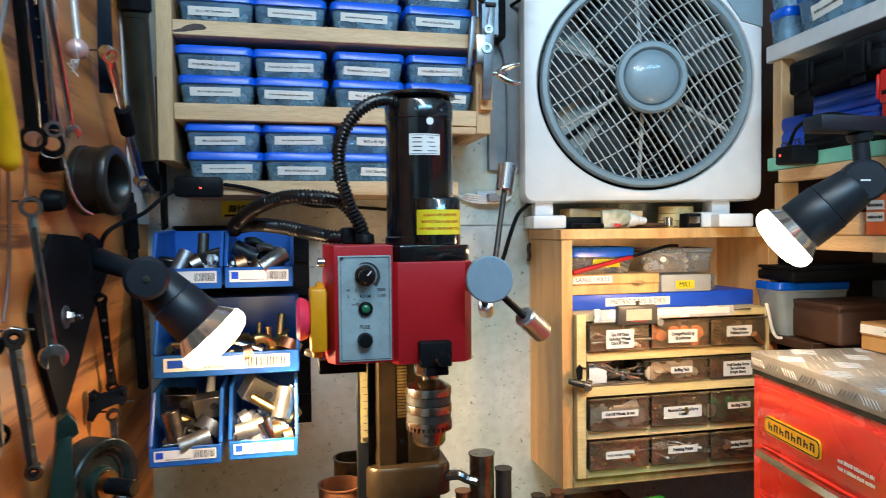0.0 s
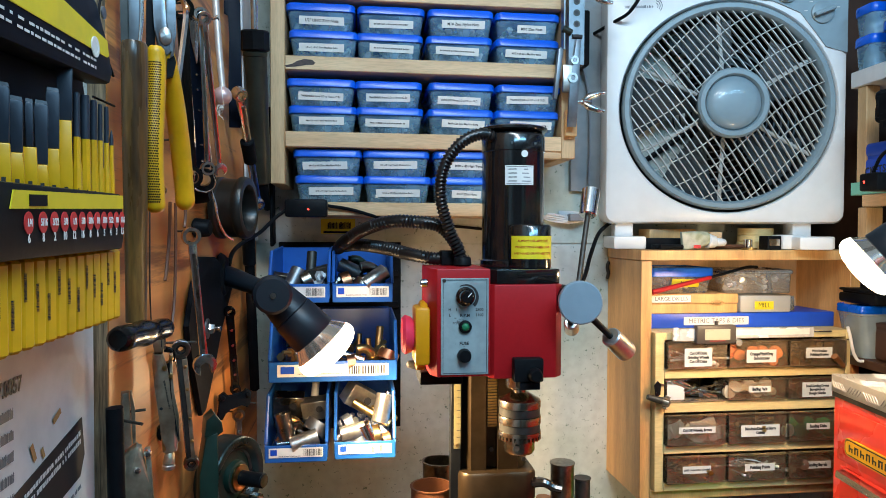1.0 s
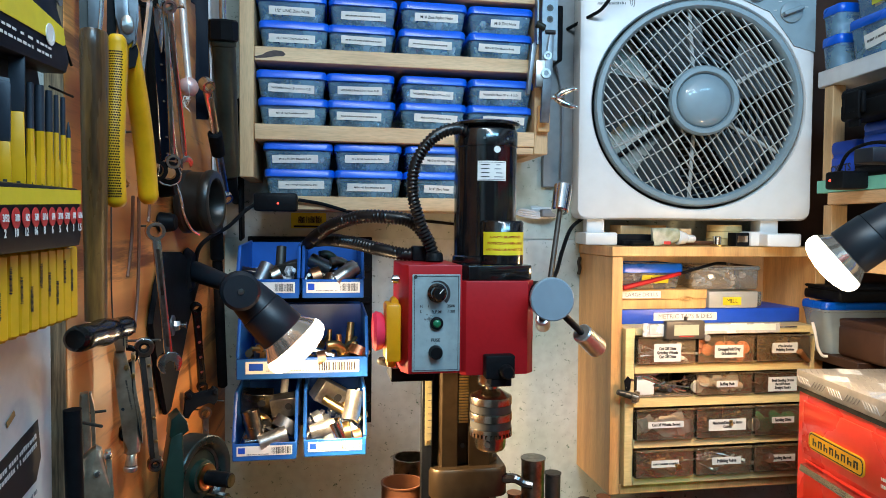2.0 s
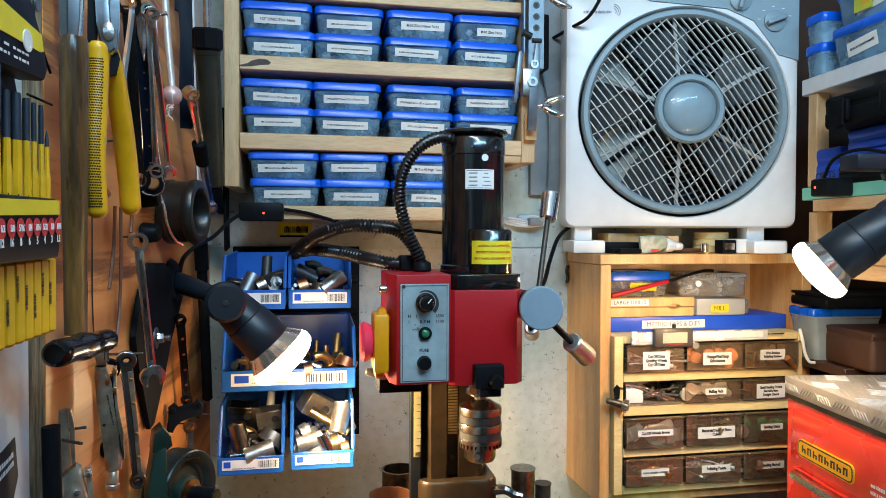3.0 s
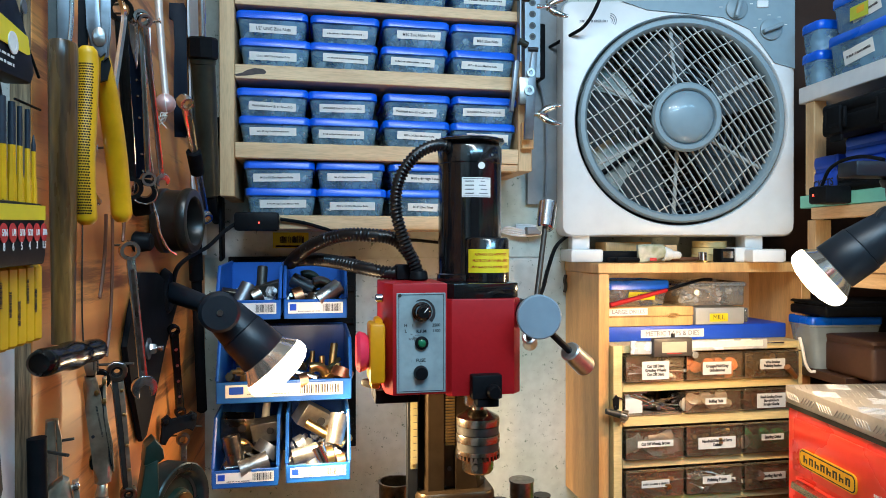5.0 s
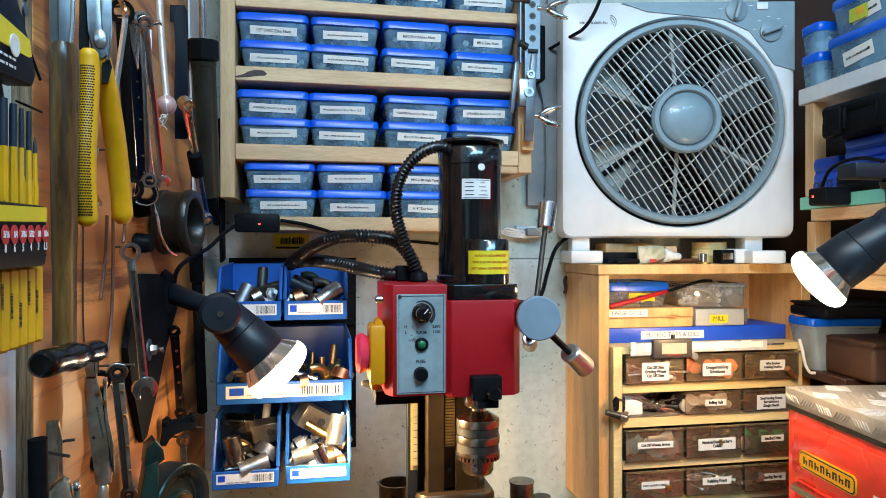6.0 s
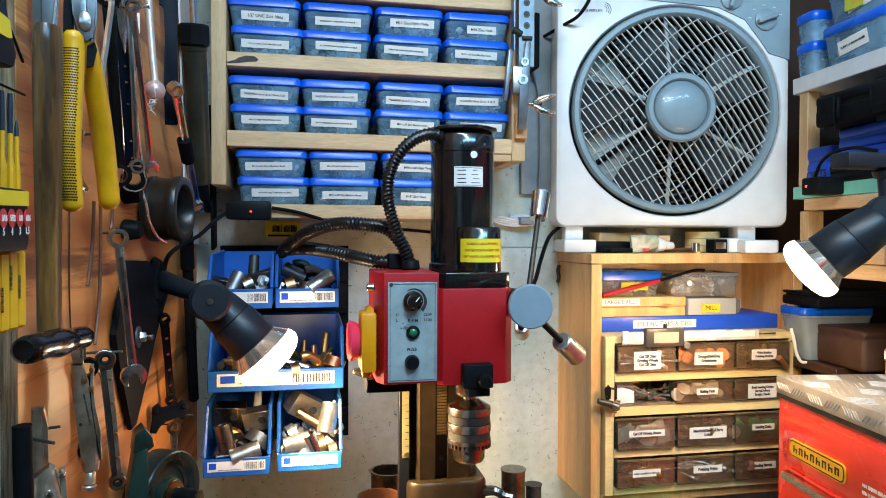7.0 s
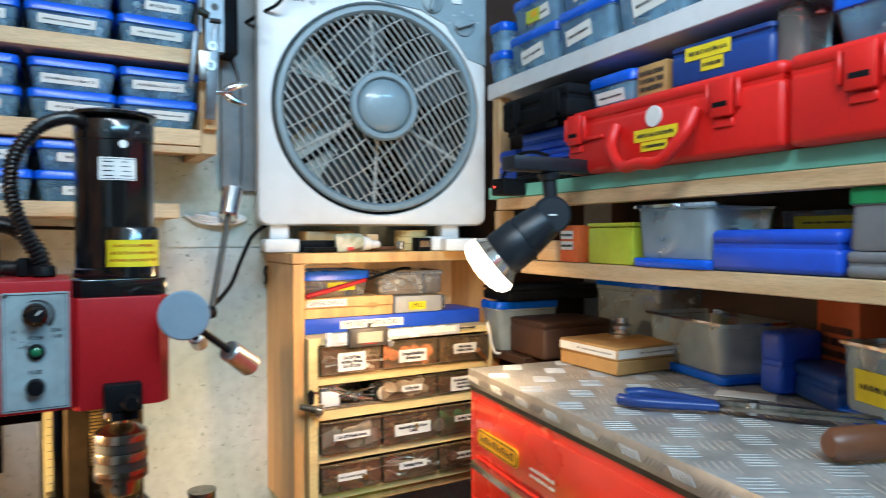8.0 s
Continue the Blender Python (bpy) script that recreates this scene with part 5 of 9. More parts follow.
part("joint_screw", rod(B(), ball_at + Vector((0.003, -0.0162, 0)), ball_at + Vector((0.0034, -0.018, 0)), 0.004, seg=12), STEEL, lamp_a)
ma = Matrix.Translation(BULB_A - DA * 0.112) @ frame_to(DA)
part("lamp_housing", lathe(B(), [(0, 0), (0.0220, 0.001), (0.0255, 0.006), (0.0290, 0.0330), (0.0290, 0.0338), (0.0283, 0.0342)], ma, 40), LAMP_BLACK, lamp_a)
part("front_collar", lathe(B(), [(0.022, 0.0347), (0.0294, 0.0347), (0.0302, 0.0360), (0.0335, 0.0765), (0.0328, 0.0775), (0.0316, 0.0772), (0.0285, 0.050), (0.022, 0.048)], ma, 40, close=True), LAMP_BLACK, lamp_a)
reflector_bulb(lamp_a, BULB_A - DA * 0.056, DA, 0.0455)

lamp_b = thing("spot_lamp", "black swivel spot lamp with lit bulb, on a bracket bar", "lamp", (0.83, 0.74, 1.61))
DB = (AIM_B - BULB_B).normalized()
part("bracket_bar", box(B(), 0.652, 0.852, 0.722, 0.758, 1.6125, 1.634, 0.003, 2), LAMP_BLACK, lamp_b)
part("stem", rod(B(), (0.728, 0.74, 1.6122), (0.733, 0.74, 1.568), 0.011, 0.011, 14), LAMP_BLACK, lamp_b)
part("stem_collar", rod(B(), (0.728, 0.74, 1.6122), (0.729, 0.74, 1.600), 0.017, 0.015, 18, 0.002), LAMP_BLACK, lamp_b)
ball_b = Vector((0.735, 0.742, 1.547))
part("swivel_joint", rod(B(), ball_b + Vector((0.008, 0.014, 0)), ball_b + Vector((-0.010, -0.016, 0)), 0.029, 0.029, 32, 0.004), LAMP_BLACK, lamp_b)
part("joint_mark", box(B(), -0.006, 0.006, -0.0012, 0.0012, 0, 0.0005, m=Matrix.Translation(ball_b + Vector((-0.0102, -0.0163, 0))) @ frame_to((-0.5, -0.85, 0))), PAPER, lamp_b)
mb = Matrix.Translation(ball_b) @ frame_to(DB)
part("lamp_housing", lathe(B(), [(0, 0.006), (0.0265, 0.008), (0.0295, 0.013), (0.0352, 0.0520), (0.0352, 0.0528), (0.0340, 0.0532)], mb, 40), LAMP_BLACK, lamp_b)
part("front_collar", lathe(B(), [(0.026, 0.0537), (0.0356, 0.0537), (0.0364, 0.0550), (0.0372, 0.0980), (0.0364, 0.0992), (0.0350, 0.0989), (0.0320, 0.072), (0.026, 0.070)], mb, 40, close=True), LAMP_BLACK, lamp_b)
reflector_bulb(lamp_b, BULB_B - DB * 0.058, DB, 0.048)


# ---------------------------------------------------------------- shelves along the side wall
SIDE = pose(0.839, 1.067, 0, 0, 0, -94.2)     # x along the shelf towards the viewer, y into the shelf, z up


def on_side(s, depth, z, turn=0.0):
    return SIDE @ pose(s, depth, z, 0, 0, turn)


rackroot = tagged(new("side_shelf"), "long side shelf with white, mint and pine boards", "shelf")
BASE[rackroot] = Vector((0, 0, 0))
part("shelf_board", box(B(), -0.005, 1.9, 0.0, 0.32, 1.790, 1.8205, 0.0015, 1), WHITE_PAINT, rackroot, "white painted top board")
part("shelf_board", box(B(), 0.0, 1.9, 0.0, 0.32, 1.5885, 1.6122, 0.001, 1), MINT, rackroot, "mint green painted board")
part("shelf_rail", box(B(), 0.035, 1.9, -0.002, 0.022, 1.566, 1.588, 0.0012, 1), PINE, rackroot)
part("shelf_board", box(B(), 0.12, 1.9, 0.0, 0.32, 1.445, 1.470, 0.0012, 1), PINE, rackroot)
part("upright", box(B(), 0.010, 0.035, 0.004, 0.030, 1.6125, 1.7895, 0.0012, 1), PINE_UP, rackroot)
part("upright", box(B(), 0.010, 0.0345, 0.008, 0.040, 1.4705, 1.5655, 0.0012, 1), PINE_UP, rackroot)
part("upright", box(B(), 1.86, 1.9, 0.0, 0.04, 0.0, 1.565, 0.0012, 1), PINE_UP, rackroot)
part("upright", box(B(), 1.86, 1.9, 0.28, 0.32, 0.0, 1.4445, 0.0012, 1), PINE_UP, rackroot)
part("back_board", box(B(), -0.005, 1.9, 0.3205, 0.332, 1.25, 2.2), DARK_BROWN, rackroot)
part("low_board", box(B(), -0.19, 0.10, 0.02, 0.32, 1.2635, 1.280, 0.0012, 1), DARK_BROWN, rackroot)
rackroot.matrix_world = SIDE


def place(ob, s, depth, z, turn=0.0):
    ob.matrix_world = on_side(s, depth, z, turn)
    return ob


def carton(name, label, category, w, d, h, mat, bevel=0.003, group=""):
    """A closed box or case round the origin; front to -y. Returns its root."""
    root = local_thing(name, label, category, group)
    part("body", box(B(), -w / 2, w / 2, -d / 2, d / 2, 0, h, bevel, 2), mat, root)
    return root


def face_note(root, w, h, x, z, depth, mat=PAPER, words=None, seed=1, rows=1, ink=INK, tilt=0.0):
    m = front(x, -depth - 0.0004, z) @ pose(0, 0, 0, 0, 0, tilt)
    lab = part("paper_label", sheet(B(), m, w, h), mat, root)
    up2 = m @ Matrix.Translation((0, 0, 0.0006))
    if words:
        lines = words.split("\n")
        size = min(h * 0.8 / len(lines), 1.7 * w / max(len(q) for q in lines))
        part("lettering", letters(words, size, up2, bold=0.0), ink, lab)
    else:
        part("lettering", bars(B(), up2, w * 0.84, h * 0.62, rows, seed), ink, lab)
    return lab


def hinged_case(name, label, w, d, h, mat, split=0.5, latches=(), handle=None, group=""):
    """A moulded tool case: two shells with a seam, latches and a handle."""
    root = local_thing(name, label, "case", group)
    part("lower_shell", box(B(), -w / 2, w / 2, -d / 2, d / 2, 0, h * split - 0.0008, min(0.008, h * 0.2), 3), mat, root)
    part("upper_shell", box(B(), -w / 2, w / 2, -d / 2, d / 2, h * split + 0.0008, h, min(0.008, h * 0.2), 3), mat, root)
    part("seam", box(B(), -w / 2 + 0.003, w / 2 - 0.003, -d / 2 + 0.003, d / 2 - 0.003, h * split - 0.004, h * split + 0.004), mat, root)
    for x in latches:
        la = part("latch", box(B(), x - 0.017, x + 0.017, -d / 2 - 0.009, -d / 2 + 0.0, h * split - 0.034, h * split + 0.014, 0.004, 2), mat, root)
        for side in (-1, 1):
            part("latch_cheek", box(B(), x + side * 0.023 - 0.003, x + side * 0.023 + 0.003, -d / 2 - 0.007, -d / 2 + 0.0, h * split - 0.026, h * split + 0.010, 0.002, 1), mat, la)
        part("latch_slot", box(B(), x - 0.011, x + 0.011, -d / 2 - 0.0094, -d / 2 - 0.0088, h * split - 0.022, h * split - 0.016), BLACK, la)
        part("latch_recess", box(B(), x - 0.014, x + 0.014, -d / 2 - 0.003, -d / 2 + 0.001, h * split - 0.046, h * split - 0.0355, 0.001, 1), mat, la)
        part("latch_pin", rod(B(), (x - 0.014, -d / 2 - 0.005, h * split + 0.010), (x + 0.014, -d / 2 - 0.005, h * split + 0.010), 0.004, seg=10), mat, la)
    if handle:
        x0, x1, drop = handle
        mid = (x0 + x1) / 2
        path = smooth_path([(x0, -d / 2 - 0.006, h * 0.62), (x0 + 0.006, -d / 2 - 0.020, h * 0.3), (mid - (mid - x0) * 0.5, -d / 2 - 0.028, -drop * 0.8), (mid, -d / 2 - 0.030, -drop), (mid + (x1 - mid) * 0.5, -d / 2 - 0.028, -drop * 0.8), (x1 - 0.006, -d / 2 - 0.020, h * 0.3), (x1, -d / 2 - 0.006, h * 0.62)], 6)
        part("handle", sweep(B(), path, 0.0085, 10), mat, root)
    return root


# white board: lidded tubs
TOPZ = 1.821
for s, w, h, d, z, dep, lab in ((0.023, 0.054, 0.060, 0.088, TOPZ, 0.046, None), (0.023, 0.054, 0.056, 0.088, TOPZ + 0.0605, 0.046, None), (0.142, 0.150, 0.072, 0.11, TOPZ, 0.062, 0.0),
                                (0.295, 0.140, 0.074, 0.11, TOPZ, 0.062, -0.1), (0.135, 0.140, 0.070, 0.10, TOPZ + 0.0725, 0.066, 0.1), (0.290, 0.140, 0.070, 0.10, TOPZ + 0.0745, 0.064, 0.0),
                                (0.445, 0.145, 0.080, 0.11, TOPZ, 0.062, 0.0), (0.600, 0.145, 0.080, 0.11, TOPZ, 0.062, 0.0)):
    t = tub("storage_box", "clear plastic tub with blue lid on the white shelf", w, d, h, fill=14, seed=int(s * 1000), note=lab, note_w=0.46, note_h=0.34, note_z=0.5, note_tilt=6 if lab is not None else 0, group="tubs on the side shelf", lid_h=0.013)
    if z > TOPZ + 0.07:
        pic = part("flower_print", sheet(B(), front(0.0, -d / 2 - 0.0005, h * 0.42), w * 0.30, h * 0.34), LIME, t, "green printed sticker")
        part("print_spot", sheet(B(), front(0.004, -d / 2 - 0.0012, h * 0.46), w * 0.12, h * 0.16), BADGE, pic)
    place(t, s, dep, z, 2)

# mint board, far end: stacked cases
c = hinged_case("socket_case", "blue plastic socket case with handwritten word, on the mint shelf", 0.088, 0.16, 0.070, BLUE_CASE, 0.62)
part("lettering", letters("SOCKETS", 0.019, front(-0.004, -0.0806, 0.018) @ pose(0, 0, 0, 0, 0, 3)), INK, c)
place(c, 0.052, 0.085, 1.6125)
place(hinged_case("tool_case", "flat black plastic tool case under blue cases", 0.17, 0.2, 0.034, BLACK, 0.5), 0.185, 0.098, 1.6125)
place(hinged_case("tool_case", "flat blue plastic tool case in a stack", 0.165, 0.2, 0.020, BLUE_CASE, 0.5), 0.185, 0.100, 1.647)
place(hinged_case("tool_case", "rounded blue plastic tool case in a stack", 0.150, 0.2, 0.038, BLUE_CASE, 0.5), 0.192, 0.102, 1.6675)
place(tub("storage_box", "clear plastic tub with blue lid behind tool cases", 0.10, 0.12, 0.060, fill=10, seed=71), 0.085, 0.19, 1.6885)
place(hinged_case("tool_case", "black plastic tool case on top of a stack", 0.205, 0.22, 0.056, BLACK_MATT, 0.6, latches=(-0.06, 0.06)), 0.210, 0.075, 1.7065)
# red cases with hanging handles
c = hinged_case("red_case", "large red plastic tool case with handle and yellow label", 0.395, 0.26, 0.100, RED_CASE, 0.80, latches=(-0.172, 0.118), handle=(-0.072, 0.078, 0.000))
part("badge", rod(B(), (0.0, -0.1302, 0.066), (0.0, -0.133, 0.066), 0.0145, seg=24), PAPER, c, "round white badge")
face_note(c, 0.082, 0.017, 0.002, 0.042, 0.1306, YELLOW_LABEL, seed=4)
face_note(c, 0.050, 0.013, 0.000, 0.026, 0.1306, YELLOW_LABEL, seed=5)
part("rib", box(B(), -0.155, -0.105, -0.1345, -0.1302, 0.05, 0.056, 0.001, 1), RED_CASE, c)
place(c, 0.492, 0.108, 1.6125)
c = hinged_case("red_case", "second red plastic tool case beside the first", 0.42, 0.26, 0.100, RED_CASE, 0.80, latches=(-0.125, 0.14), handle=(-0.06, 0.10, 0.003))
place(c, 0.905, 0.108, 1.6125)
# on the red cases
t = tub("storage_box", "clear tub with blue lid and white label on a red case", 0.105, 0.10, 0.052, fill=10, seed=31, note=0.0, note_w=0.62, note_h=0.36, note_z=0.45, lid_h=0.013)
place(t, 0.365, 0.055, 1.713)
c = carton("card_box", "small brown card box with stencilled marks", "box", 0.060, 0.09, 0.050, BROWN_CARD)
part("lettering", bars(B(), front(0, -0.0454, 0.026), 0.048, 0.034, 3, 12, 0.7), INK, c)
place(c, 0.455, 0.052, 1.713)
c = hinged_case("tool_case", "dark blue tool case with yellow labels on a red case", 0.155, 0.14, 0.058, BLUE_GRIP, 0.8)
face_note(c, 0.070, 0.018, -0.015, 0.042, 0.0705, YELLOW_LABEL, seed=6)
face_note(c, 0.034, 0.016, -0.008, 0.024, 0.0705, YELLOW_LABEL, seed=7)
place(c, 0.570, 0.075, 1.713, 4)
c = carton("clear_box", "small clear plastic box standing on a red case", "container", 0.030, 0.06, 0.066, CLEAR)
part("lid", box(B(), -0.016, 0.016, -0.031, 0.031, 0.0662, 0.0695, 0.001, 1), CLEAR, c)
place(c, 0.668, 0.045, 1.713)
t = tub("storage_box", "clear plastic tub with blue lid on a red case", 0.15, 0.12, 0.060, fill=10, seed=33, lid_h=0.015)
place(t, 0.800, 0.065, 1.713)

# pine board: boxes and tubs
c = carton("card_box", "small orange-brown carton with white label", "box", 0.050, 0.08, 0.062, ORANGE_CARD)
face_note(c, 0.034, 0.014, -0.004, 0.046, 0.0404, seed=8)
face_note(c, 0.034, 0.014, -0.004, 0.028, 0.0404, seed=9)
place(c, 0.262, 0.045, 1.4705)
c = carton("wood_block", "small pale wooden box on the pine shelf", "box", 0.06, 0.07, 0.036, PINE)
place(c, 0.195, 0.040, 1.4705)
c = carton("lime_box", "small translucent lime green plastic box", "container", 0.104, 0.08, 0.058, LIME, 0.004)
part("lid", box(B(), -0.053, 0.053, -0.041, 0.041, 0.0583, 0.0645, 0.002, 2), LIME, c)
place(c, 0.366, 0.045, 1.4705)
t = tub("storage_box", "open cloudy plastic tub standing on its blue lid", 0.142, 0.13, 0.088, body=CLOUDY, fill=8, seed=41, inverted=True, lid_h=0.013, taper=0.90)
place(t, 0.498, 0.066, 1.4705)
t = tub("storage_box", "clear plastic tub with yellow label behind a blue case", 0.16, 0.12, 0.080, lid=None, body=CLEAR, fill=12, seed=42, note=0.05, note_mat=YELLOW_LABEL, note_w=0.80, note_h=0.20, note_z=0.80, taper=0.93, lid_h=0.004)
place(t, 0.678, 0.150, 1.4705)
c = hinged_case("tool_case", "blue moulded plastic case on the pine shelf", 0.175, 0.09, 0.052, BLUE_CASE, 0.62)
place(c, 0.655, 0.046, 1.4705)
t = tub("parts_case", "grey stacked parts case with green lid", 0.14, 0.12, 0.066, lid=GREEN_LID, body=GREY_PLASTIC, seed=43, taper=0.98, lid_h=0.014)
place(t, 0.815, 0.065, 1.4995)
place(hinged_case("parts_case", "grey plastic parts case on the pine shelf", 0.14, 0.12, 0.0285, GREY_PLASTIC, 0.5), 0.815, 0.064, 1.4705)

# low board beside the cabinet
place(hinged_case("tool_case", "dark brown flat case on a low board", 0.125, 0.16, 0.072, DARK_BROWN, 0.85), 0.0885, 0.112, 1.2805)
place(hinged_case("tool_case", "flat black case lying on a blue tub lid", 0.110, 0.235, 0.030, BLACK, 0.7), -0.012, 0.140, 1.3818)
t = tub("storage_box", "clear plastic tub with blue lid beside the cabinet", 0.078, 0.150, 0.100, body=CLOUDY, fill=14, seed=51, lid_h=0.011, taper=0.80)
place(t, -0.016, 0.084, 1.2805)

# power plug with indicator, in front of the mint board
plug = thing("power_adapter", "black power adapter with red indicator light on the shelf edge", "adapter", (0.795, 0.955, 1.585))
part("body", box(B(), 0.776, 0.8275, 0.925, 0.968, 1.5895, 1.620, 0.004, 2), BLACK, plug)
part("indicator", box(B(), 0.7755, 0.7759, 0.953, 0.957, 1.603, 1.607), LED_RED, plug)
part("cable", sweep(B(), smooth_path([(0.80, 0.965, 1.620), (0.80, 0.945, 1.650), (0.80, 0.91, 1.662), (0.80, 0.87, 1.662), (0.80, 0.83, 1.652)], 6), 0.003, 8), BLACK, plug)

# ---------------------------------------------------------------- red tool chest with a tread-plate top
CHEST = pose(0.710, 0.929, 0, 0, 0, -98)
chest = tagged(new("tool_chest"), "bright red steel tool chest with aluminium tread-plate top", "tool chest")
BASE[chest] = Vector((0, 0, 0))
L, D, TOP = 0.92, 0.42, 1.2810
part("body", box(B(), -0.001, L, -0.003, D, 0.0, 1.244, 0.004, 2), RED_BOX, chest)
top = part("top_plate", box(B(), -0.002, L + 0.01, -0.007, D + 0.01, 1.252, TOP, 0.0015, 2), CHECKER, chest, "scuffed aluminium tread-plate top")
part("top_packing", box(B(), 0.0, L, -0.005, D, 1.2442, 1.2515), DARK_STEEL, chest)
bm = B()
rnd = random.Random(8)
def lug(bm, cx, cy, ang, z, ln, m=None):
    o = [(ln / 2, 0), (ln * 0.25, 0.0009), (-ln * 0.25, 0.0009), (-ln / 2, 0), (-ln * 0.25, -0.0009), (ln * 0.25, -0.0009)]
    c_, s_ = math.cos(ang), math.sin(ang)
    lo = [bm.verts.new((cx + x * c_ - y * s_, cy + x * s_ + y * c_, z)) for x, y in o]
    hi = [bm.verts.new((cx + 0.8 * (x * c_) - 0.5 * y * s_, cy + 0.8 * (x * s_) + 0.5 * y * c_, z + 0.0009)) for x, y in o]
    for i in range(6):
        j = (i + 1) % 6
        bm.faces.new((lo[i], lo[j], hi[j], hi[i]))
    bm.faces.new(hi)
for i in range(17):
    for j in range(8):
        cx, cy = 0.024 + i * 0.054, 0.014 + j * 0.054
        a = radians(66 if (i + j) % 2 else -24)
        for k in range(-2, 3):
            px, py = cx - math.sin(a) * k * 0.0088, cy + math.cos(a) * k * 0.0088
            if -0.006 < py < D + 0.004:
                lug(bm, px, py, a, TOP, 0.037)
ob = part("tread_pattern", bm, TREAD, top)
ob["kind"] = "stuff"
# the turned-down edge shows the same tread
bm = B()
for i in range(21):
    for k in range(-2, 3):
        a = radians(50 if i % 2 else -50)
        lug(bm, 0.02 + i * 0.043 + k * 0.0072, 1.265, a, 0.0, 0.016)
for v in bm.verts:
    v.co = Vector((v.co.x, -0.007 - v.co.z, v.co.y))
ob = part("tread_pattern", bm, TREAD, top)
ob["kind"] = "stuff"
for k, (z0, z1) in enumerate(((1.145, 1.232), (1.064, 1.137), (0.975, 1.056), (0.80, 0.967), (0.50, 0.79))):
    if k == 0:
        lid = part("front_panel", box(B(), 0.020, L - 0.02, -0.008, -0.0032, z0, z1, 0.002, 2), RED_BOX, chest)
        continue
    dr = part("drawer", box(B(), 0.030, L - 0.03, -0.009, -0.0032, z0, z1, 0.002, 2), RED_BOX, chest)
    pull = prism(B(), [(-0.004, z1 - 0.002), (-0.016, z1 - 0.004), (-0.018, z1 - 0.014), (-0.014, z1 - 0.015), (-0.012, z1 - 0.008), (-0.0024, z1 - 0.007)], L - 0.09, Matrix(((0, 0, 1, 0.045), (1, 0, 0, -0.007), (0, 1, 0, 0), (0, 0, 0, 1))))
    part("drawer_pull", pull, STEEL, dr, "bright aluminium drawer pull")
badge = part("badge", prism(B(), rounded(0.140, 0.029, 0.009), 0.0024, front(0.116, -0.0082, 1.174)), BADGE, chest, "yellow and black maker's badge")
part("badge_border", prism(B(), rounded(0.137, 0.0256, 0.008), 0.0003, front(0.116, -0.0107, 1.174)), INK, badge)
part("badge_field", prism(B(), rounded(0.133, 0.0216, 0.0065), 0.0003, front(0.116, -0.0111, 1.174)), BADGE, badge)
bm = B()
for k in range(8):
    x = 0.059 + k * 0.0150
    box(bm, x, x + 0.0035, -0.01175, -0.0115, 1.1685, 1.1800)
    box(bm, x + 0.0035, x + 0.0105, -0.01175, -0.0115, 1.1772 if k % 2 else 1.1730, 1.1800 if k % 2 else 1.1755)
    box(bm, x + 0.0070, x + 0.0105, -0.01175, -0.0115, 1.1685, 1.1728 if k % 2 == 0 else 1.1770)
part("badge_shape", bm, INK, badge)
part("slogan", bars(B(), front(0.255, -0.0084, 1.169), 0.070, 0.020, 2, 22, 0.55), PAPER, chest)
chest.matrix_world = CHEST


def on_chest(ob, x, y, turn=0.0, z=TOP + 0.0013):
    ob.matrix_world = pose(x, y, z, 0, 0, turn)
    return ob


c = local_thing("wooden_box", "flat wooden box with white paper bands on the tool chest", "box")
part("base", box(B(), -0.075, 0.075, -0.075, 0.075, 0, 0.024, 0.002, 1), BROWN_CARD, c)
part("lid", box(B(), -0.076, 0.076, -0.076, 0.076, 0.0242, 0.046, 0.002, 1), BROWN_CARD, c)
for side in (0, 90, -90):
    m = pose(0, 0, 0, 0, 0, side) @ front(0, -0.0765, 0.035)
    b2 = part("paper_band", sheet(B(), m, 0.148, 0.014), PAPER, c)
    part("lettering", bars(B(), m @ Matrix.Translation((0.02, 0, 0.0006)), 0.09, 0.005, 1, 5), GREY_PLASTIC, b2)
on_chest(c, 0.950, 0.812, -92)
c = local_thing("steel_fitting", "turned bright steel fitting on the wooden box", "fitting")
part("body", lathe(B(), [(0, 0), (0.024, 0), (0.024, 0.006), (0.017, 0.008), (0.017, 0.014), (0.021, 0.016), (0.021, 0.022), (0.012, 0.026), (0.012, 0.036), (0, 0.037)], None, 24), STEEL, c)
on_chest(c, 0.976, 0.832, 0, TOP + 0.0013 + 0.0463)
t = tub("storage_box", "open cloudy plastic tub standing on its blue lid", 0.215, 0.13, 0.095, body=CLOUDY, fill=6, seed=61, inverted=True, lid_h=0.014, taper=0.90)
on_chest(t, 1.052, 0.690, -105)
t = tub("storage_box", "tall clear plastic tub with blue lid at the back", 0.19, 0.12, 0.150, body=CLOUDY, fill=10, seed=62, lid_h=0.014, taper=0.92)
on_chest(t, 1.10, 0.885, -95)
c = hinged_case("tool_case", "rounded blue plastic case leaning beside a tub", 0.042, 0.085, 0.092, BLUE_CASE, 0.5)
on_chest(c, 1.02, 0.530, -98)
c = hinged_case("tool_case", "small blue plastic case on the tool chest", 0.13, 0.09, 0.050, BLUE_GRIP, 0.6)
on_chest(c, 1.012, 0.448, -122)
c = carton("card_box", "orange card box with black printed marks", "box", 0.10, 0.09, 0.148, ORANGE_CARD)
part("lettering", bars(B(), front(0, -0.0456, 0.07), 0.075, 0.07, 4, 15, 0.7), INK, c)
on_chest(c, 1.088, 0.458, -118)
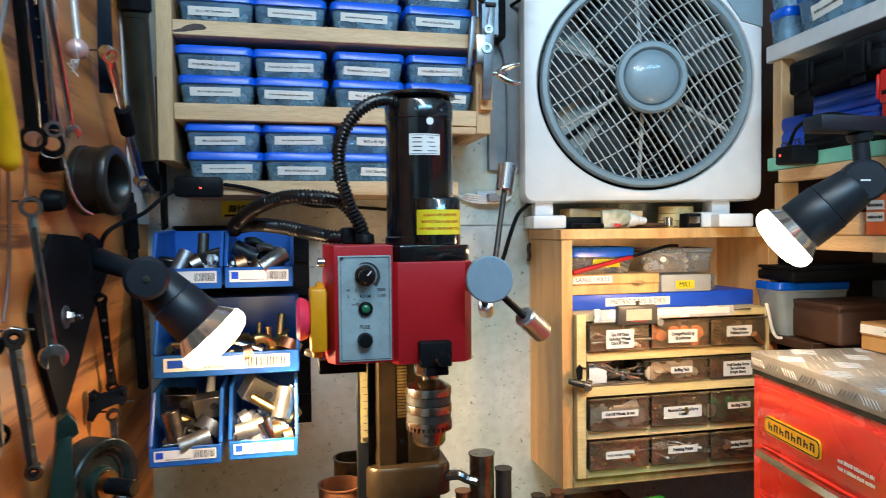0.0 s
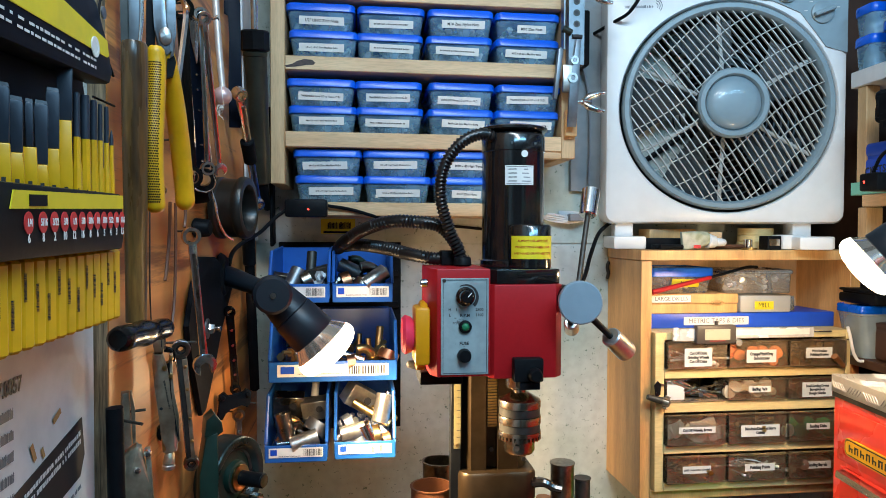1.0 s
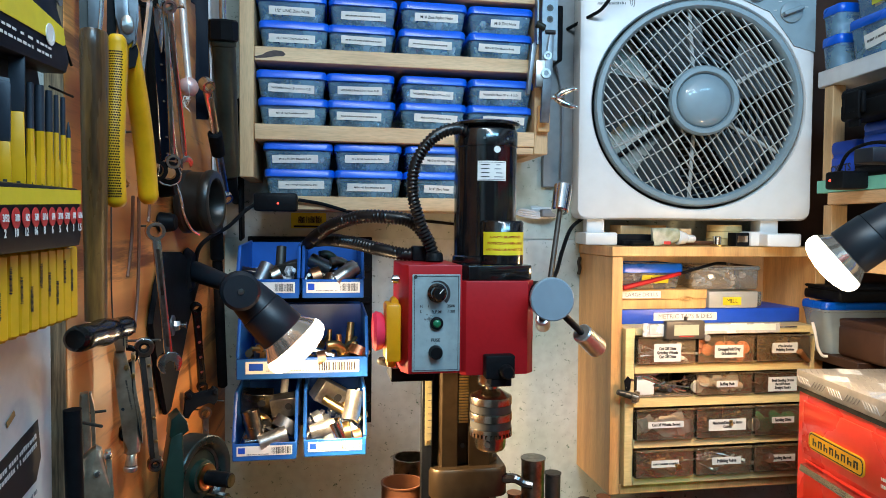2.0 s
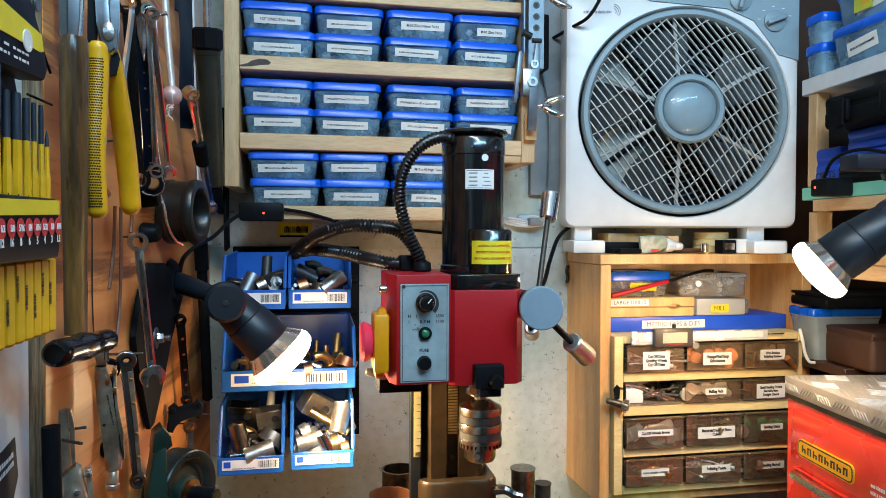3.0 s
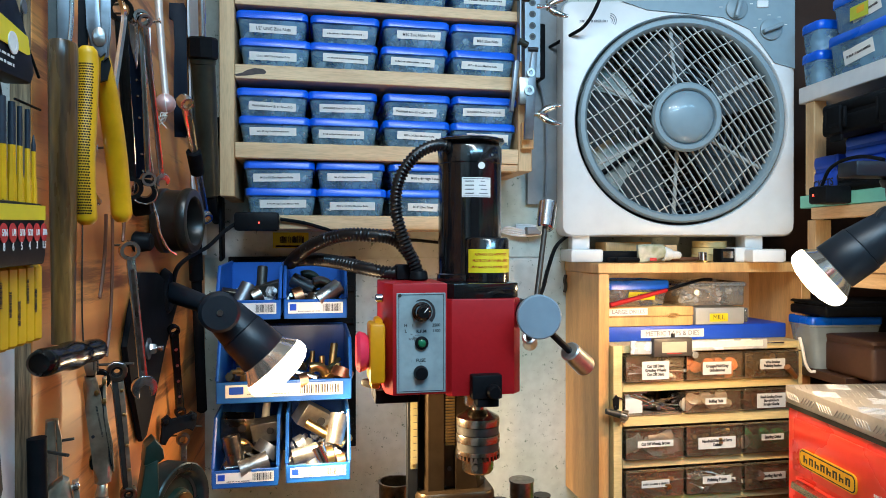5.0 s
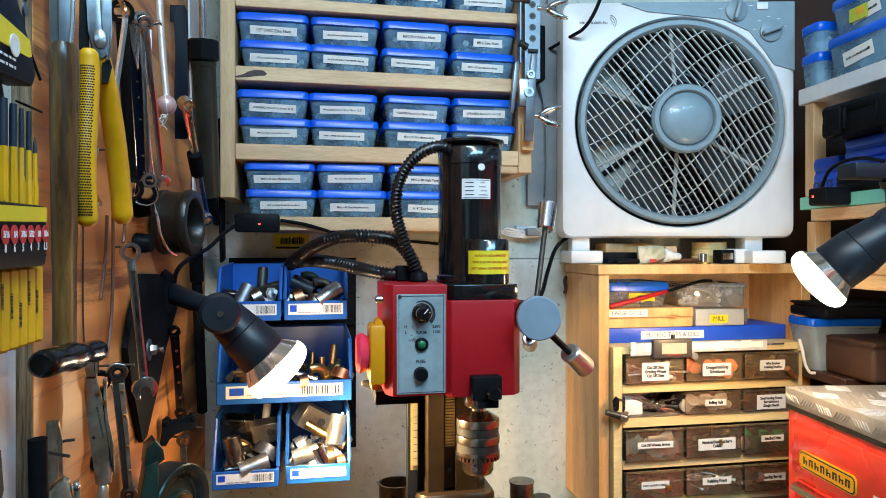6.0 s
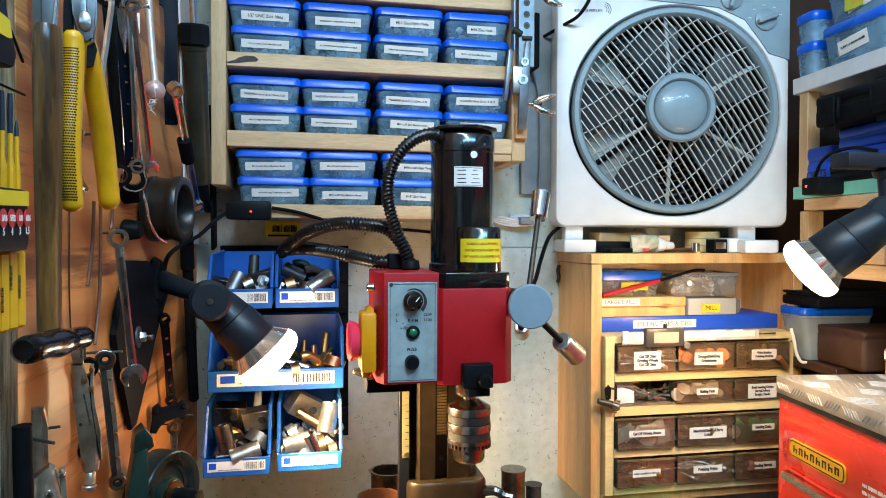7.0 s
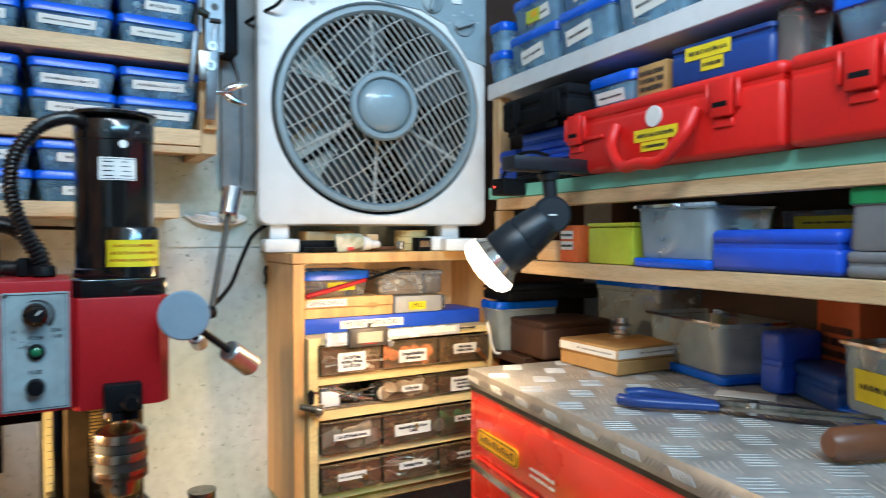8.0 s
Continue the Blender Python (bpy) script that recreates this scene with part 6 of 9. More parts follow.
t = tub("storage_box", "clear plastic tub with yellow labels on a blue lid", 0.14, 0.12, 0.100, body=CLOUDY, fill=10, seed=63, inverted=True, lid_h=0.014, taper=0.92, note=0.0, note_mat=YELLOW_LABEL, note_w=0.62, note_h=0.40, note_z=0.40)
on_chest(t, 0.965, 0.325, -112)
c = local_thing("hand_shears", "long steel shears with blue dipped handles on the chest", "shears")
for sgn in (1, -1):
    part("handle", sweep(B(), smooth_path([(-0.09, 0.018 * sgn, 0.009), (-0.065, 0.029 * sgn, 0.0105), (-0.02, 0.021 * sgn, 0.0105), (0.012, 0.011 * sgn, 0.010), (0.035, 0.006 * sgn, 0.010)], 6), lambda t: 0.0085 - 0.0025 * t, 10), BLUE_GRIP, c, "blue dipped handle")
    part("blade", prism(B(), [(0.03, 0.0), (0.06, 0.012 * sgn), (0.13, 0.013 * sgn), (0.24, 0.002 * sgn), (0.24, 0.0)][::sgn], 0.004, Matrix.Translation((0, 0, 0.009 + 0.0045 * (sgn > 0)))), DULL_STEEL, c)
part("pivot", rod(B(), (0.075, 0, 0.004), (0.075, 0, 0.020), 0.008, seg=14), STEEL, c)
on_chest(c, 0.800, 0.530, -58)
c = local_thing("paper_scrap", "small white folded paper scrap on the chest", "paper")
part("sheet", box(B(), -0.04, 0.04, -0.02, 0.02, 0, 0.0015, 0.0004, 1), PAPER, c)
on_chest(c, 0.935, 0.545, -60)
c = local_thing("wooden_dowel", "turned brown wooden tool handle lying on the chest", "dowel")
part("grip", lathe(B(), [(0, 0), (0.012, 0), (0.017, 0.008), (0.018, 0.05), (0.015, 0.09), (0.019, 0.12), (0.017, 0.13), (0, 0.132)], pose(0, 0, 0.0192, 0, 90, 0), 20), TIN_BROWN, c)
on_chest(c, 0.748, 0.316, -20)


# ---------------------------------------------------------------- tools on the plywood board
def wall_frame(off):
    """Outlines in (y, z) of the side wall, pushed out along x, starting off metres from the plywood."""
    return Matrix(((0, 0, 1, PLY_X + off), (1, 0, 0, 0), (0, 1, 0, 0), (0, 0, 0, 1)))


def W(y, z, off):
    return Vector((PLY_X + off, y, z))


def tool(name, label, category, y, z, group=""):
    return thing(name, label, category, (PLY_X, y, z), group)


def plate_in(root, name, outline, off, thick, mat, label="", bevel=0.0):
    bm = prism(B(), outline, thick, wall_frame(off), bevel)
    bmesh.ops.recalc_face_normals(bm, faces=bm.faces)
    return part(name, bm, mat, root, label)


def nail(root, y, z, out=0.022):
    part("hanging_nail", rod(B(), W(y, z, 0.0005), W(y + 0.001, z + 0.002, min(out, 0.024)), 0.0011, seg=8), DARK_STEEL, root)


def hung(p, q, lean=(0.55, -0.83, 0.0)):
    """Frame of a flat tool that hangs loose from p towards q: x across it, y back up to p, z out of its flat side."""
    p, d = Vector(p), (Vector(q) - Vector(p)).normalized()
    n = Vector(lean) - d * d.dot(Vector(lean))
    n.normalize()
    u = (-d).cross(n)
    m = Matrix((u, -d, n)).transposed().to_4x4()
    return Matrix.Translation(p) @ m


def flat(root, name, outline, thick, mat, m, label="", bevel=0.0, lift=0.0):
    bm = prism(B(), outline, thick, m @ Matrix.Translation((0, 0, lift - thick / 2)), bevel)
    bmesh.ops.recalc_face_normals(bm, faces=bm.faces)
    return part(name, bm, mat, root, label)


def spanner(p, q, mat, label, width=0.009, ring=0.0095, jaw=0.0105, thick=0.005, ends=("ring", "open"), holes=0, end_mat=None, lean=(0.38, -0.92, 0.08)):
    """A spanner hanging on a nail, with its head at p and its lower end at q."""
    m = hung(p, q, lean)
    ln = (Vector(q) - Vector(p)).length
    root = tool("spanner", label, "spanner", p[1], min(p[2], q[2]) - ring)
    w0, w1 = width / 2, width * 0.40
    shank = flat(root, "shank", [(-w0, -ring * 0.8), (-w1, -ln * 0.5), (-w0, -ln + ring * 0.8), (w0, -ln + ring * 0.8), (w1, -ln * 0.5), (w0, -ring * 0.8)], thick * 0.7, mat, m, "", thick * 0.22)
    flat(root, "forged_panel", [(-w1 * 0.45, -ring * 1.9), (-w1 * 0.45, -ln + ring * 1.9), (w1 * 0.45, -ln + ring * 1.9), (w1 * 0.45, -ring * 1.9)], 0.0006, DULL_STEEL if mat is CHROME else mat, m, lift=thick * 0.36)
    for k in range(holes):
        at = -ring * 2 - (ln - ring * 4) * (k + 0.5) / holes
        part("rivet", rod(B(), m @ Vector((0, at, thick * 0.36)), m @ Vector((0, at, thick * 0.55)), 0.0022, seg=10), STEEL, shank)
    for end, at, s in ((ends[0], 0.0, 1), (ends[1], -ln, -1)):
        if end == "ring":
            part("ring_end", lathe(B(), [(ring * 0.62, -thick * 0.6), (ring * 0.94, -thick * 0.6), (ring * 1.04, 0), (ring * 0.94, thick * 0.6), (ring * 0.62, thick * 0.6)], m @ Matrix.Translation((0, at, 0)), 24, True), end_mat or mat, root)
        else:
            out = []
            for k in range(13):
                t = radians(90 * s + 38 + 284 * k / 12)
                out.append((jaw * math.cos(t), jaw * math.sin(t)))
            a = radians(90 * s)
            c_, s_ = math.cos(a), math.sin(a)
            for x, y in ((jaw * 0.80, -jaw * 0.44), (-jaw * 0.10, -jaw * 0.44), (-jaw * 0.34, 0), (-jaw * 0.10, jaw * 0.44), (jaw * 0.80, jaw * 0.44)):
                out.append((x * c_ - y * s_, x * s_ + y * c_))
            flat(root, "open_jaw", [(x, at + y) for x, y in out], thick, end_mat or mat, m, "", thick * 0.12)
    part("hanging_nail", rod(B(), (PLY_X + 0.0005, p[1] + 0.006, p[2] + ring * 0.5), (p[0] + 0.006, p[1], p[2] + ring * 0.5), 0.0011, seg=8), DARK_STEEL, root)
    return root


# ball hammer hanging head down
ham = tool("hammer", "old ball hammer with worn wooden handle, hanging head down", "hammer", 0.42, 1.43)
hz = [(0.0138, 0.0), (0.0142, 0.05), (0.0158, 0.10), (0.0168, 0.15), (0.0174, 0.200), (0.0172, 0.211), (0.0160, 0.2128), (0, 0.213)]
part("handle", lathe(B(), [(0, 0)] + hz, Matrix.Translation((-0.2585, 0.434, 1.446)) @ Matrix.Diagonal((0.54, 0.72, 1, 1)), 18), HANDLE_WOOD, ham, "worn brown wooden handle")
head_m = Matrix.Translation((-0.250, 0.366, 1.4425)) @ frame_to((0.0, 1, -0.07))
part("head", lathe(B(), [(0, 0), (0.0060, 0.0006), (0.0083, 0.003), (0.0092, 0.009), (0.0091, 0.018), (0.0088, 0.028), (0.0086, 0.035), (0.0090, 0.043), (0.0100, 0.050), (0.0102, 0.060), (0.0094, 0.070),
                         (0.0082, 0.076), (0.0080, 0.082), (0.0084, 0.090), (0.0088, 0.099), (0.0086, 0.111), (0.0076, 0.116), (0, 0.1165)], head_m, 28), FORGED, ham, "black forged hammer head")

# big yellow-handled pliers
pl = tool("pliers", "large pliers with yellow dipped handles hanging on the board", "pliers", 0.50, 1.53)
GRIP_A = [(-0.2500, 0.459, 1.664), (-0.2500, 0.460, 1.648), (-0.2503, 0.456, 1.615), (-0.2505, 0.451, 1.580), (-0.2500, 0.453, 1.550), (-0.2495, 0.456, 1.531)]
GRIP_B = [(-0.2515, 0.490, 1.672), (-0.2505, 0.500, 1.655), (-0.2500, 0.515, 1.630), (-0.2500, 0.532, 1.598), (-0.2500, 0.545, 1.565), (-0.2500, 0.553, 1.537)]


def grip_radius(t, fat=0.0):
    swell = 0.0066 + 0.0010 * math.sin(math.pi * min(1.0, t * 1.15)) + 0.0010 * t + fat * t
    return swell * (1 - max(0.0, (t - 0.95) / 0.05) ** 2 * 0.45) * (1 - max(0.0, (0.06 - t) / 0.06) ** 2 * 0.35)


part("handle", sweep(B(), smooth_path(GRIP_A, 8), grip_radius, 18), YELLOW_GRIP, pl, "yellow plastic grip with textured patch")
part("handle", sweep(B(), smooth_path(GRIP_B, 8), lambda t: grip_radius(t, 0.0014), 18), YELLOW_GRIP, pl, "smooth yellow plastic grip")
bm = B()
line = resample(smooth_path(GRIP_A, 24)[22:-9], 0.0020)
for i, c in enumerate(line):
    share = 0.13 + 0.80 * i / len(line)
    for j in range(9):
        a = radians(-74 + j * 12.0 + (5.2 if i % 2 else 0))
        d = Vector((0.28 * math.cos(a) + 0.96 * math.sin(a), -0.96 * math.cos(a) + 0.28 * math.sin(a), 0))
        r = grip_radius(share)
        rod(bm, c + d * (r - 0.001), c + d * (r + 0.0003), 0.00072, seg=6)
part("grip_dots", bm, BLACK, pl)["kind"] = "stuff"
pm = hung((-0.2500, 0.487, 1.677), (-0.2500, 0.487, 1.60), (0.28, -0.96, 0))
flat(pl, "jaw", [(-0.0090, 0.062), (-0.0007, 0.062), (-0.0007, 0.012), (0.0030, 0.002), (0.0050, -0.010), (0.0010, -0.014), (-0.0060, -0.006), (-0.0085, 0.008), (-0.0095, 0.030)], 0.009, JAW_STEEL, pm, "", 0.0018, lift=-0.002)
flat(pl, "jaw", [(0.0005, 0.062), (0.0075, 0.062), (0.0082, 0.030), (0.0085, 0.006), (0.0068, -0.012), (0.0030, -0.016), (0.0052, -0.010), (0.0034, 0.004), (0.0005, 0.013)], 0.009, JAW_STEEL, pm, "", 0.0012, lift=-0.0015)
part("pivot", lathe(B(), [(0, 0.0050), (0.0048, 0.0048), (0.0060, 0.0038), (0.0062, 0.0)], pm @ Matrix.Translation((0.0002, 0.002, 0)) @ Matrix.Diagonal((0.85, 1.25, 1, 1)), 24), WORN_STEEL, pl, "worn oval pivot rivet")
flat(pl, "dark_shank", [(-0.0145, 0.036), (-0.0090, 0.040), (-0.0075, 0.0), (-0.0085, -0.010), (-0.0150, -0.008)], 0.006, BLACK, pm, lift=-0.006)
flat(pl, "dark_shank", [(0.0015, -0.0145), (0.0070, -0.0125), (0.0085, -0.018), (0.0060, -0.030), (0.0010, -0.032)], 0.006, BLACK, pm, lift=-0.004)
nail(pl, 0.552, 1.60, 0.020)
# flat dark blade with a bright bow in front of it
bow = tool("steel_bow", "bent chromed steel bow hanging behind pliers", "bow", 0.46, 1.60)
bw = hung((-0.262, 0.448, 1.70), (-0.262, 0.448, 1.60), (0.28, -0.96, 0))
part("bow_bar", sweep(B(), smooth_path([bw @ Vector(p) for p in ((-0.001, 0.040, 0.002), (0.0035, 0.014, 0.002), (0.0045, -0.004, 0.002), (0.0043, -0.022, 0.002), (0.0022, -0.044, 0.002), (-0.001, -0.060, 0.001))], 8), 0.0016, 10), CHROME, bow)
flat(bow, "blade", [(-0.0055, 0.060), (0.0000, 0.060), (0.0030, 0.014), (0.0035, -0.020), (0.0010, -0.046), (-0.0045, -0.046)], 0.002, GALV, bw, "", 0.0003)
flat(bow, "backing", [(-0.0115, 0.060), (-0.0050, 0.060), (-0.0045, -0.040), (-0.0105, -0.040)], 0.003, DARK_STEEL, bw, lift=-0.004)
hook = tool("steel_hook", "chromed hexagonal bar key with a bent end", "hook", 0.57, 1.62)
part("bar", sweep(B(), smooth_path([(-0.263, 0.530, 1.7500), (-0.2605, 0.562, 1.7490), (-0.2590, 0.586, 1.7420), (-0.2585, 0.593, 1.7290), (-0.2590, 0.582, 1.697), (-0.2600, 0.566, 1.655), (-0.2615, 0.556, 1.625)], 8), 0.0030, 6, 0.0), CHROME, hook)
carab = tool("steel_ring", "small chrome shackle hanging between handles", "ring", 0.53, 1.55)
part("bow", sweep(B(), smooth_path([(-0.266, 0.528, 1.60), (-0.266, 0.518, 1.585), (-0.266, 0.517, 1.568), (-0.266, 0.526, 1.557), (-0.266, 0.538, 1.553)], 6), 0.0036, 8), CHROME, carab)

# long ratchet ring spanner: dark strap between two bright edges, chrome neck and ring
rat = tool("ratchet_spanner", "long dark ratchet spanner with chrome edges and rivets", "spanner", 0.66, 1.56)
rm = hung((-0.262, 0.640, 1.742), (-0.262, 0.688, 1.575), (0.30, -0.95, 0.0))
RL = 0.174
flat(rat, "strap", [(-0.0070, -0.004), (-0.0075, -RL + 0.014), (0.0075, -RL + 0.014), (0.0070, -0.004)], 0.0060, NAVY_BLACK, rm, "", 0.0010)
for s in (-1, 1):
    part("bright_edge", sweep(B(), smooth_path([rm @ Vector(p) for p in ((s * 0.0066, -0.006, 0.0028), (s * 0.0074, -0.060, 0.0028), (s * 0.0076, -0.130, 0.0028), (s * 0.0100, -RL + 0.008, 0.0028), (s * 0.0118, -RL - 0.002, 0.0028), (s * 0.0085, -RL - 0.0105, 0.0028), (0.0, -RL - 0.0140, 0.0028))], 7), 0.0011, 8), CHROME, rat, "polished edge")
part("ring_end", lathe(B(), [(0.0070, -0.004), (0.0128, -0.004), (0.0134, 0.0), (0.0128, 0.0036), (0.0070, 0.0036)], rm @ Matrix.Translation((0, -RL, 0)), 28, True), BLACK_GLOSS, rat)
flat(rat, "neck", [(-0.0056, 0.006), (0.0046, 0.008), (0.0052, -0.010), (0.0016, -0.044), (-0.0008, -0.048), (-0.0044, -0.020)], 0.0050, CHROME, rm, "polished tapered neck", 0.0014, lift=0.003)
for at in (-0.058, -0.074, -0.096, -0.134, -0.152):
    part("rivet", lathe(B(), [(0, 0.0045), (0.0012, 0.0042), (0.0018, 0.0032), (0.0018, 0.0028)], rm @ Matrix.Translation((-0.0005, at, 0)), 12), STEEL, rat)
part("hanging_nail", rod(B(), (PLY_X + 0.0005, 0.660, 1.7400), (-0.2400, 0.655, 1.7480), 0.0016, seg=10), STEEL, rat)
part("nail_head", rod(B(), (-0.2402, 0.655, 1.7478), (-0.2390, 0.655, 1.7482), 0.0030, seg=12), STEEL, rat)
spanner((-0.247, 0.622, 1.737), (-0.247, 0.700, 1.588), CHROME, "slim chrome combination spanner hanging on a nail", 0.0062, 0.0070, 0.0080, thick=0.0065)
spanner((-0.252, 0.628, 1.742), (-0.252, 0.660, 1.585), CHROME, "chrome ring spanner hanging in front of a ratchet spanner", 0.0058, 0.0078, thick=0.0070, ends=("ring", "ring"))
spanner((-0.268, 0.618, 1.745), (-0.268, 0.655, 1.575), FORGED, "dark steel spanner hanging behind others", 0.012, 0.012, thick=0.006, ends=("ring", "ring"))
pin = tool("ball_lever", "pale steel lever with round pink ball knob", "lever", 0.755, 1.68)
part("lever_bar", sweep(B(), smooth_path([(-0.262, 0.752, 1.82), (-0.2585, 0.747, 1.77), (-0.2540, 0.742, 1.72), (-0.2505, 0.738, 1.688)], 6), lambda t: 0.0046 - 0.0008 * t, 14), PALE_STEEL, pin)
part("ball_knob", lathe(B(), [(0.0112 * math.sin(math.pi * k / 14), -0.0112 * math.cos(math.pi * k / 14)) for k in range(15)], Matrix.Translation((-0.2500, 0.735, 1.679)), 28), PINK_STEEL, pin, "shiny pale pink ball")
part("seam_line", lathe(B(), [(0.01125, -0.0005), (0.01145, 0.0), (0.01125, 0.0005)], Matrix.Translation((-0.2500, 0.735, 1.679)) @ frame_to((0.9, 0.15, 0.1)), 32), PAPER, pin)
rnd = random.Random(12)
for k in range(7):
    pts = [Vector((-0.2500, 0.729, 1.6665))]
    for j in range(5):
        pts.append(pts[-1] + Vector((rnd.uniform(-0.0035, 0.0045), rnd.uniform(-0.004, 0.004), rnd.uniform(-0.0052, 0.0012))))
    part("string", sweep(B(), smooth_path(pts, 5), 0.00055, 5), WHITE_WOOL, pin, "frayed white string")
tag = tool("paper_tag", "small white paper tag hanging behind tools", "tag", 0.72, 1.73)
flat(tag, "sheet", [(-0.004, 0.0), (0.004, 0.0), (0.0042, -0.022), (-0.0038, -0.024)], 0.0006, PAPER, hung((-0.270, 0.735, 1.765), (-0.270, 0.735, 1.70), (0.3, -0.95, 0)))
oval = tool("leather_loop", "small brown leather loop hanging behind tools", "loop", 0.70, 1.69)
flat(oval, "loop", [(0.0045 * math.cos(2 * math.pi * k / 16), 0.017 * math.sin(2 * math.pi * k / 16)) for k in range(16)], 0.002, TIN_BROWN, hung((-0.268, 0.720, 1.712), (-0.268, 0.720, 1.60), (0.3, -0.95, 0)), "", 0.0004)
band = tool("saw_frame", "dark blue steel saw frame hanging on the board", "saw", 0.90, 1.67)
nb = hung((-0.266, 0.905, 1.845), (-0.266, 0.908, 1.67), (0.25, -0.96, 0))
flat(band, "frame", [(-0.0130, 0.006), (0.0060, 0.008), (0.0095, 0.000), (0.0095, -0.060), (0.0105, -0.120), (0.0085, -0.178), (-0.0070, -0.178), (-0.0078, -0.120), (-0.0062, -0.050), (-0.0065, -0.018), (-0.0130, -0.016)], 0.004, NAVY_BLACK, nb, "", 0.0010)
spanner((-0.252, 0.868, 1.708), (-0.250, 1.030, 1.562), CHROME, "chrome ring spanner with hollow ring ends, wrapped in black tape", 0.0120, 0.0100, thick=0.011, ends=("ring", "ring"))
grip = tool("tape_wrap", "black rubber wrap round a chrome spanner shank", "wrap", 0.94, 1.62)
part("wrap", rod(B(), (-0.2515, 0.930, 1.6520), (-0.2510, 0.962, 1.6230), 0.0105, 0.0100, 14, 0.002), BLACK_MATT, grip)
# pump tube
gun = tool("pump_tube", "dark green metal pump tube with black collar", "pump", 1.06, 1.58)
part("barrel", rod(B(), (-0.255, 1.040, 1.815), (-0.255, 1.105, 1.600), 0.0185, 0.0175, 28, 0.003), TUBE_GREEN, gun)
part("collar", rod(B(), (-0.255, 1.034, 1.845), (-0.255, 1.041, 1.812), 0.0235, 0.0235, 8, 0.003), BLACK, gun)
part("collar_ring", rod(B(), (-0.255, 1.041, 1.8118), (-0.255, 1.043, 1.804), 0.0198, 0.0194, 24, 0.001), TUBE_GREEN, gun)
part("plunger", rod(B(), (-0.255, 1.02, 1.94), (-0.255, 1.034, 1.846), 0.006, 0.006, 12), CHROME, gun)
part("tip", sweep(B(), smooth_path([(-0.255, 1.105, 1.602), (-0.252, 1.13, 1.575), (-0.25, 1.155, 1.56)], 5), lambda t: 0.012 - 0.005 * t, 10), BLACK, gun)
part("handle_blade", box(B(), -0.003, 0.003, -0.02, 0.02, -0.19, 0.06, 0.002, 1, Matrix.Translation((-0.242, 1.150, 1.68)) @ pose(0, 0, 0, 6)), BLACK_MATT, gun)
white_sq = tool("steel_square", "pale painted steel square hanging by the corner", "square", 1.15, 1.53)
plate_in(white_sq, "blade", [(1.02, 2.0), (1.20, 2.0), (1.215, 1.50), (1.09, 1.50)], 0.002, 0.003, WHITE_PAINT)
drum = tool("pulley", "dark iron flanged pulley hanging on the board", "pulley", 0.80, 1.50)
dm = Matrix.Translation((-0.2485, 0.806, 1.547)) @ frame_to((0.985, -0.16, 0)) @ Matrix.Diagonal((1.12, 1.12, 1.0, 1))
part("rim", lathe(B(), [(0.026, -0.021), (0.034, -0.022), (0.0362, -0.020), (0.0362, -0.014), (0.0345, -0.012), (0.0340, 0.006), (0.0345, 0.008), (0.0362, 0.010), (0.0366, 0.015), (0.0350, 0.0195), (0.0325, 0.0205), (0.0275, 0.0200), (0.0255, 0.0170), (0.0245, -0.010)], dm, 48, True), PULLEY_IRON, drum)
part("web", lathe(B(), [(0, -0.010), (0.0244, -0.010), (0.0244, -0.014), (0, -0.014)], dm, 24), PULLEY_IRON, drum)
part("arbor", rod(B(), W(0.800, 1.545, 0.0008), (-0.262, 0.803, 1.546), 0.008, seg=12), DARK_STEEL, drum)
part("wire", sweep(B(), smooth_path([(-0.258, 0.700, 1.568), (-0.250, 0.690, 1.548), (-0.247, 0.693, 1.528), (-0.242, 0.708, 1.512), (-0.236, 0.720, 1.506)], 8), 0.0014, 8), CHROME, drum, "bent bright wire")
knobs = tool("wing_knob", "black plastic knob pair hanging on the board", "knob", 0.705, 1.52)
for z in (1.560, 1.520):
    part("knob", rod(B(), W(0.715, z, 0.0008), W(0.713, z, 0.020), 0.012, 0.010, 16, 0.002), BLACK, knobs)

# lower row
spanner((-0.262, 0.626, 1.511), (-0.254, 0.650, 1.371), CHROME, "long chrome combination spanner hanging on a nail", 0.0088, 0.0098, 0.0125, thick=0.0075)
wires = tool("bent_wire", "bent rusty wire hooks hanging on a nail", "wire", 0.61, 1.42)
for pts in (((0.592, 1.545), (0.588, 1.51), (0.578, 1.48), (0.572, 1.468)), ((0.612, 1.545), (0.612, 1.50), (0.606, 1.45), (0.592, 1.412)), ((0.655, 1.56), (0.652, 1.53), (0.648, 1.52))):
    part("wire", sweep(B(), smooth_path([W(y, z, 0.006) for y, z in pts], 6), 0.0016, 6), TIN_BROWN, wires)
thin = tool("thin_wire", "thin dark wire hanging on the plywood", "wire", 0.56, 1.42)
part("wire", sweep(B(), smooth_path([W(0.540, 1.60, 0.0012), W(0.541, 1.53, 0.0012), W(0.540, 1.46, 0.0012), W(0.546, 1.415, 0.0012)], 5), 0.0007, 5), DARK_STEEL, thin)
loop = tool("wire_loop", "thin black wire loop beside the handle", "wire", 0.40, 1.62)
part("wire", sweep(B(), smooth_path([W(0.432, 1.74, 0.004), W(0.428, 1.705, 0.004), W(0.412, 1.680, 0.004), W(0.406, 1.658, 0.006), W(0.416, 1.642, 0.008), W(0.428, 1.632, 0.008)], 6), 0.0010, 6), BLACK, loop)
part("wire", sweep(B(), [W(0.404, 1.612, 0.002), W(0.436, 1.611, 0.006)], 0.0009, 6), BLACK, loop)
blade = tool("shear_blade", "large black steel shear blade bolted to the board", "blade", 0.74, 1.31)
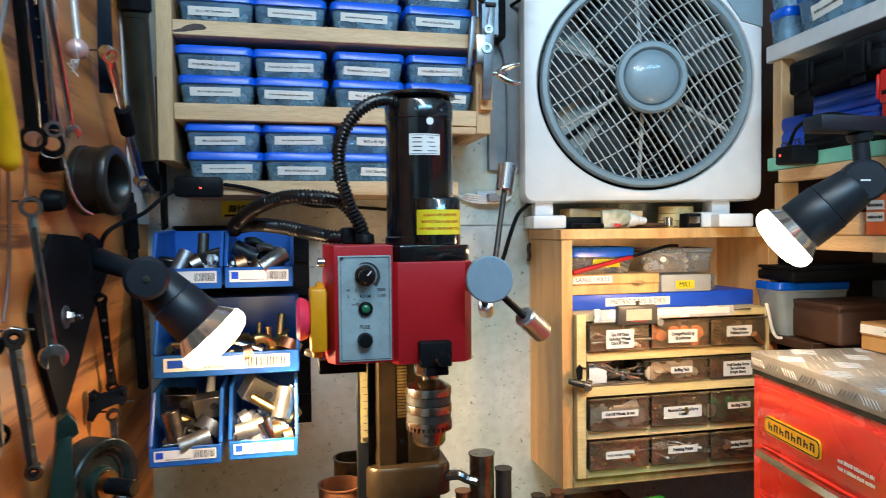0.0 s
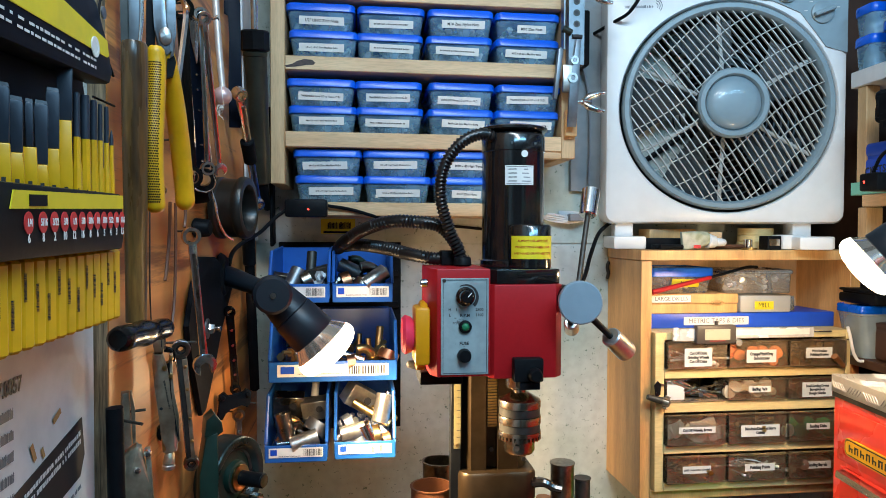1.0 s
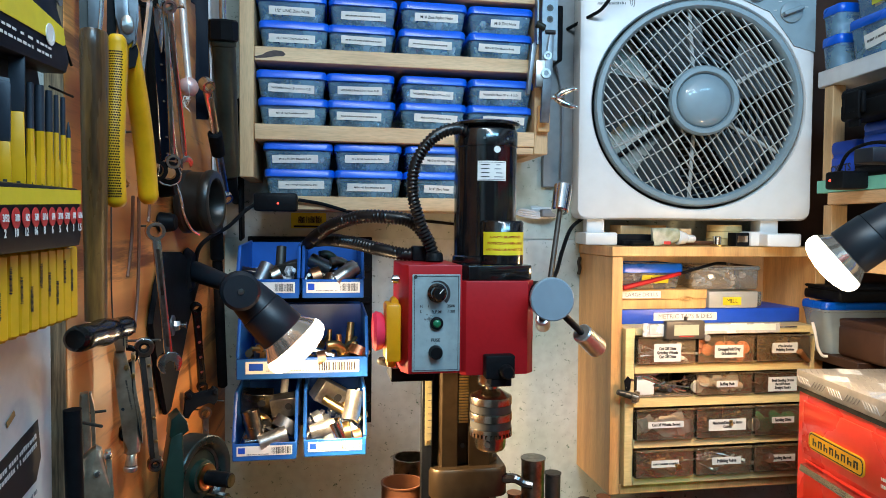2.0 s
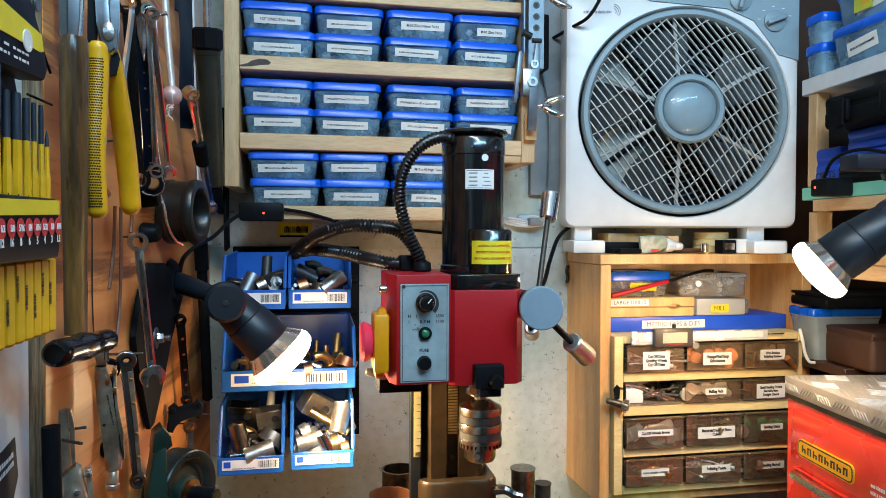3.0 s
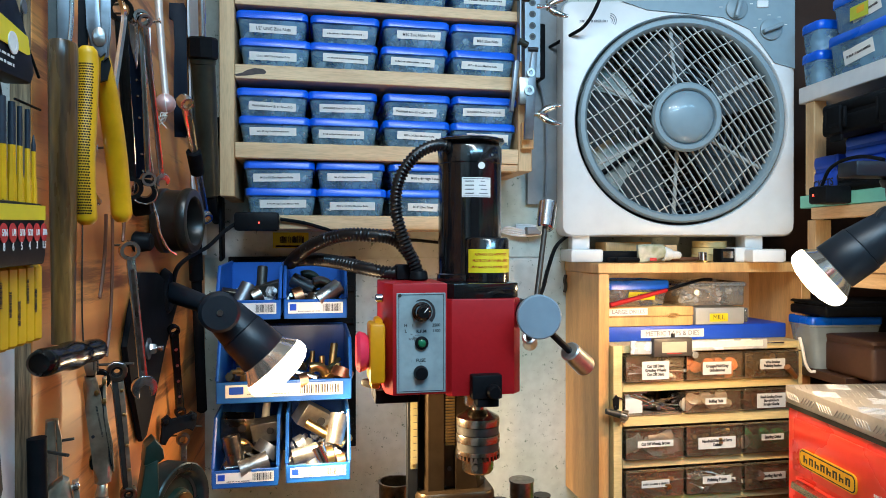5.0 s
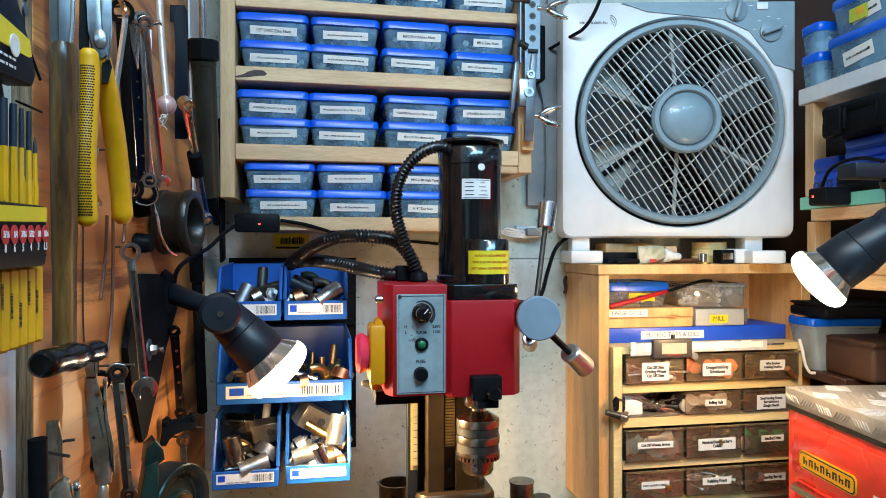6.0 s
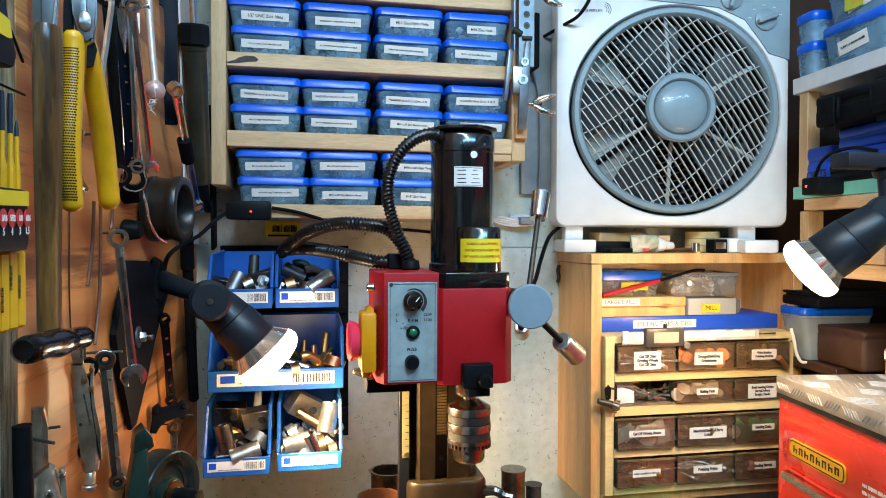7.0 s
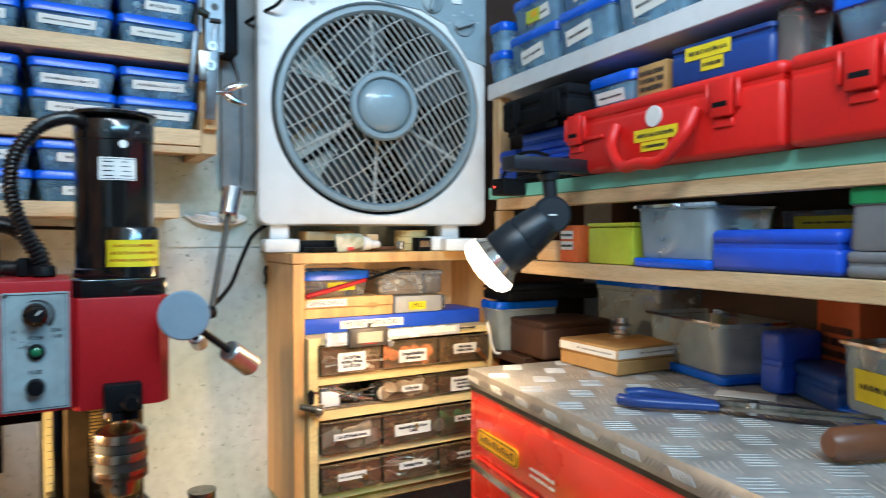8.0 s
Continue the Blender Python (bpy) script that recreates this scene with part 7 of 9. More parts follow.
plate_in(blade, "blade", [(0.715, 1.486), (0.800, 1.483), (0.880, 1.462), (0.930, 1.436), (0.842, 1.385), (0.795, 1.340), (0.742, 1.297), (0.722, 1.296), (0.694, 1.340), (0.672, 1.375), (0.655, 1.412), (0.682, 1.450)], 0.002, 0.006, BLACK_MATT, bevel=0.0015)
part("washer", rod(B(), W(0.744, 1.397, 0.0085), W(0.744, 1.397, 0.0105), 0.0125, seg=20), GALV, blade)
part("bolt", rod(B(), W(0.744, 1.397, 0.0106), W(0.745, 1.397, 0.018), 0.0068, 0.0062, 6, 0.001), STEEL, blade)
part("bolt_end", rod(B(), W(0.745, 1.397, 0.0182), W(0.745, 1.397, 0.025), 0.0036, seg=12), STEEL, blade)

# locking pliers: pressed-steel body, toothed jaw, release lever, adjusting screw
lp = tool("locking_pliers", "worn steel locking pliers hanging on a nail", "pliers", 0.52, 1.29)
lm = hung((-0.261, 0.510, 1.430), (-0.261, 0.510, 1.28), (0.26, -0.96, 0)) @ Matrix.Diagonal((0.80, 1, 1, 1))
flat(lp, "body", [(-0.0088, -0.0212), (0.0017, -0.0211), (0.0063, -0.0366), (0.0101, -0.058), (0.0139, -0.0763), (0.0172, -0.100), (0.0160, -0.1098), (0.0063, -0.1121), (0.0002, -0.1098), (-0.0006, -0.0946), (-0.0037, -0.0717), (-0.0075, -0.0488), (-0.0098, -0.0305)], 0.014, LIT_STEEL, lm, "", 0.0046, lift=-0.002)
flat(lp, "upper_jaw", [(-0.0078, -0.0046), (-0.0014, 0.0), (0.0028, -0.0015), (0.0030, -0.0150), (0.0026, -0.0207), (-0.0068, -0.0207), (-0.0090, -0.0122)], 0.008, LIT_STEEL, lm, "", 0.0012)
flat(lp, "jaw_slot", [(0.0000, -0.003), (0.0010, -0.003), (0.0008, -0.016), (-0.0002, -0.016)], 0.0006, INK, lm, lift=0.0042)
for k in range(7):
    part("jaw_tooth", box(B(), 0.0028, 0.0046, -0.0060 - k * 0.0020, -0.0049 - k * 0.0020, -0.003, 0.003, m=lm), DARK_STEEL, lp)
flat(lp, "release_lever", [(0.0078, -0.0229), (0.0120, -0.0221), (0.0116, -0.0458), (0.0131, -0.058), (0.0177, -0.0778), (0.0190, -0.1007), (0.0174, -0.1022), (0.0140, -0.0793), (0.0102, -0.058), (0.0080, -0.0458)], 0.007, LIT_STEEL, lm, "", 0.0016)
flat(lp, "body_shadow_slot", [(0.0070, -0.0300), (0.0078, -0.0300), (0.0100, -0.0560), (0.0168, -0.0960), (0.0158, -0.0960), (0.0088, -0.0560)], 0.0040, BLACK, lm, lift=0.0030)
for a, b in ((0.0030, -0.0345), (0.0100, -0.0262), (0.0098, -0.0420)):
    part("rivet", lathe(B(), [(0, 0.0076), (0.0016, 0.0073), (0.0024, 0.0062), (0.0026, 0.0030)], lm @ Matrix.Translation((a, b, 0)), 14), BRASS, lp)
part("body_hole", rod(B(), lm @ Vector((-0.0005, -0.070, 0.0050)), lm @ Vector((-0.0005, -0.070, 0.0053)), 0.0014, seg=8), INK, lp)
part("adjusting_screw", rod(B(), lm @ Vector((0.0080, -0.1105, 0)), lm @ Vector((0.0068, -0.1210, 0)), 0.0040, 0.0052, 16, 0.001), LIT_STEEL, lp)
part("screw_knurl", rod(B(), lm @ Vector((0.0068, -0.1212, 0)), lm @ Vector((0.0064, -0.1260, 0)), 0.0058, 0.0056, 14, 0.001), WORN_STEEL, lp)
part("stamped_mark", bars(B(), lm @ Matrix.Translation((0.0055, -0.058, 0.0051)) @ pose(0, 0, 0, 0, 0, -77), 0.026, 0.0034, 1, 3), DARK_STEEL, lp)
nail(lp, 0.510, 1.424, 0.024)
nose = tool("locking_pliers", "long-nosed steel locking pliers hanging on nails", "pliers", 0.44, 1.24)
nm = hung((-0.264, 0.436, 1.393), (-0.264, 0.436, 1.25), (0.30, -0.95, 0))
flat(nose, "jaw", [(-0.0066, -0.0015), (-0.0010, -0.0008), (-0.0002, -0.0155), (0.0008, -0.0420), (-0.0068, -0.0500), (-0.0074, -0.0232)], 0.010, LIT_STEEL, nm, "", 0.0018)
flat(nose, "lower_jaw", [(-0.0006, -0.0010), (0.0012, -0.0014), (0.0034, -0.0155), (0.0041, -0.0405), (0.0014, -0.0420), (0.0004, -0.0155)], 0.008, LIT_STEEL, nm, "", 0.0008)
flat(nose, "body", [(-0.0073, -0.0508), (0.0041, -0.0424), (0.0079, -0.0450), (0.0131, -0.0745), (0.0165, -0.130), (0.0020, -0.130), (-0.0050, -0.0800)], 0.013, LIT_STEEL, nm, "", 0.0040, lift=-0.001)
flat(nose, "release_lever", [(0.0099, -0.0469), (0.0140, -0.0463), (0.0146, -0.0565), (0.0156, -0.0745), (0.0190, -0.125), (0.0170, -0.125), (0.0122, -0.0745)], 0.007, LIT_STEEL, nm, "", 0.0014)
for a, b in ((0.0118, -0.0500), (0.0045, -0.0620)):
    part("rivet", lathe(B(), [(0, 0.0080), (0.0018, 0.0077), (0.0027, 0.0066), (0.0029, 0.0030)], nm @ Matrix.Translation((a, b, 0)), 14), CHROME, nose)
nail(nose, 0.447, 1.372, 0.026)
grip2 = tool("pincers", "black-handled pincers hanging on a nail", "pincers", 0.41, 1.20)
part("handle", sweep(B(), smooth_path([(-0.265, 0.404, 1.386), (-0.265, 0.404, 1.382), (-0.2645, 0.405, 1.33), (-0.264, 0.408, 1.27), (-0.262, 0.414, 1.20)], 8), lambda t: 0.0030 + 0.0030 * min(1, t / 0.05), 14), BLACK_MATT, grip2)
part("hanging_nail", rod(B(), W(0.440, 1.370, 0.0005), (-0.246, 0.404, 1.3745), 0.0012, seg=8), DARK_STEEL, grip2)
# ratchet ring spanner with a riveted strap
rr_root = tool("ratchet_spanner", "steel ratchet ring spanner with riveted strap on a nail", "spanner", 0.60, 1.27)
qm = hung((-0.262, 0.581, 1.400), (-0.258, 0.606, 1.2745), (0.28, -0.96, 0))
QL = 0.124
flat(rr_root, "strap", [(-0.0050, -0.006), (-0.0044, -QL + 0.006), (0.0040, -QL + 0.006), (0.0046, -0.006)], 0.0056, DARK_STEEL, qm, "", 0.0008)
flat(rr_root, "face_plate", [(0.0000, -0.010), (0.0008, -0.060), (0.0002, -QL + 0.005), (0.0040, -QL + 0.005), (0.0045, -0.060), (0.0050, -0.010)], 0.0016, LIT_STEEL, qm, "bright face strip", 0.0003, lift=0.0034)
for at, r in ((0.0, 0.0092), (-QL, 0.0078)):
    part("ring_end", lathe(B(), [(r * 0.56, -0.0034), (r * 0.95, -0.0034), (r, 0.0), (r * 0.95, 0.0040), (r * 0.80, 0.0046), (r * 0.56, 0.0040)], qm @ Matrix.Translation((0, at, 0)), 28, True), DULL_STEEL, rr_root)
    part("ring_core", lathe(B(), [(r * 0.32, -0.0030), (r * 0.55, -0.0030), (r * 0.55, 0.0028), (r * 0.32, 0.0028)], qm @ Matrix.Translation((0, at, 0)), 12, True), BLACK_IRON, rr_root)
part("bright_edge", sweep(B(), smooth_path([qm @ Vector(p) for p in ((0.0062, 0.0068, 0.0035), (-0.0012, 0.0092, 0.0035), (-0.0074, 0.0054, 0.0035), (-0.0088, -0.004, 0.0035), (-0.0060, -0.012, 0.0035), (-0.0046, -0.030, 0.0030), (-0.0044, -0.110, 0.0030))], 7), 0.0008, 8), CHROME, rr_root)
for at in (-0.018, -0.042, -0.073, -0.098):
    part("rivet", lathe(B(), [(0, 0.0058), (0.0012, 0.0055), (0.0018, 0.0046), (0.0018, 0.0030)], qm @ Matrix.Translation((0.0026, at, 0)), 12), BRASS, rr_root)
part("hanging_nail", rod(B(), (PLY_X + 0.0005, 0.588, 1.4050), (-0.2480, 0.584, 1.4060), 0.0012, seg=8), DARK_STEEL, rr_root)
spanner((-0.272, 0.560, 1.396), (-0.272, 0.568, 1.322), FORGED, "short black spanner hanging behind another", 0.010, 0.010, thick=0.006, ends=("ring", "ring"))
spanner((-0.264, 0.854, 1.405), (-0.264, 0.898, 1.287), FORGED, "dark double-ended ratchet spanner hanging on a nail", 0.0115, 0.0075, thick=0.008, ends=("ring", "ring"), holes=4)
bar = tool("tyre_bar", "long dark steel bar hanging near the corner", "bar", 1.06, 1.23)
part("bar", rod(B(), (-0.262, 1.000, 1.545), (-0.262, 1.075, 1.245), 0.0080, 0.0080, 12, 0.003), BLACK_MATT, bar)
part("sleeve", rod(B(), (-0.262, 1.0036, 1.53), (-0.262, 1.0206, 1.462), 0.0105, 0.0105, 14, 0.002), BLACK, bar)
fit = tool("pipe_fitting", "black steel double-ended clamp on the board", "clamp", 0.86, 1.23)
fm = hung((-0.266, 0.835, 1.283), (-0.266, 0.835, 1.20), (0.30, -0.95, 0))
flat(fit, "body", [(-0.0093, 0.0107), (-0.0021, 0.0155), (0.0026, 0.0071), (0.0217, 0.0107), (0.0264, 0.0174), (0.0336, 0.0131), (0.0324, -0.0012), (0.0276, -0.0083), (0.0205, -0.0024), (0.005, -0.0071), (-0.0021, -0.0131), (-0.0045, -0.0226), (-0.0117, -0.0202), (-0.0093, -0.0048)], 0.010, BLACK_MATT, fm, "", 0.0016)
part("lug", rod(B(), fm @ Vector((-0.005, 0.008, 0.004)), fm @ Vector((-0.005, 0.008, 0.009)), 0.0040, 0.0034, 12, 0.001), BLACK, fit)
part("lug", rod(B(), fm @ Vector((0.029, 0.010, 0.004)), fm @ Vector((0.029, 0.010, 0.009)), 0.0040, 0.0034, 12, 0.001), BLACK, fit)
part("hanging_nail", rod(B(), (PLY_X + 0.0005, 0.850, 1.2830), fm @ Vector((0.040, -0.004, 0.002)), 0.0010, seg=8), DARK_STEEL, fit)
# green grinder: angular housing, wheel, shaft
gv = tool("bench_grinder", "dark green cast grinder housing with steel wheel", "grinder", 0.76, 1.15)
hm = hung((-0.250, 0.652, 1.315), (-0.250, 0.652, 1.20), (0.34, -0.94, 0))
flat(gv, "upper_housing", [(-0.0030, -0.0060), (0.0055, 0.0011), (0.0135, -0.0100), (0.0150, -0.0200), (0.0076, -0.0253), (-0.0050, -0.0243)], 0.026, GREEN_PAINT, hm, "", 0.0012, lift=-0.012)
flat(gv, "lower_housing", [(-0.0040, -0.0250), (0.0050, -0.0213), (0.0090, -0.0205), (0.0095, -0.0700), (0.0060, -0.1700), (-0.0120, -0.1700), (-0.0100, -0.0650)], 0.028, GREEN_PAINT, hm, "", 0.0016, lift=-0.012)
flat(gv, "dark_gap", [(-0.0040, -0.0195), (0.0090, -0.0200), (0.0090, -0.0240), (-0.0040, -0.0248)], 0.018, BLACK, hm, lift=-0.014)
wheel_m = Matrix.Translation((-0.2395, 0.728, 1.220)) @ frame_to((0.88, -0.47, 0))
part("wheel_rim", lathe(B(), [(0.030, -0.018), (0.0462, -0.018), (0.0480, -0.0165), (0.0480, 0.0105), (0.0465, 0.012), (0.0400, 0.012), (0.0370, 0.010), (0.0335, 0.004), (0.0300, 0.003)], wheel_m, 56, True), WHEEL_STEEL, gv, "dull green-grey steel wheel")
part("wheel_hub", lathe(B(), [(0, -0.012), (0.0298, -0.012), (0.0298, 0.002), (0.0200, 0.0035), (0.0185, 0.0095), (0.0150, 0.0110), (0, 0.0110)], wheel_m, 32), GREEN_PAINT, gv)
part("hub_washer", lathe(B(), [(0.0090, 0.0112), (0.0155, 0.0112), (0.0155, 0.0140), (0.0090, 0.0150)], wheel_m, 24, True), BRASS, gv)
part("wheel_arbor", rod(B(), W(0.752, 1.222, 0.0008), (-0.250, 0.750, 1.222), 0.012, seg=14), GREEN_PAINT, gv)
part("shaft", rod(B(), wheel_m @ Vector((0, 0, 0.0112)), wheel_m @ Vector((0, 0, 0.046)), 0.0088, 0.0088, 18, 0.001), BLACK, gv)
part("shaft_end", rod(B(), wheel_m @ Vector((0, 0, 0.0462)), wheel_m @ Vector((0, 0, 0.0472)), 0.0072, seg=16), DULL_STEEL, gv)
part("shaft_nut", rod(B(), wheel_m @ Vector((0.012, -0.030, 0.020)), wheel_m @ Vector((0.012, -0.030, 0.032)), 0.0085, 0.0085, 6), STEEL, gv)
part("nut_bolt", rod(B(), wheel_m @ Vector((0.012, -0.030, 0.003)), wheel_m @ Vector((0.012, -0.030, 0.038)), 0.0045, seg=12), DULL_STEEL, gv)
spanner((-0.252, 0.850, 1.262), (-0.252, 0.858, 1.175), DULL_STEEL, "short steel ratchet spanner hanging beside the grinder", 0.0095, 0.0085, thick=0.007, ends=("ring", "ring"), holes=4)
round_tool = tool("round_casting", "rusty round iron casting hanging low on the board", "casting", 0.56, 1.12)
part("rim", lathe(B(), [(0.022, 0), (0.036, 0), (0.038, 0.006), (0.036, 0.012), (0.022, 0.012)], wall_frame(0.0015) @ Matrix.Translation((0.58, 1.175, 0)), 28, True), TIN_BROWN, round_tool)

# ---------------------------------------------------------------- chisel and punch set in its black holder
cset = thing("chisel_set", "yellow chisels and punches in a black wall holder", "tool set", (-0.28, 0.29, 1.45))
YF = Matrix(((0, 0, 1, 0), (1, 0, 0, 0), (0, 1, 0, 0), (0, 0, 0, 1)))
def set_prism(name, outline, x0, thick, mat, parent=None, label="", bevel=0.0):
    bm = prism(B(), outline, thick, Matrix.Translation((x0, 0, 0)) @ YF, bevel)
    bmesh.ops.recalc_face_normals(bm, faces=bm.faces)
    return part(name, bm, mat, parent or cset, label)
set_prism("back_plate", [(0.10, 1.466), (0.362, 1.466), (0.362, 1.60), (0.352, 1.624), (0.330, 1.652), (0.10, 1.700)], -0.2925, 0.026, NAVY_BLACK, None, "", 0.002)
top_tray = set_prism("top_tray", [(0.10, 1.594), (0.352, 1.6105), (0.357, 1.618), (0.349, 1.635), (0.330, 1.656), (0.290, 1.672), (0.10, 1.700)], -0.2660, 0.018, NAVY_BLACK, None, "", 0.003)
set_prism("yellow_strip", [(0.12, 1.616), (0.343, 1.6255), (0.3465, 1.627), (0.3435, 1.636), (0.12, 1.650)], -0.2478, 0.0006, YELLOW_LABEL, top_tray, "yellow printed strip")
ring = part("round_mark", lathe(B(), [(0.004, 0), (0.0062, 0), (0.0062, 0.0004), (0.004, 0.0004)], Matrix.Translation((-0.2470, 0.3226, 1.6267)) @ YF, 20, True), PAPER, top_tray)
part("round_mark", lathe(B(), [(0, 0), (0.0062, 0), (0.0062, 0.0004), (0, 0.0004)], Matrix.Translation((-0.2472, 0.3226, 1.6267)) @ YF, 20), PAPER, top_tray)
for k in range(2):
    part("print_line", bars(B(), Matrix.Translation((-0.2475, 0.25, 1.6165 - k * 0.0045)) @ YF @ pose(0, 0, 0, 0, 0, 2), 0.15, 0.0030, 1, 40 + k), PAPER, top_tray)
part("hang_hole", rod(B(), (-0.2478, 0.338, 1.652), (-0.2470, 0.338, 1.652), 0.004, seg=14), GALV, top_tray)
rail = set_prism("label_rail", [(0.10, 1.5000), (0.3515, 1.5040), (0.3545, 1.510), (0.3525, 1.5350), (0.3490, 1.5395), (0.10, 1.5350)], -0.2655, 0.024, BLACK, None, "", 0.002)
set_prism("yellow_strip", [(0.205, 1.5250), (0.3505, 1.5300), (0.3505, 1.5385), (0.208, 1.5335)], -0.2412, 0.0006, YELLOW_LABEL, rail)
set_prism("maker_plate", [(0.222, 1.5268), (0.240, 1.5275), (0.240, 1.5330), (0.222, 1.5322)], -0.2405, 0.0004, BLACK, rail)
SIZES = (("1/4", "6"), ("5/16", "8"), ("3/32", "2"), ("3/8", "10"), ("1/2", "12"), ("5/8", "16"), ("5/16", "8"), ("1/4", "6"), ("3/16", "5"), ("5/32", "4"), ("1/8", "3"), ("1/16", "1.5"))
rnd = random.Random(3)
for i, (inch, mm) in enumerate(SIZES):
    y = 0.2225 + 0.1265 * (i / 11) ** 0.90
    dot = part("size_dot", lathe(B(), [(0, 0), (0.0046, 0), (0.0046, 0.0004), (0, 0.0004)], Matrix.Translation((-0.2412, y, 1.5192 + (y - 0.23) * 0.03)) @ YF @ Matrix.Diagonal((1, 1.15, 1, 1)), 20), RED_INK, rail)
    part("lettering", letters(inch, 0.0050, Matrix.Translation((-0.2404, y, 1.5192 + (y - 0.23) * 0.03)) @ YF, 0.8), PAPER, dot)
    part("lettering", letters(mm, 0.0060, Matrix.Translation((-0.2408, y, 1.5118 + (y - 0.23) * 0.03)) @ YF, 0.8), PAPER, dot)
# each tool: place along the holder, top of the yellow, top of the dark blade, width of the yellow and of the blade
CHISELS = ((0.2260, 1.5560, 1.5830, 0.0066, 0.0060), (0.2390, 1.5530, 1.5790, 0.0066, 0.0058), (0.2522, 1.5573, 1.5803, 0.0070, 0.0036), (0.2655, 1.5498, 1.5820, 0.0062, 0.0063), (0.2792, 1.5597, 1.5914, 0.0062, 0.0065), (0.2946, 1.5775, 1.6094, 0.0074, 0.0080))
PUNCHES = ((0.3109, 1.5707, 1.5965, 0.0056, 0.0037), (0.3236, 1.5710, 1.5975, 0.0062, 0.0052), (0.3370, 1.5724, 1.5970, 0.0053, 0.0041), (0.3479, 1.5734, 1.5965, 0.0048, 0.0028), (0.3588, 1.5733, 1.5970, 0.0049, 0.0030), (0.3679, 1.5728, 1.5830, 0.0042, 0.0026))
TURNED = (0.37, -0.93, 0)
for k, (y, z_mid, z_top, wide, slim) in enumerate(CHISELS):
    m = hung((-0.2535, y, 1.534), (-0.2535, y, 1.40), TURNED)
    bar_ = flat(cset, "chisel", [(-wide / 2, 0.0), (wide / 2, 0.0), (wide * 0.50, 0.010), (wide * 0.44, z_mid - 1.534), (-wide * 0.44, z_mid - 1.534), (-wide * 0.50, 0.010)], wide * 0.8, YELLOW_GRIP, m, "", wide * 0.10)
    top = z_top - 1.534
    flat(bar_, "blade", [(-slim * 0.44, z_mid - 1.534), (slim * 0.44, z_mid - 1.534), (slim * 0.50, top - 0.003), (slim * 0.46, top - 0.0008), (-slim * 0.46, top), (-slim * 0.50, top - 0.003)], 0.0034, TOOL_BLUE, m, "blue-black blade", 0.0004)
    flat(bar_, "cutting_edge", [(-slim * 0.46, top + 0.0001), (slim * 0.46, top - 0.0007), (slim * 0.40, top + 0.0010), (-slim * 0.40, top + 0.0016)], 0.0016, GALV, m)
    flat(bar_, "size_print", [(-0.0006, 0.0030), (0.0012, 0.0030), (0.0012, 0.0062), (-0.0006, 0.0062)], 0.0002, INK, m, lift=wide * 0.41)
for k, (y, z_mid, z_top, wide, slim) in enumerate(PUNCHES):
    m = Matrix.Translation((-0.2535, y, 0))
    hand = part("punch", lathe(B(), [(0, 1.534), (wide * 0.5, 1.534), (wide * 0.5, 1.5505), (wide * 0.46, 1.5535), (slim * 0.56, 1.5575), (slim * 0.52, z_mid), (0, z_mid)], m @ pose(0, 0, 0, 0, 0, 22.5 + 9 * k), 8), YELLOW_GRIP, cset, smooth=25)
    part("shank", lathe(B(), [(0, z_mid), (slim * 0.50, z_mid), (slim * 0.50, z_top - 0.006), (slim * (0.46 if k < 5 else 0.12), z_top), (0, z_top)], m, 14), TOOL_BLUE, hand, "blue-black shank")
    part("size_print", box(B(), wide * 0.30, wide * 0.36, -wide * 0.50, -wide * 0.40, 1.5375, 1.5405, m=m), INK, hand)
# the handles below the rail, side by side
for k in range(14):
    y = 0.2030 + k * 0.0126 - (0.0009 * max(0, k - 9))
    hand = part("tool_handle", rod(B(), (-0.2535, y, 1.4572), (-0.2535, y, 1.5010 + 0.0002 * k), 0.0062, 0.0062, 8, 0.0016), YELLOW_GRIP, cset, smooth=25)
    m = Matrix.Translation((-0.2535 + 0.0045, y - 0.0045, 1.488 - 0.006 * (k % 3))) @ frame_to((0.7, -0.7, 0)) @ pose(0, 0, 0, 0, 0, 90)
    part("size_print", bars(B(), m, 0.014, 0.0016, 1, 200 + k, 0.9), INK, hand)
set_prism("back_shadow_plate", [(0.19, 1.4552), (0.369, 1.4552), (0.369, 1.4985), (0.19, 1.4985)], -0.2660, 0.0050, NAVY_BLACK, None)

# ---------------------------------------------------------------- printed sheet on the side wall below the set
sheet_root = thing("printed_board", "white printed cardboard sheet with black banner", "sheet", (-0.2935, 0.2, 1.25))
part("board", box(B(), -0.2930, -0.2895, 0.05, 0.4330, 1.0, 1.447, 0.0005, 1), PAPER, sheet_root)
SF = Matrix.Translation((-0.2892, 0, 0)) @ YF
set2 = prism(B(), [(0.22, 1.343), (0.4075, 1.3800), (0.4120, 1.3520), (0.4040, 1.3380), (0.22, 1.312)], 0.0005, SF)
banner = part("banner", set2, INK, sheet_root, "black slanted banner with white print")
part("lettering", bars(B(), SF @ Matrix.Translation((0.362, 1.3595, 0.0008)) @ pose(0, 0, 0, 0, 0, 10), 0.085, 0.012, 2, 9, 0.6), PAPER, banner)
part("red_logo_shape", sheet(B(), SF @ Matrix.Translation((0.295, 1.342, 0.0008)) @ pose(0, 0, 0, 0, 0, 9), 0.032, 0.016), RED_INK, banner)
part("lettering", letters("17.0057", 0.013, SF @ Matrix.Translation((0.302, 1.4245, 0.0004)), 0.8), INK, sheet_root)
for k in range(5):
    part("print_line", bars(B(), SF @ Matrix.Translation((0.297, 1.4095 - k * 0.0125, 0.0004)), 0.022, 0.008, 1, 60 + k, 0.8), GREY_PLASTIC, sheet_root)
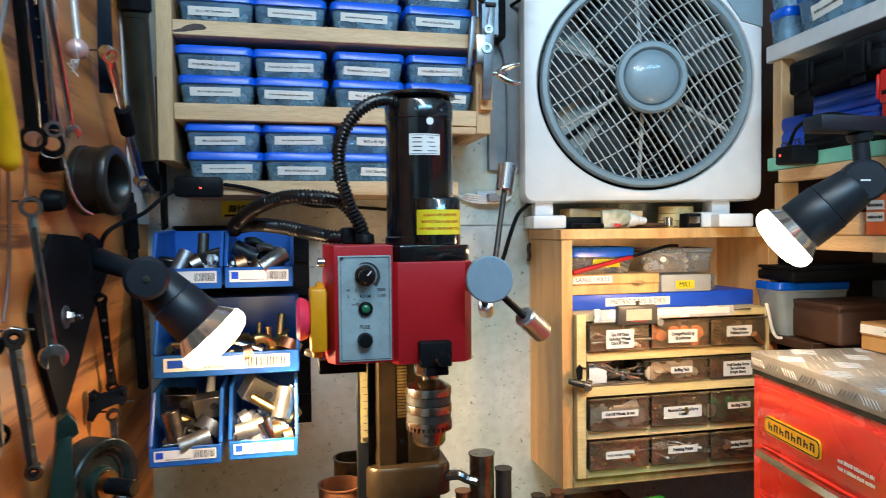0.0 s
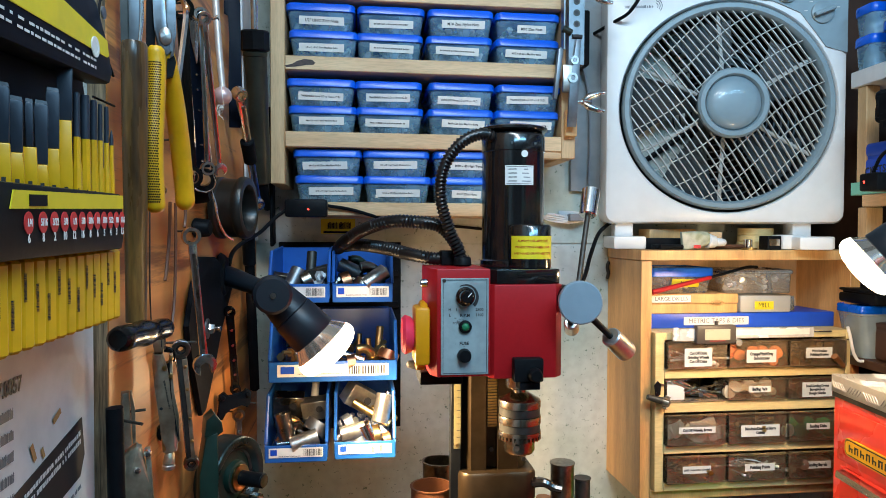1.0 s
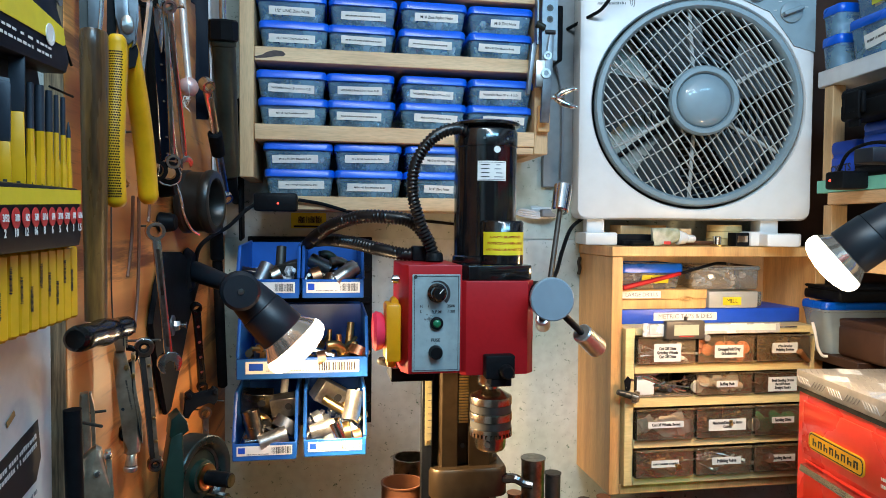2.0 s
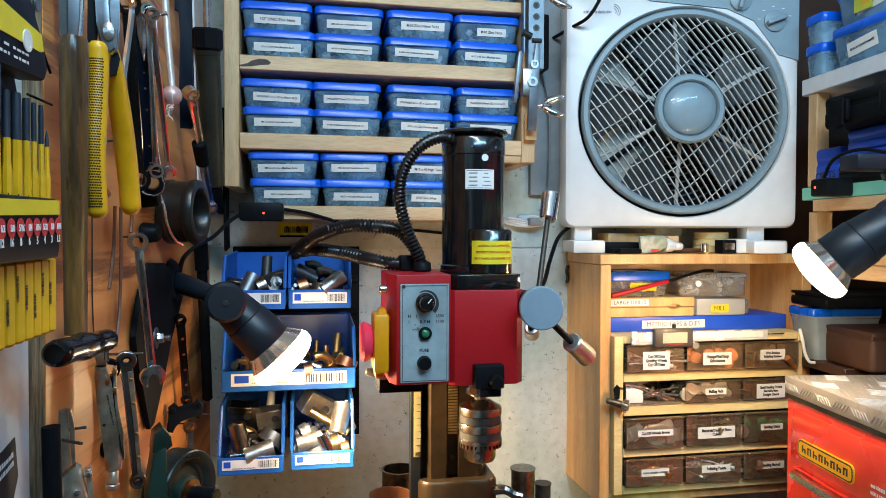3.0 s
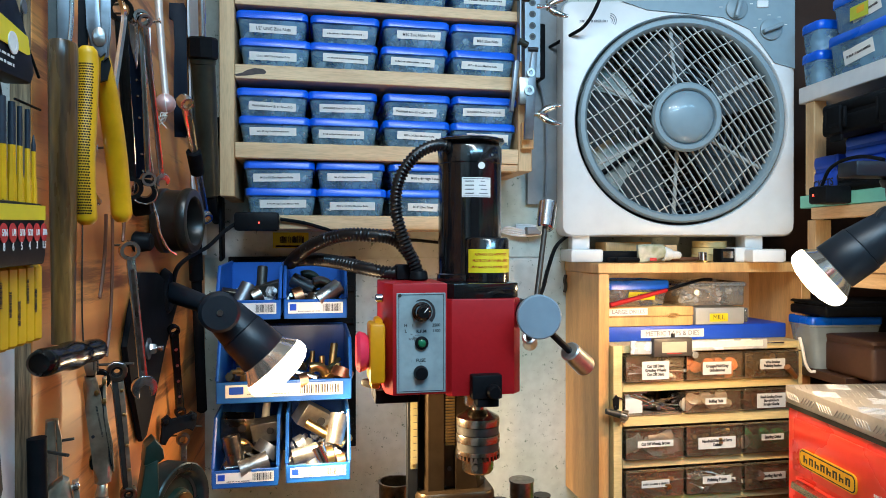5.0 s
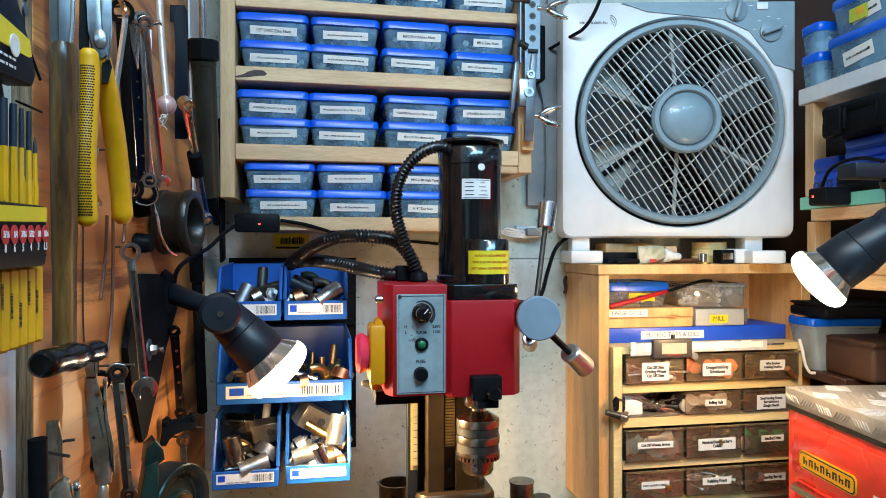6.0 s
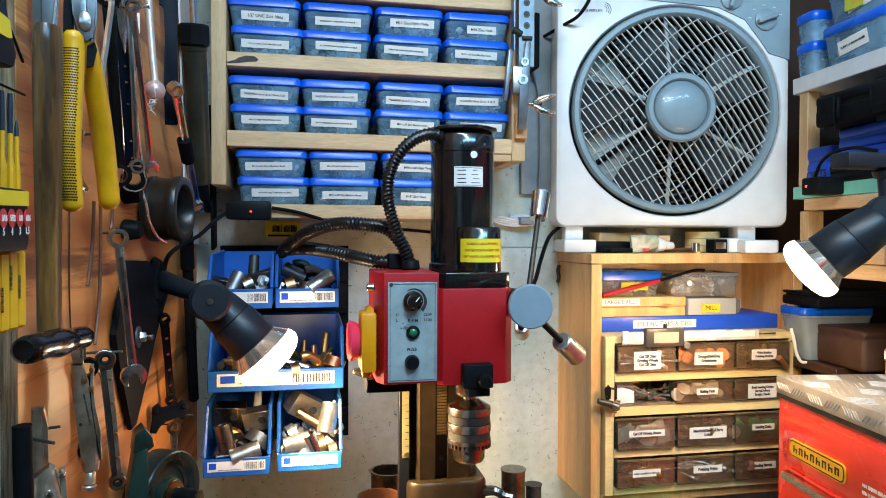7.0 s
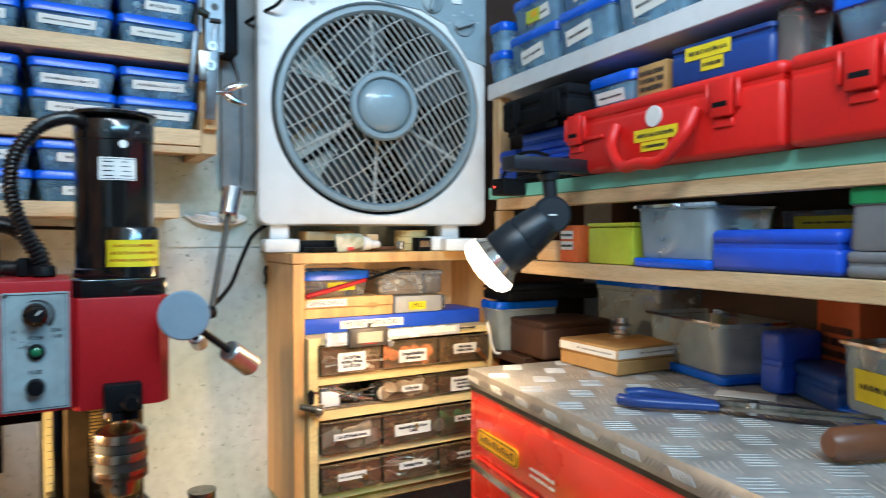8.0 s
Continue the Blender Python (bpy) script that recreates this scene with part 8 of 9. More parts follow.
for k in range(5):
    part("print_line", bars(B(), SF @ Matrix.Translation((0.375, 1.3255 - k * 0.010, 0.0004)) @ pose(0, 0, 0, 0, 0, 10), 0.06, 0.006, 1, 70 + k, 0.5), GREY_PLASTIC, sheet_root)
for y, z, w, h in ((0.366, 1.392, 0.012, 0.004), (0.332, 1.378, 0.004, 0.012), (0.345, 1.374, 0.003, 0.007)):
    part("tear", sheet(B(), SF @ Matrix.Translation((y, z, 0.0004)) @ pose(0, 0, 0, 0, 0, 25), w, h), BROWN_CARD, sheet_root)


# ---------------------------------------------------------------- things in the open top of the cabinet
def stand(ob, x, y, z, turn=0.0):
    ob.matrix_world = pose(x, y, z, 0, 0, turn)
    return ob


UNIT_TOP = 1.3308
c = carton("tap_case", "long flat blue metal tap and die case", "case", 0.395, 0.115, 0.029, BLUE_CASE, 0.002)
face_note(c, 0.135, 0.016, -0.055, 0.014, 0.058, words="METRIC TAPS & DIES", ink=PALE_INK)
stand(c, 0.666, 1.195, UNIT_TOP)
c = local_thing("drill_box", "varnished wooden box labelled large drills", "box")
part("base", box(B(), -0.09, 0.09, -0.06, 0.06, 0, 0.0185, 0.0012, 1), CABINET, c)
lid = part("lid", box(B(), -0.091, 0.091, -0.061, 0.061, 0.0192, 0.038, 0.0012, 1), CABINET, c)
face_note(c, 0.080, 0.0135, -0.048, 0.0285, 0.0612, words="LARGE DRILLS", ink=PALE_INK)
for r in (0.0045, 0.0075):
    part("latch_wire", sweep(B(), [(0.046 + 1.8 * r * math.cos(2 * math.pi * k / 20), -0.0625, 0.0200 + r * 0.6 * math.sin(2 * math.pi * k / 20)) for k in range(21)], 0.0007, 5), BRASS, c)
stand(c, 0.564, 1.195, UNIT_TOP + 0.0295)
c = local_thing("mill_box", "grey plastic box with yellow label in the cabinet", "box")
part("body", box(B(), -0.054, 0.054, -0.055, 0.055, 0, 0.034, 0.003, 2), PALE_GREY, c)
part("end_cap", box(B(), 0.0545, 0.062, -0.055, 0.055, 0.003, 0.032, 0.002, 1), CLEAR, c)
face_note(c, 0.040, 0.016, -0.004, 0.014, 0.0552, YELLOW_LABEL, words="MILL")
stand(c, 0.714, 1.190, UNIT_TOP + 0.0295)
t = tub("storage_box", "clear plastic tub with blue lid and yellow label", 0.138, 0.115, 0.050, body=CLEAR, fill=20, seed=81, note=0.05, note_mat=YELLOW_LABEL, note_w=0.42, note_h=0.32, words="MILL", lid_h=0.014)
stand(t, 0.540, 1.200, UNIT_TOP + 0.068, 3)
t = tub("storage_box", "open clear plastic tray full of cutters", 0.142, 0.115, 0.046, lid=CLEAR, body=CLEAR, fill=18, seed=82, lid_h=0.004, taper=0.94)
stand(t, 0.700, 1.185, UNIT_TOP + 0.0682, -5)
c = thing("pry_bar", "slim red-handled pry bar lying across the boxes", "pry bar", (0.56, 1.105, 1.40))
part("handle", rod(B(), (0.470, 1.118, 1.4035), (0.594, 1.128, 1.4305), 0.0050, 0.0040, 12, 0.001), RED_PAINT, c, "red handle")
part("bar", sweep(B(), smooth_path([(0.594, 1.128, 1.4305), (0.640, 1.131, 1.4425), (0.672, 1.133, 1.4500), (0.694, 1.134, 1.4500)], 6), 0.0030, 8), BLACK, c)
# digital caliper on the drawer unit
c = thing("caliper", "digital steel caliper with grey display on the drawer rack", "caliper", (0.62, 1.0730, 1.3190))
part("beam", box(B(), 0.505, 0.775, 1.0750, 1.0790, 1.3195, 1.3385, 0.0006, 1), ZINC, c)
part("beam_scale", box(B(), 0.612, 0.765, 1.0744, 1.0748, 1.3250, 1.3360), PAPER, c)
body = part("display_housing", box(B(), 0.534, 0.613, 1.0670, 1.0815, 1.3110, 1.3455, 0.003, 2), CALIPER_CASE, c)
part("screen", box(B(), 0.550, 0.600, 1.0664, 1.0668, 1.3185, 1.3385, 0.0002, 1), LCD, body)
part("red_line", box(B(), 0.560, 0.590, 1.0664, 1.0668, 1.3160, 1.3173), RED_INK, body)
part("fixed_jaw", prism(B(), [(0.493, 1.3405), (0.503, 1.3405), (0.508, 1.3355), (0.545, 1.3385), (0.545, 1.3160), (0.493, 1.3160)], 0.004, Matrix(((1, 0, 0, 0), (0, 0, -1, 1.0800), (0, 1, 0, 0), (0, 0, 0, 1)))), ZINC, c)
part("thumb_screw", rod(B(), (0.578, 1.0770, 1.3433), (0.578, 1.0770, 1.3525), 0.0035, seg=12), DARK_STEEL, c)
part("thumb_wheel", rod(B(), (0.6175, 1.0746, 1.3130), (0.6175, 1.0660, 1.3130), 0.0065, seg=18), STEEL, c)
part("depth_rod", box(B(), 0.776, 0.812, 1.0760, 1.0775, 1.3285, 1.3310), STEEL, c)
# things in and at the drawer rack
c = thing("drill_bit_tube", "white plastic pill tube in the open drawer place", "tube", (0.512, 1.10, 1.2025))
part("body", box(B(), 0.488, 0.524, 1.090, 1.120, 1.2025, 1.2300, 0.002, 2), WHITE_PLASTIC, c)
for k, (x0, z0, x1, z1) in enumerate(((0.500, 1.236, 0.560, 1.212), (0.515, 1.238, 0.575, 1.206), (0.490, 1.2365, 0.535, 1.2405), (0.53, 1.2225, 0.594, 1.2055))):
    c = thing("steel_punch", "slim steel rotary tool bit lying in the rack", "tool bit", ((x0 + x1) / 2, 1.10, min(z0, z1)), "loose tool bits")
    part("shank", rod(B(), (x0, 1.094 + k * 0.004, z0), (x1, 1.089 + k * 0.004, z1), 0.0032, 0.0024, 10), STEEL, c)
for x, z, mat in ((0.612, 1.2160, FELT), (0.733, 1.1380, FELT)):
    c = thing("felt_disc", "round white felt polishing disc standing in a drawer", "disc", (x, 1.091, z - 0.0125))
    part("disc", rod(B(), (x, 1.0920, z), (x, 1.0865, z), 0.0130, 0.0130, 24, 0.001), mat, c)
key = thing("chuck_key", "dark steel chuck key hanging on a hook", "key", (0.468, 1.075, 1.185))
part("hook", rod(B(), (0.468, 1.0995, 1.2205), (0.462, 1.078, 1.2205), 0.0012, seg=8), STEEL, key)
part("handle_bar", rod(B(), (0.444, 1.078, 1.2135), (0.474, 1.074, 1.2050), 0.0052, 0.0070, 14, 0.001), DARK_STEEL, key)
cog = Matrix.Translation((0.474, 1.074, 1.2050)) @ frame_to((0.80, -0.45, -0.28))
bm = lathe(B(), [(0, -0.003), (0.0075, -0.003), (0.0085, 0.001), (0.0085, 0.009), (0.0050, 0.0125), (0, 0.0125)], cog, 20)
for i in range(11):
    box(bm, 0.0080, 0.0122, -0.0014, 0.0014, 0.0005, 0.0095, m=cog @ pose(0, 0, 0, 0, 0, i * 360 / 11))
part("gear_end", bm, LIT_STEEL, key, "toothed bronze-toned gear end")
part("tag", prism(B(), [(0, 0), (0.009, 0.004), (0.010, 0.024), (0.004, 0.030), (-0.003, 0.022)], 0.002, Matrix(((1, 0, 0, 0.461), (0, 0, -1, 1.080), (0, 1, 0, 1.212), (0, 0, 0, 1)))), BLACK, key)
c = thing("wooden_peg", "orange wooden peg leaning by the rack", "peg", (0.835, 1.06, 1.262))
part("shaft", rod(B(), (0.838, 1.076, 1.2615), (0.812, 1.068, 1.284), 0.0045, 0.0065, 10, 0.001), PEG_WOOD, c)

# ---------------------------------------------------------------- odds and ends on the cabinet top, under the fan
T2 = CAB_TOP + 0.0003
def block(name, label, category, x0, x1, y0, y1, h, mat, z=T2, bevel=0.002):
    r = thing(name, label, category, ((x0 + x1) / 2, (y0 + y1) / 2, z))
    part("body", box(B(), x0, x1, y0, y1, z, z + h, bevel, 2), mat, r)
    return r
glue = thing("glue_tube", "green and white glue tube lying on the cabinet", "tube", (0.575, 1.12, T2))
part("tube_body", loft(B(), [(rounded(0.036, 0.006, 0.002), 0.0), (rounded(0.033, 0.018, 0.006), 0.03), (rounded(0.026, 0.024, 0.010), 0.055)], Matrix.Translation((0.530, 1.122, T2 + 0.016)) @ pose(0, 0, 0, 0, 84, 8)), GLUE_GREEN, glue)
part("tube_shoulder", rod(B(), (0.5855, 1.130, T2 + 0.0165), (0.604, 1.130, T2 + 0.0145), 0.0145, 0.0115, 18, 0.002), WHITE_PLASTIC, glue)
part("cap", rod(B(), (0.604, 1.130, T2 + 0.0145), (0.624, 1.131, T2 + 0.0135), 0.0085, 0.0070, 16, 0.002), WHITE_PLASTIC, glue)
part("red_mark", box(B(), 0.548, 0.562, 1.109, 1.1095, T2 + 0.003, T2 + 0.009), RED_INK, glue)
c = thing("steel_cup", "small turned steel bush on a washer", "bush", (0.664, 1.115, T2))
part("washer", rod(B(), (0.664, 1.115, T2), (0.664, 1.115, T2 + 0.003), 0.014, seg=20), BRASS, c)
part("bush", rod(B(), (0.662, 1.115, T2 + 0.0032), (0.662, 1.115, T2 + 0.020), 0.008, 0.008, 18, 0.001), STEEL, c)
c = block("blade_box", "small black box with steel blade on top", "box", 0.700, 0.729, 1.11, 1.14, 0.027, BLACK)
part("steel_plate", box(B(), 0.703, 0.725, 1.1092, 1.1096, T2 + 0.008, T2 + 0.021), STEEL, c)
block("plug_adapter", "white plastic plug adapter on the cabinet", "adapter", 0.731, 0.782, 1.11, 1.15, 0.029, WHITE_PLASTIC, bevel=0.004)
c = block("plug_adapter", "white plastic double adapter on the cabinet", "adapter", 0.785, 0.840, 1.105, 1.14, 0.026, WHITE_PLASTIC, bevel=0.004)
c = thing("felt_discs", "short stack of pale wooden discs under the fan", "disc stack", (0.722, 1.19, T2))
for k in range(3):
    part("disc", rod(B(), (0.722 + 0.001 * k, 1.19, T2 + k * 0.0142), (0.722 + 0.001 * k, 1.19, T2 + 0.0138 + k * 0.0142), 0.034, 0.034, 28, 0.001), CREAM_WOOD, c)
block("wood_offcut", "small pine offcut under the fan", "offcut", 0.615, 0.640, 1.17, 1.24, 0.034, PINE)
block("wood_offcut", "flat plywood offcut under the fan", "offcut", 0.500, 0.600, 1.20, 1.255, 0.040, CABINET)
block("black_box", "flat black box under the fan", "box", 0.470, 0.545, 1.15, 1.195, 0.022, BLACK)
for k, (a, b) in enumerate((((0.47, 1.12), (0.55, 1.135)), ((0.475, 1.135), (0.56, 1.14)), ((0.60, 1.145), (0.68, 1.150)), ((0.48, 1.108), (0.53, 1.118)))):
    c = thing("felt_pen", "thin black pen lying on the cabinet", "pen", (a[0], a[1], T2), "loose pens")
    part("barrel", rod(B(), (*a, T2 + 0.0052), (*b, T2 + 0.0052), 0.005, 0.0045, 10, 0.001), BLACK if k != 2 else TIN_BROWN, c)

# ---------------------------------------------------------------- clamps by the shelf end
def wing_nut(root, x, y, z, size=1.0):
    """A bolt with a two-winged nut, its axis along x."""
    part("bolt", rod(B(), (x - 0.020, y, z), (x + 0.012 * size, y, z), 0.0040, seg=12), STEEL, root)
    part("nut_boss", rod(B(), (x, y, z), (x + 0.016 * size, y, z), 0.0068 * size, 0.0050 * size, 16, 0.001), STEEL, root, "bright wing nut")
    for s in (1, -1):
        path = smooth_path([(x + 0.004, y, z + s * 0.002), (x + 0.014 * size, y - 0.002, z + s * 0.009 * size), (x + 0.028 * size, y - 0.004, z + s * 0.014 * size), (x + 0.036 * size, y - 0.005, z + s * 0.015 * size)], 6)
        part("wing", sweep(B(), path, lambda t: size * (0.0030 + 0.0030 * math.sin(math.pi * min(1.0, 0.15 + t))), 10), STEEL, root)


cl = thing("steel_clamp", "perforated galvanised steel clamp with wing nut on the shelf end", "clamp", (0.312, 1.08, 1.838))
CX0, CX1, CY = 0.2905, 0.3185, 1.083
part("channel_face", box(B(), CX0, CX1, CY - 0.002, CY, 1.820, 1.992, 0.0006, 1), GALV, cl)
for x in (CX0 - 0.0004, CX1 - 0.0014):
    part("channel_side", box(B(), x, x + 0.0018, CY - 0.0024, CY + 0.016, 1.820, 1.992), GALV, cl)
for z in (1.954, 1.9335, 1.913, 1.893):
    part("hole", lathe(B(), [(0.0036, 0.0), (0.0062, 0.0), (0.0062, 0.0006), (0.0036, 0.0006)], Matrix.Translation((0.3045, CY - 0.0021, z)) @ pose(0, 0, 0, 90), 20, True), DARK_STEEL, cl)
    part("hole_core", rod(B(), (0.3045, CY - 0.0021, z), (0.3045, CY - 0.0024, z), 0.0050, seg=18), INK, cl)
part("back_bar", box(B(), 0.2790, 0.2830, CY - 0.006, CY + 0.010, 1.846, 1.968, 0.0008, 1), GALV, cl)
part("clamp_screw", rod(B(), (0.2640, CY - 0.004, 1.962), (0.2990, CY - 0.004, 1.962), 0.0065, 0.0065, 14, 0.001), DARK_STEEL, cl)
part("screw_pad", rod(B(), (0.2780, CY - 0.004, 1.8830), (0.2950, CY - 0.004, 1.8760), 0.0070, 0.0060, 14, 0.001), TUBE_GREEN, cl)
part("foot_rivet", rod(B(), (0.296, CY - 0.003, 1.870), (0.314, CY - 0.003, 1.870), 0.0040, seg=12), INK, cl)
part("hook_wire", sweep(B(), smooth_path([(0.318, CY - 0.004, 1.975), (0.327, CY - 0.006, 1.985), (0.332, CY - 0.004, 1.972), (0.330, CY - 0.004, 1.956)], 6), 0.0020, 8), DARK_STEEL, cl)
wing_nut(cl, 0.3320, CY - 0.002, 1.948, 1.05)
lo = thing("steel_clamp", "bright steel clamp with sliding jaw and wing nut by the shelf", "clamp", (0.292, 1.08, 1.708))
part("jaw_bar", prism(B(), [(0.2610, 1.7560), (0.2675, 1.7560), (0.2790, 1.8440), (0.2740, 1.8500), (0.2700, 1.8460)], 0.012, Matrix(((1, 0, 0, 0), (0, 0, -1, CY + 0.004), (0, 1, 0, 0), (0, 0, 0, 1))), 0.0008), GALV, lo)
part("slide_bar", prism(B(), [(0.2868, 1.7070), (0.3030, 1.7070), (0.3075, 1.7800), (0.3105, 1.8640), (0.3020, 1.8640), (0.2985, 1.8380), (0.2905, 1.7800)], 0.006, Matrix(((1, 0, 0, 0), (0, 0, -1, CY - 0.0035), (0, 1, 0, 0), (0, 0, 0, 1))), 0.0006), GALV, lo)
part("jaw_block", box(B(), 0.2780, 0.3060, CY - 0.008, CY + 0.002, 1.7690, 1.8190, 0.0030, 2), WORN_STEEL, lo)
part("eye", lathe(B(), [(0.0046, 0.0), (0.0090, 0.0), (0.0090, 0.0030), (0.0046, 0.0030)], Matrix.Translation((0.2955, CY - 0.0085, 1.7945)) @ pose(0, 0, 0, 90), 24, True), WORN_STEEL, lo)
part("eye_core", rod(B(), (0.2955, CY - 0.0090, 1.7945), (0.2955, CY - 0.0094, 1.7945), 0.0050, seg=20), CREAM_WOOD, lo)
part("eye", lathe(B(), [(0.0040, 0.0), (0.0075, 0.0), (0.0075, 0.0030), (0.0040, 0.0030)], Matrix.Translation((0.2990, CY - 0.0085, 1.8260)) @ pose(0, 0, 0, 90), 24, True), WORN_STEEL, lo)
wing_nut(lo, 0.3150, CY - 0.004, 1.7530, 1.1)
block_c = thing("wood_block", "small orange wood block under the clamp", "offcut", (0.298, 1.09, 1.693))
part("block", box(B(), 0.2880, 0.3100, 1.0905, 1.1000, 1.6925, 1.7400, 0.001, 1), CABINET, block_c)
pan = thing("grey_backboard", "grey painted board panel on the back wall", "panel", (0.40, 1.262, 1.603))
part("board", box(B(), 0.352, 0.440, 1.256, WALL_Y - 0.0004, 1.603, 2.3, 0.001, 1), GREY_PAINT, pan)
dk = thing("black_holder", "black plastic holder behind the clamps", "holder", (0.345, 1.22, 1.83))
part("body", box(B(), 0.330, 0.372, 1.200, 1.2555, 1.850, 1.960, 0.004, 2), BLACK, dk)

# ---------------------------------------------------------------- cables and small wall things
def cable(label, points, r, mat=BLACK, name="cable"):
    path = smooth_path(points, 8)
    root = thing(name, label, "cable", points[0])
    part("wire", sweep(B(), path, r, 8), mat, root)
    return root
cable("black lamp cable running down the side board", [(-0.207, 1.090, 1.556), (-0.225, 1.06, 1.540), (-0.245, 1.02, 1.515), (-0.262, 0.96, 1.500), (-0.268, 0.90, 1.485), (-0.268, 0.868, 1.462)], 0.0032)
cable("thin black cable running along the shelf edge", [(-0.139, 1.092, 1.562), (-0.10, 1.094, 1.556), (-0.06, 1.10, 1.545), (0.0, 1.16, 1.530), (0.05, 1.22, 1.530), (0.12, 1.262, 1.528), (0.20, 1.264, 1.520)], 0.0030)
cable("black power cable from the press to the wall", [(0.455, 1.262, 1.545), (0.425, 1.24, 1.532), (0.395, 1.21, 1.512), (0.365, 1.17, 1.470), (0.335, 1.12, 1.430), (0.290, 1.06, 1.400), (0.230, 0.98, 1.385), (0.175, 0.932, 1.385)], 0.0040)
cable("thin grey wire hanging behind the clamps", [(0.352, 1.250, 1.900), (0.372, 1.248, 1.860), (0.386, 1.246, 1.800), (0.390, 1.246, 1.700), (0.388, 1.248, 1.620)], 0.0026, GREY_PLASTIC)
cable("black fan cable hanging over the fan front", [(0.475, 1.09, 2.12), (0.468, 1.10, 2.06), (0.452, 1.125, 1.985), (0.435, 1.15, 1.945), (0.418, 1.19, 1.935), (0.40, 1.255, 1.93)], 0.0036)
adp = thing("power_adapter", "black power adapter box on the shelf edge", "adapter", (-0.175, 1.09, 1.541))
part("body", box(B(), -0.2115, -0.1395, 1.070, 1.0992, 1.5415, 1.5725, 0.005, 2), BLACK, adp)
part("light", box(B(), -0.173, -0.170, 1.0695, 1.0699, 1.5535, 1.5560), LED_RED, adp)
sg = thing("maker_sign", "small yellow and blue sticker on the wall", "sticker", (-0.125, 1.269, 1.513))
part("plate", box(B(), -0.160, -0.092, 1.2690, 1.2698, 1.513, 1.543), YELLOW_LABEL, sg)
part("sign_shape", bars(B(), front(-0.124, 1.2688, 1.530), 0.046, 0.016, 1, 31, 0.9), NAVY_BLACK, sg)
part("sign_bar", box(B(), -0.155, -0.098, 1.2686, 1.2689, 1.514, 1.518), NAVY_BLACK, sg)
coil = thing("cable_coil", "coil of white cable hanging on the wall", "cable", (0.335, 1.255, 1.535))
for k in range(4):
    part("loop", sweep(B(), smooth_path([(0.285 + 0.006 * k, 1.264, 1.556 - 0.003 * k), (0.306, 1.258 - 0.003 * k, 1.543 + 0.004 * k), (0.342 + 0.004 * k, 1.252, 1.5375 + 0.003 * k), (0.378, 1.256 - 0.002 * k, 1.541 + 0.002 * k),
                                         (0.398 - 0.005 * k, 1.262, 1.550 + 0.001 * k), (0.372 - 0.008 * k, 1.264, 1.5585 - 0.002 * k), (0.33, 1.265, 1.5605 - 0.003 * k)], 6), 0.0024, 6), WHITE_PLASTIC, coil)
part("plug", box(B(), 0.345, 0.375, 1.235, 1.258, 1.540, 1.556, 0.003, 2), GREY_PLASTIC, coil)
# wall fittings
stain = thing("splinter_hook", "dark twisted hook on the cabinet side", "hook", (0.430, 1.262, 1.43))
part("hook", sweep(B(), smooth_path([(0.438, 1.262, 1.455), (0.434, 1.258, 1.445), (0.437, 1.26, 1.432), (0.435, 1.262, 1.42)], 5), 0.004, 6), DARK_STEEL, stain)

# ---------------------------------------------------------------- things on the bench behind the press
def can(name, label, x, y, r, z1, mat, z0=0.9305, rim=None, open_top=True):
    root = thing(name, label, "can", (x, y, z0))
    prof = [(0, z0), (r, z0), (r, z1 - 0.003), (r + 0.0015, z1 - 0.002), (r + 0.0015, z1)] + ([(r - 0.002, z1), (r - 0.002, z1 - 0.05), (0, z1 - 0.05)] if open_top else [(r - 0.003, z1), (0, z1)])
    part("wall", lathe(B(), prof, Matrix.Translation((x, y, 0)), 28), mat, root)
    return root
can("tin_can", "brown painted open tin can on the bench", 0.034, 1.000, 0.034, 1.096, TIN_BROWN)
can("steel_ring_pot", "shallow pale steel pot on the bench", 0.058, 1.085, 0.030, 1.108, DULL_STEEL)
can("steel_bar", "upright polished steel bar on the bench", 0.268, 1.030, 0.0205, 1.115, DULL_STEEL, open_top=False)
can("steel_bar", "short upright dark steel bar on the bench", 0.315, 1.06, 0.014, 1.075, DARK_STEEL, open_top=False)
can("steel_bar", "thin upright steel bar on the bench", 0.235, 1.03, 0.012, 1.055, COPPER, open_top=False)
for k, x in enumerate((0.37, 0.40, 0.43, 0.455)):
    can("glue_bottle", "small dark bottle on the bench", x, 1.10 + 0.02 * (k % 2), 0.012, 0.985 + 0.012 * (k % 3), DARK_STEEL if k % 2 else TIN_BROWN, open_top=False)
c = carton("green_crate", "bright green plastic crate under the cabinet", "crate", 0.16, 0.12, 0.055, GREEN_CLOTH, 0.006)
stand(c, 0.560, 1.03, 0.9305, 4)

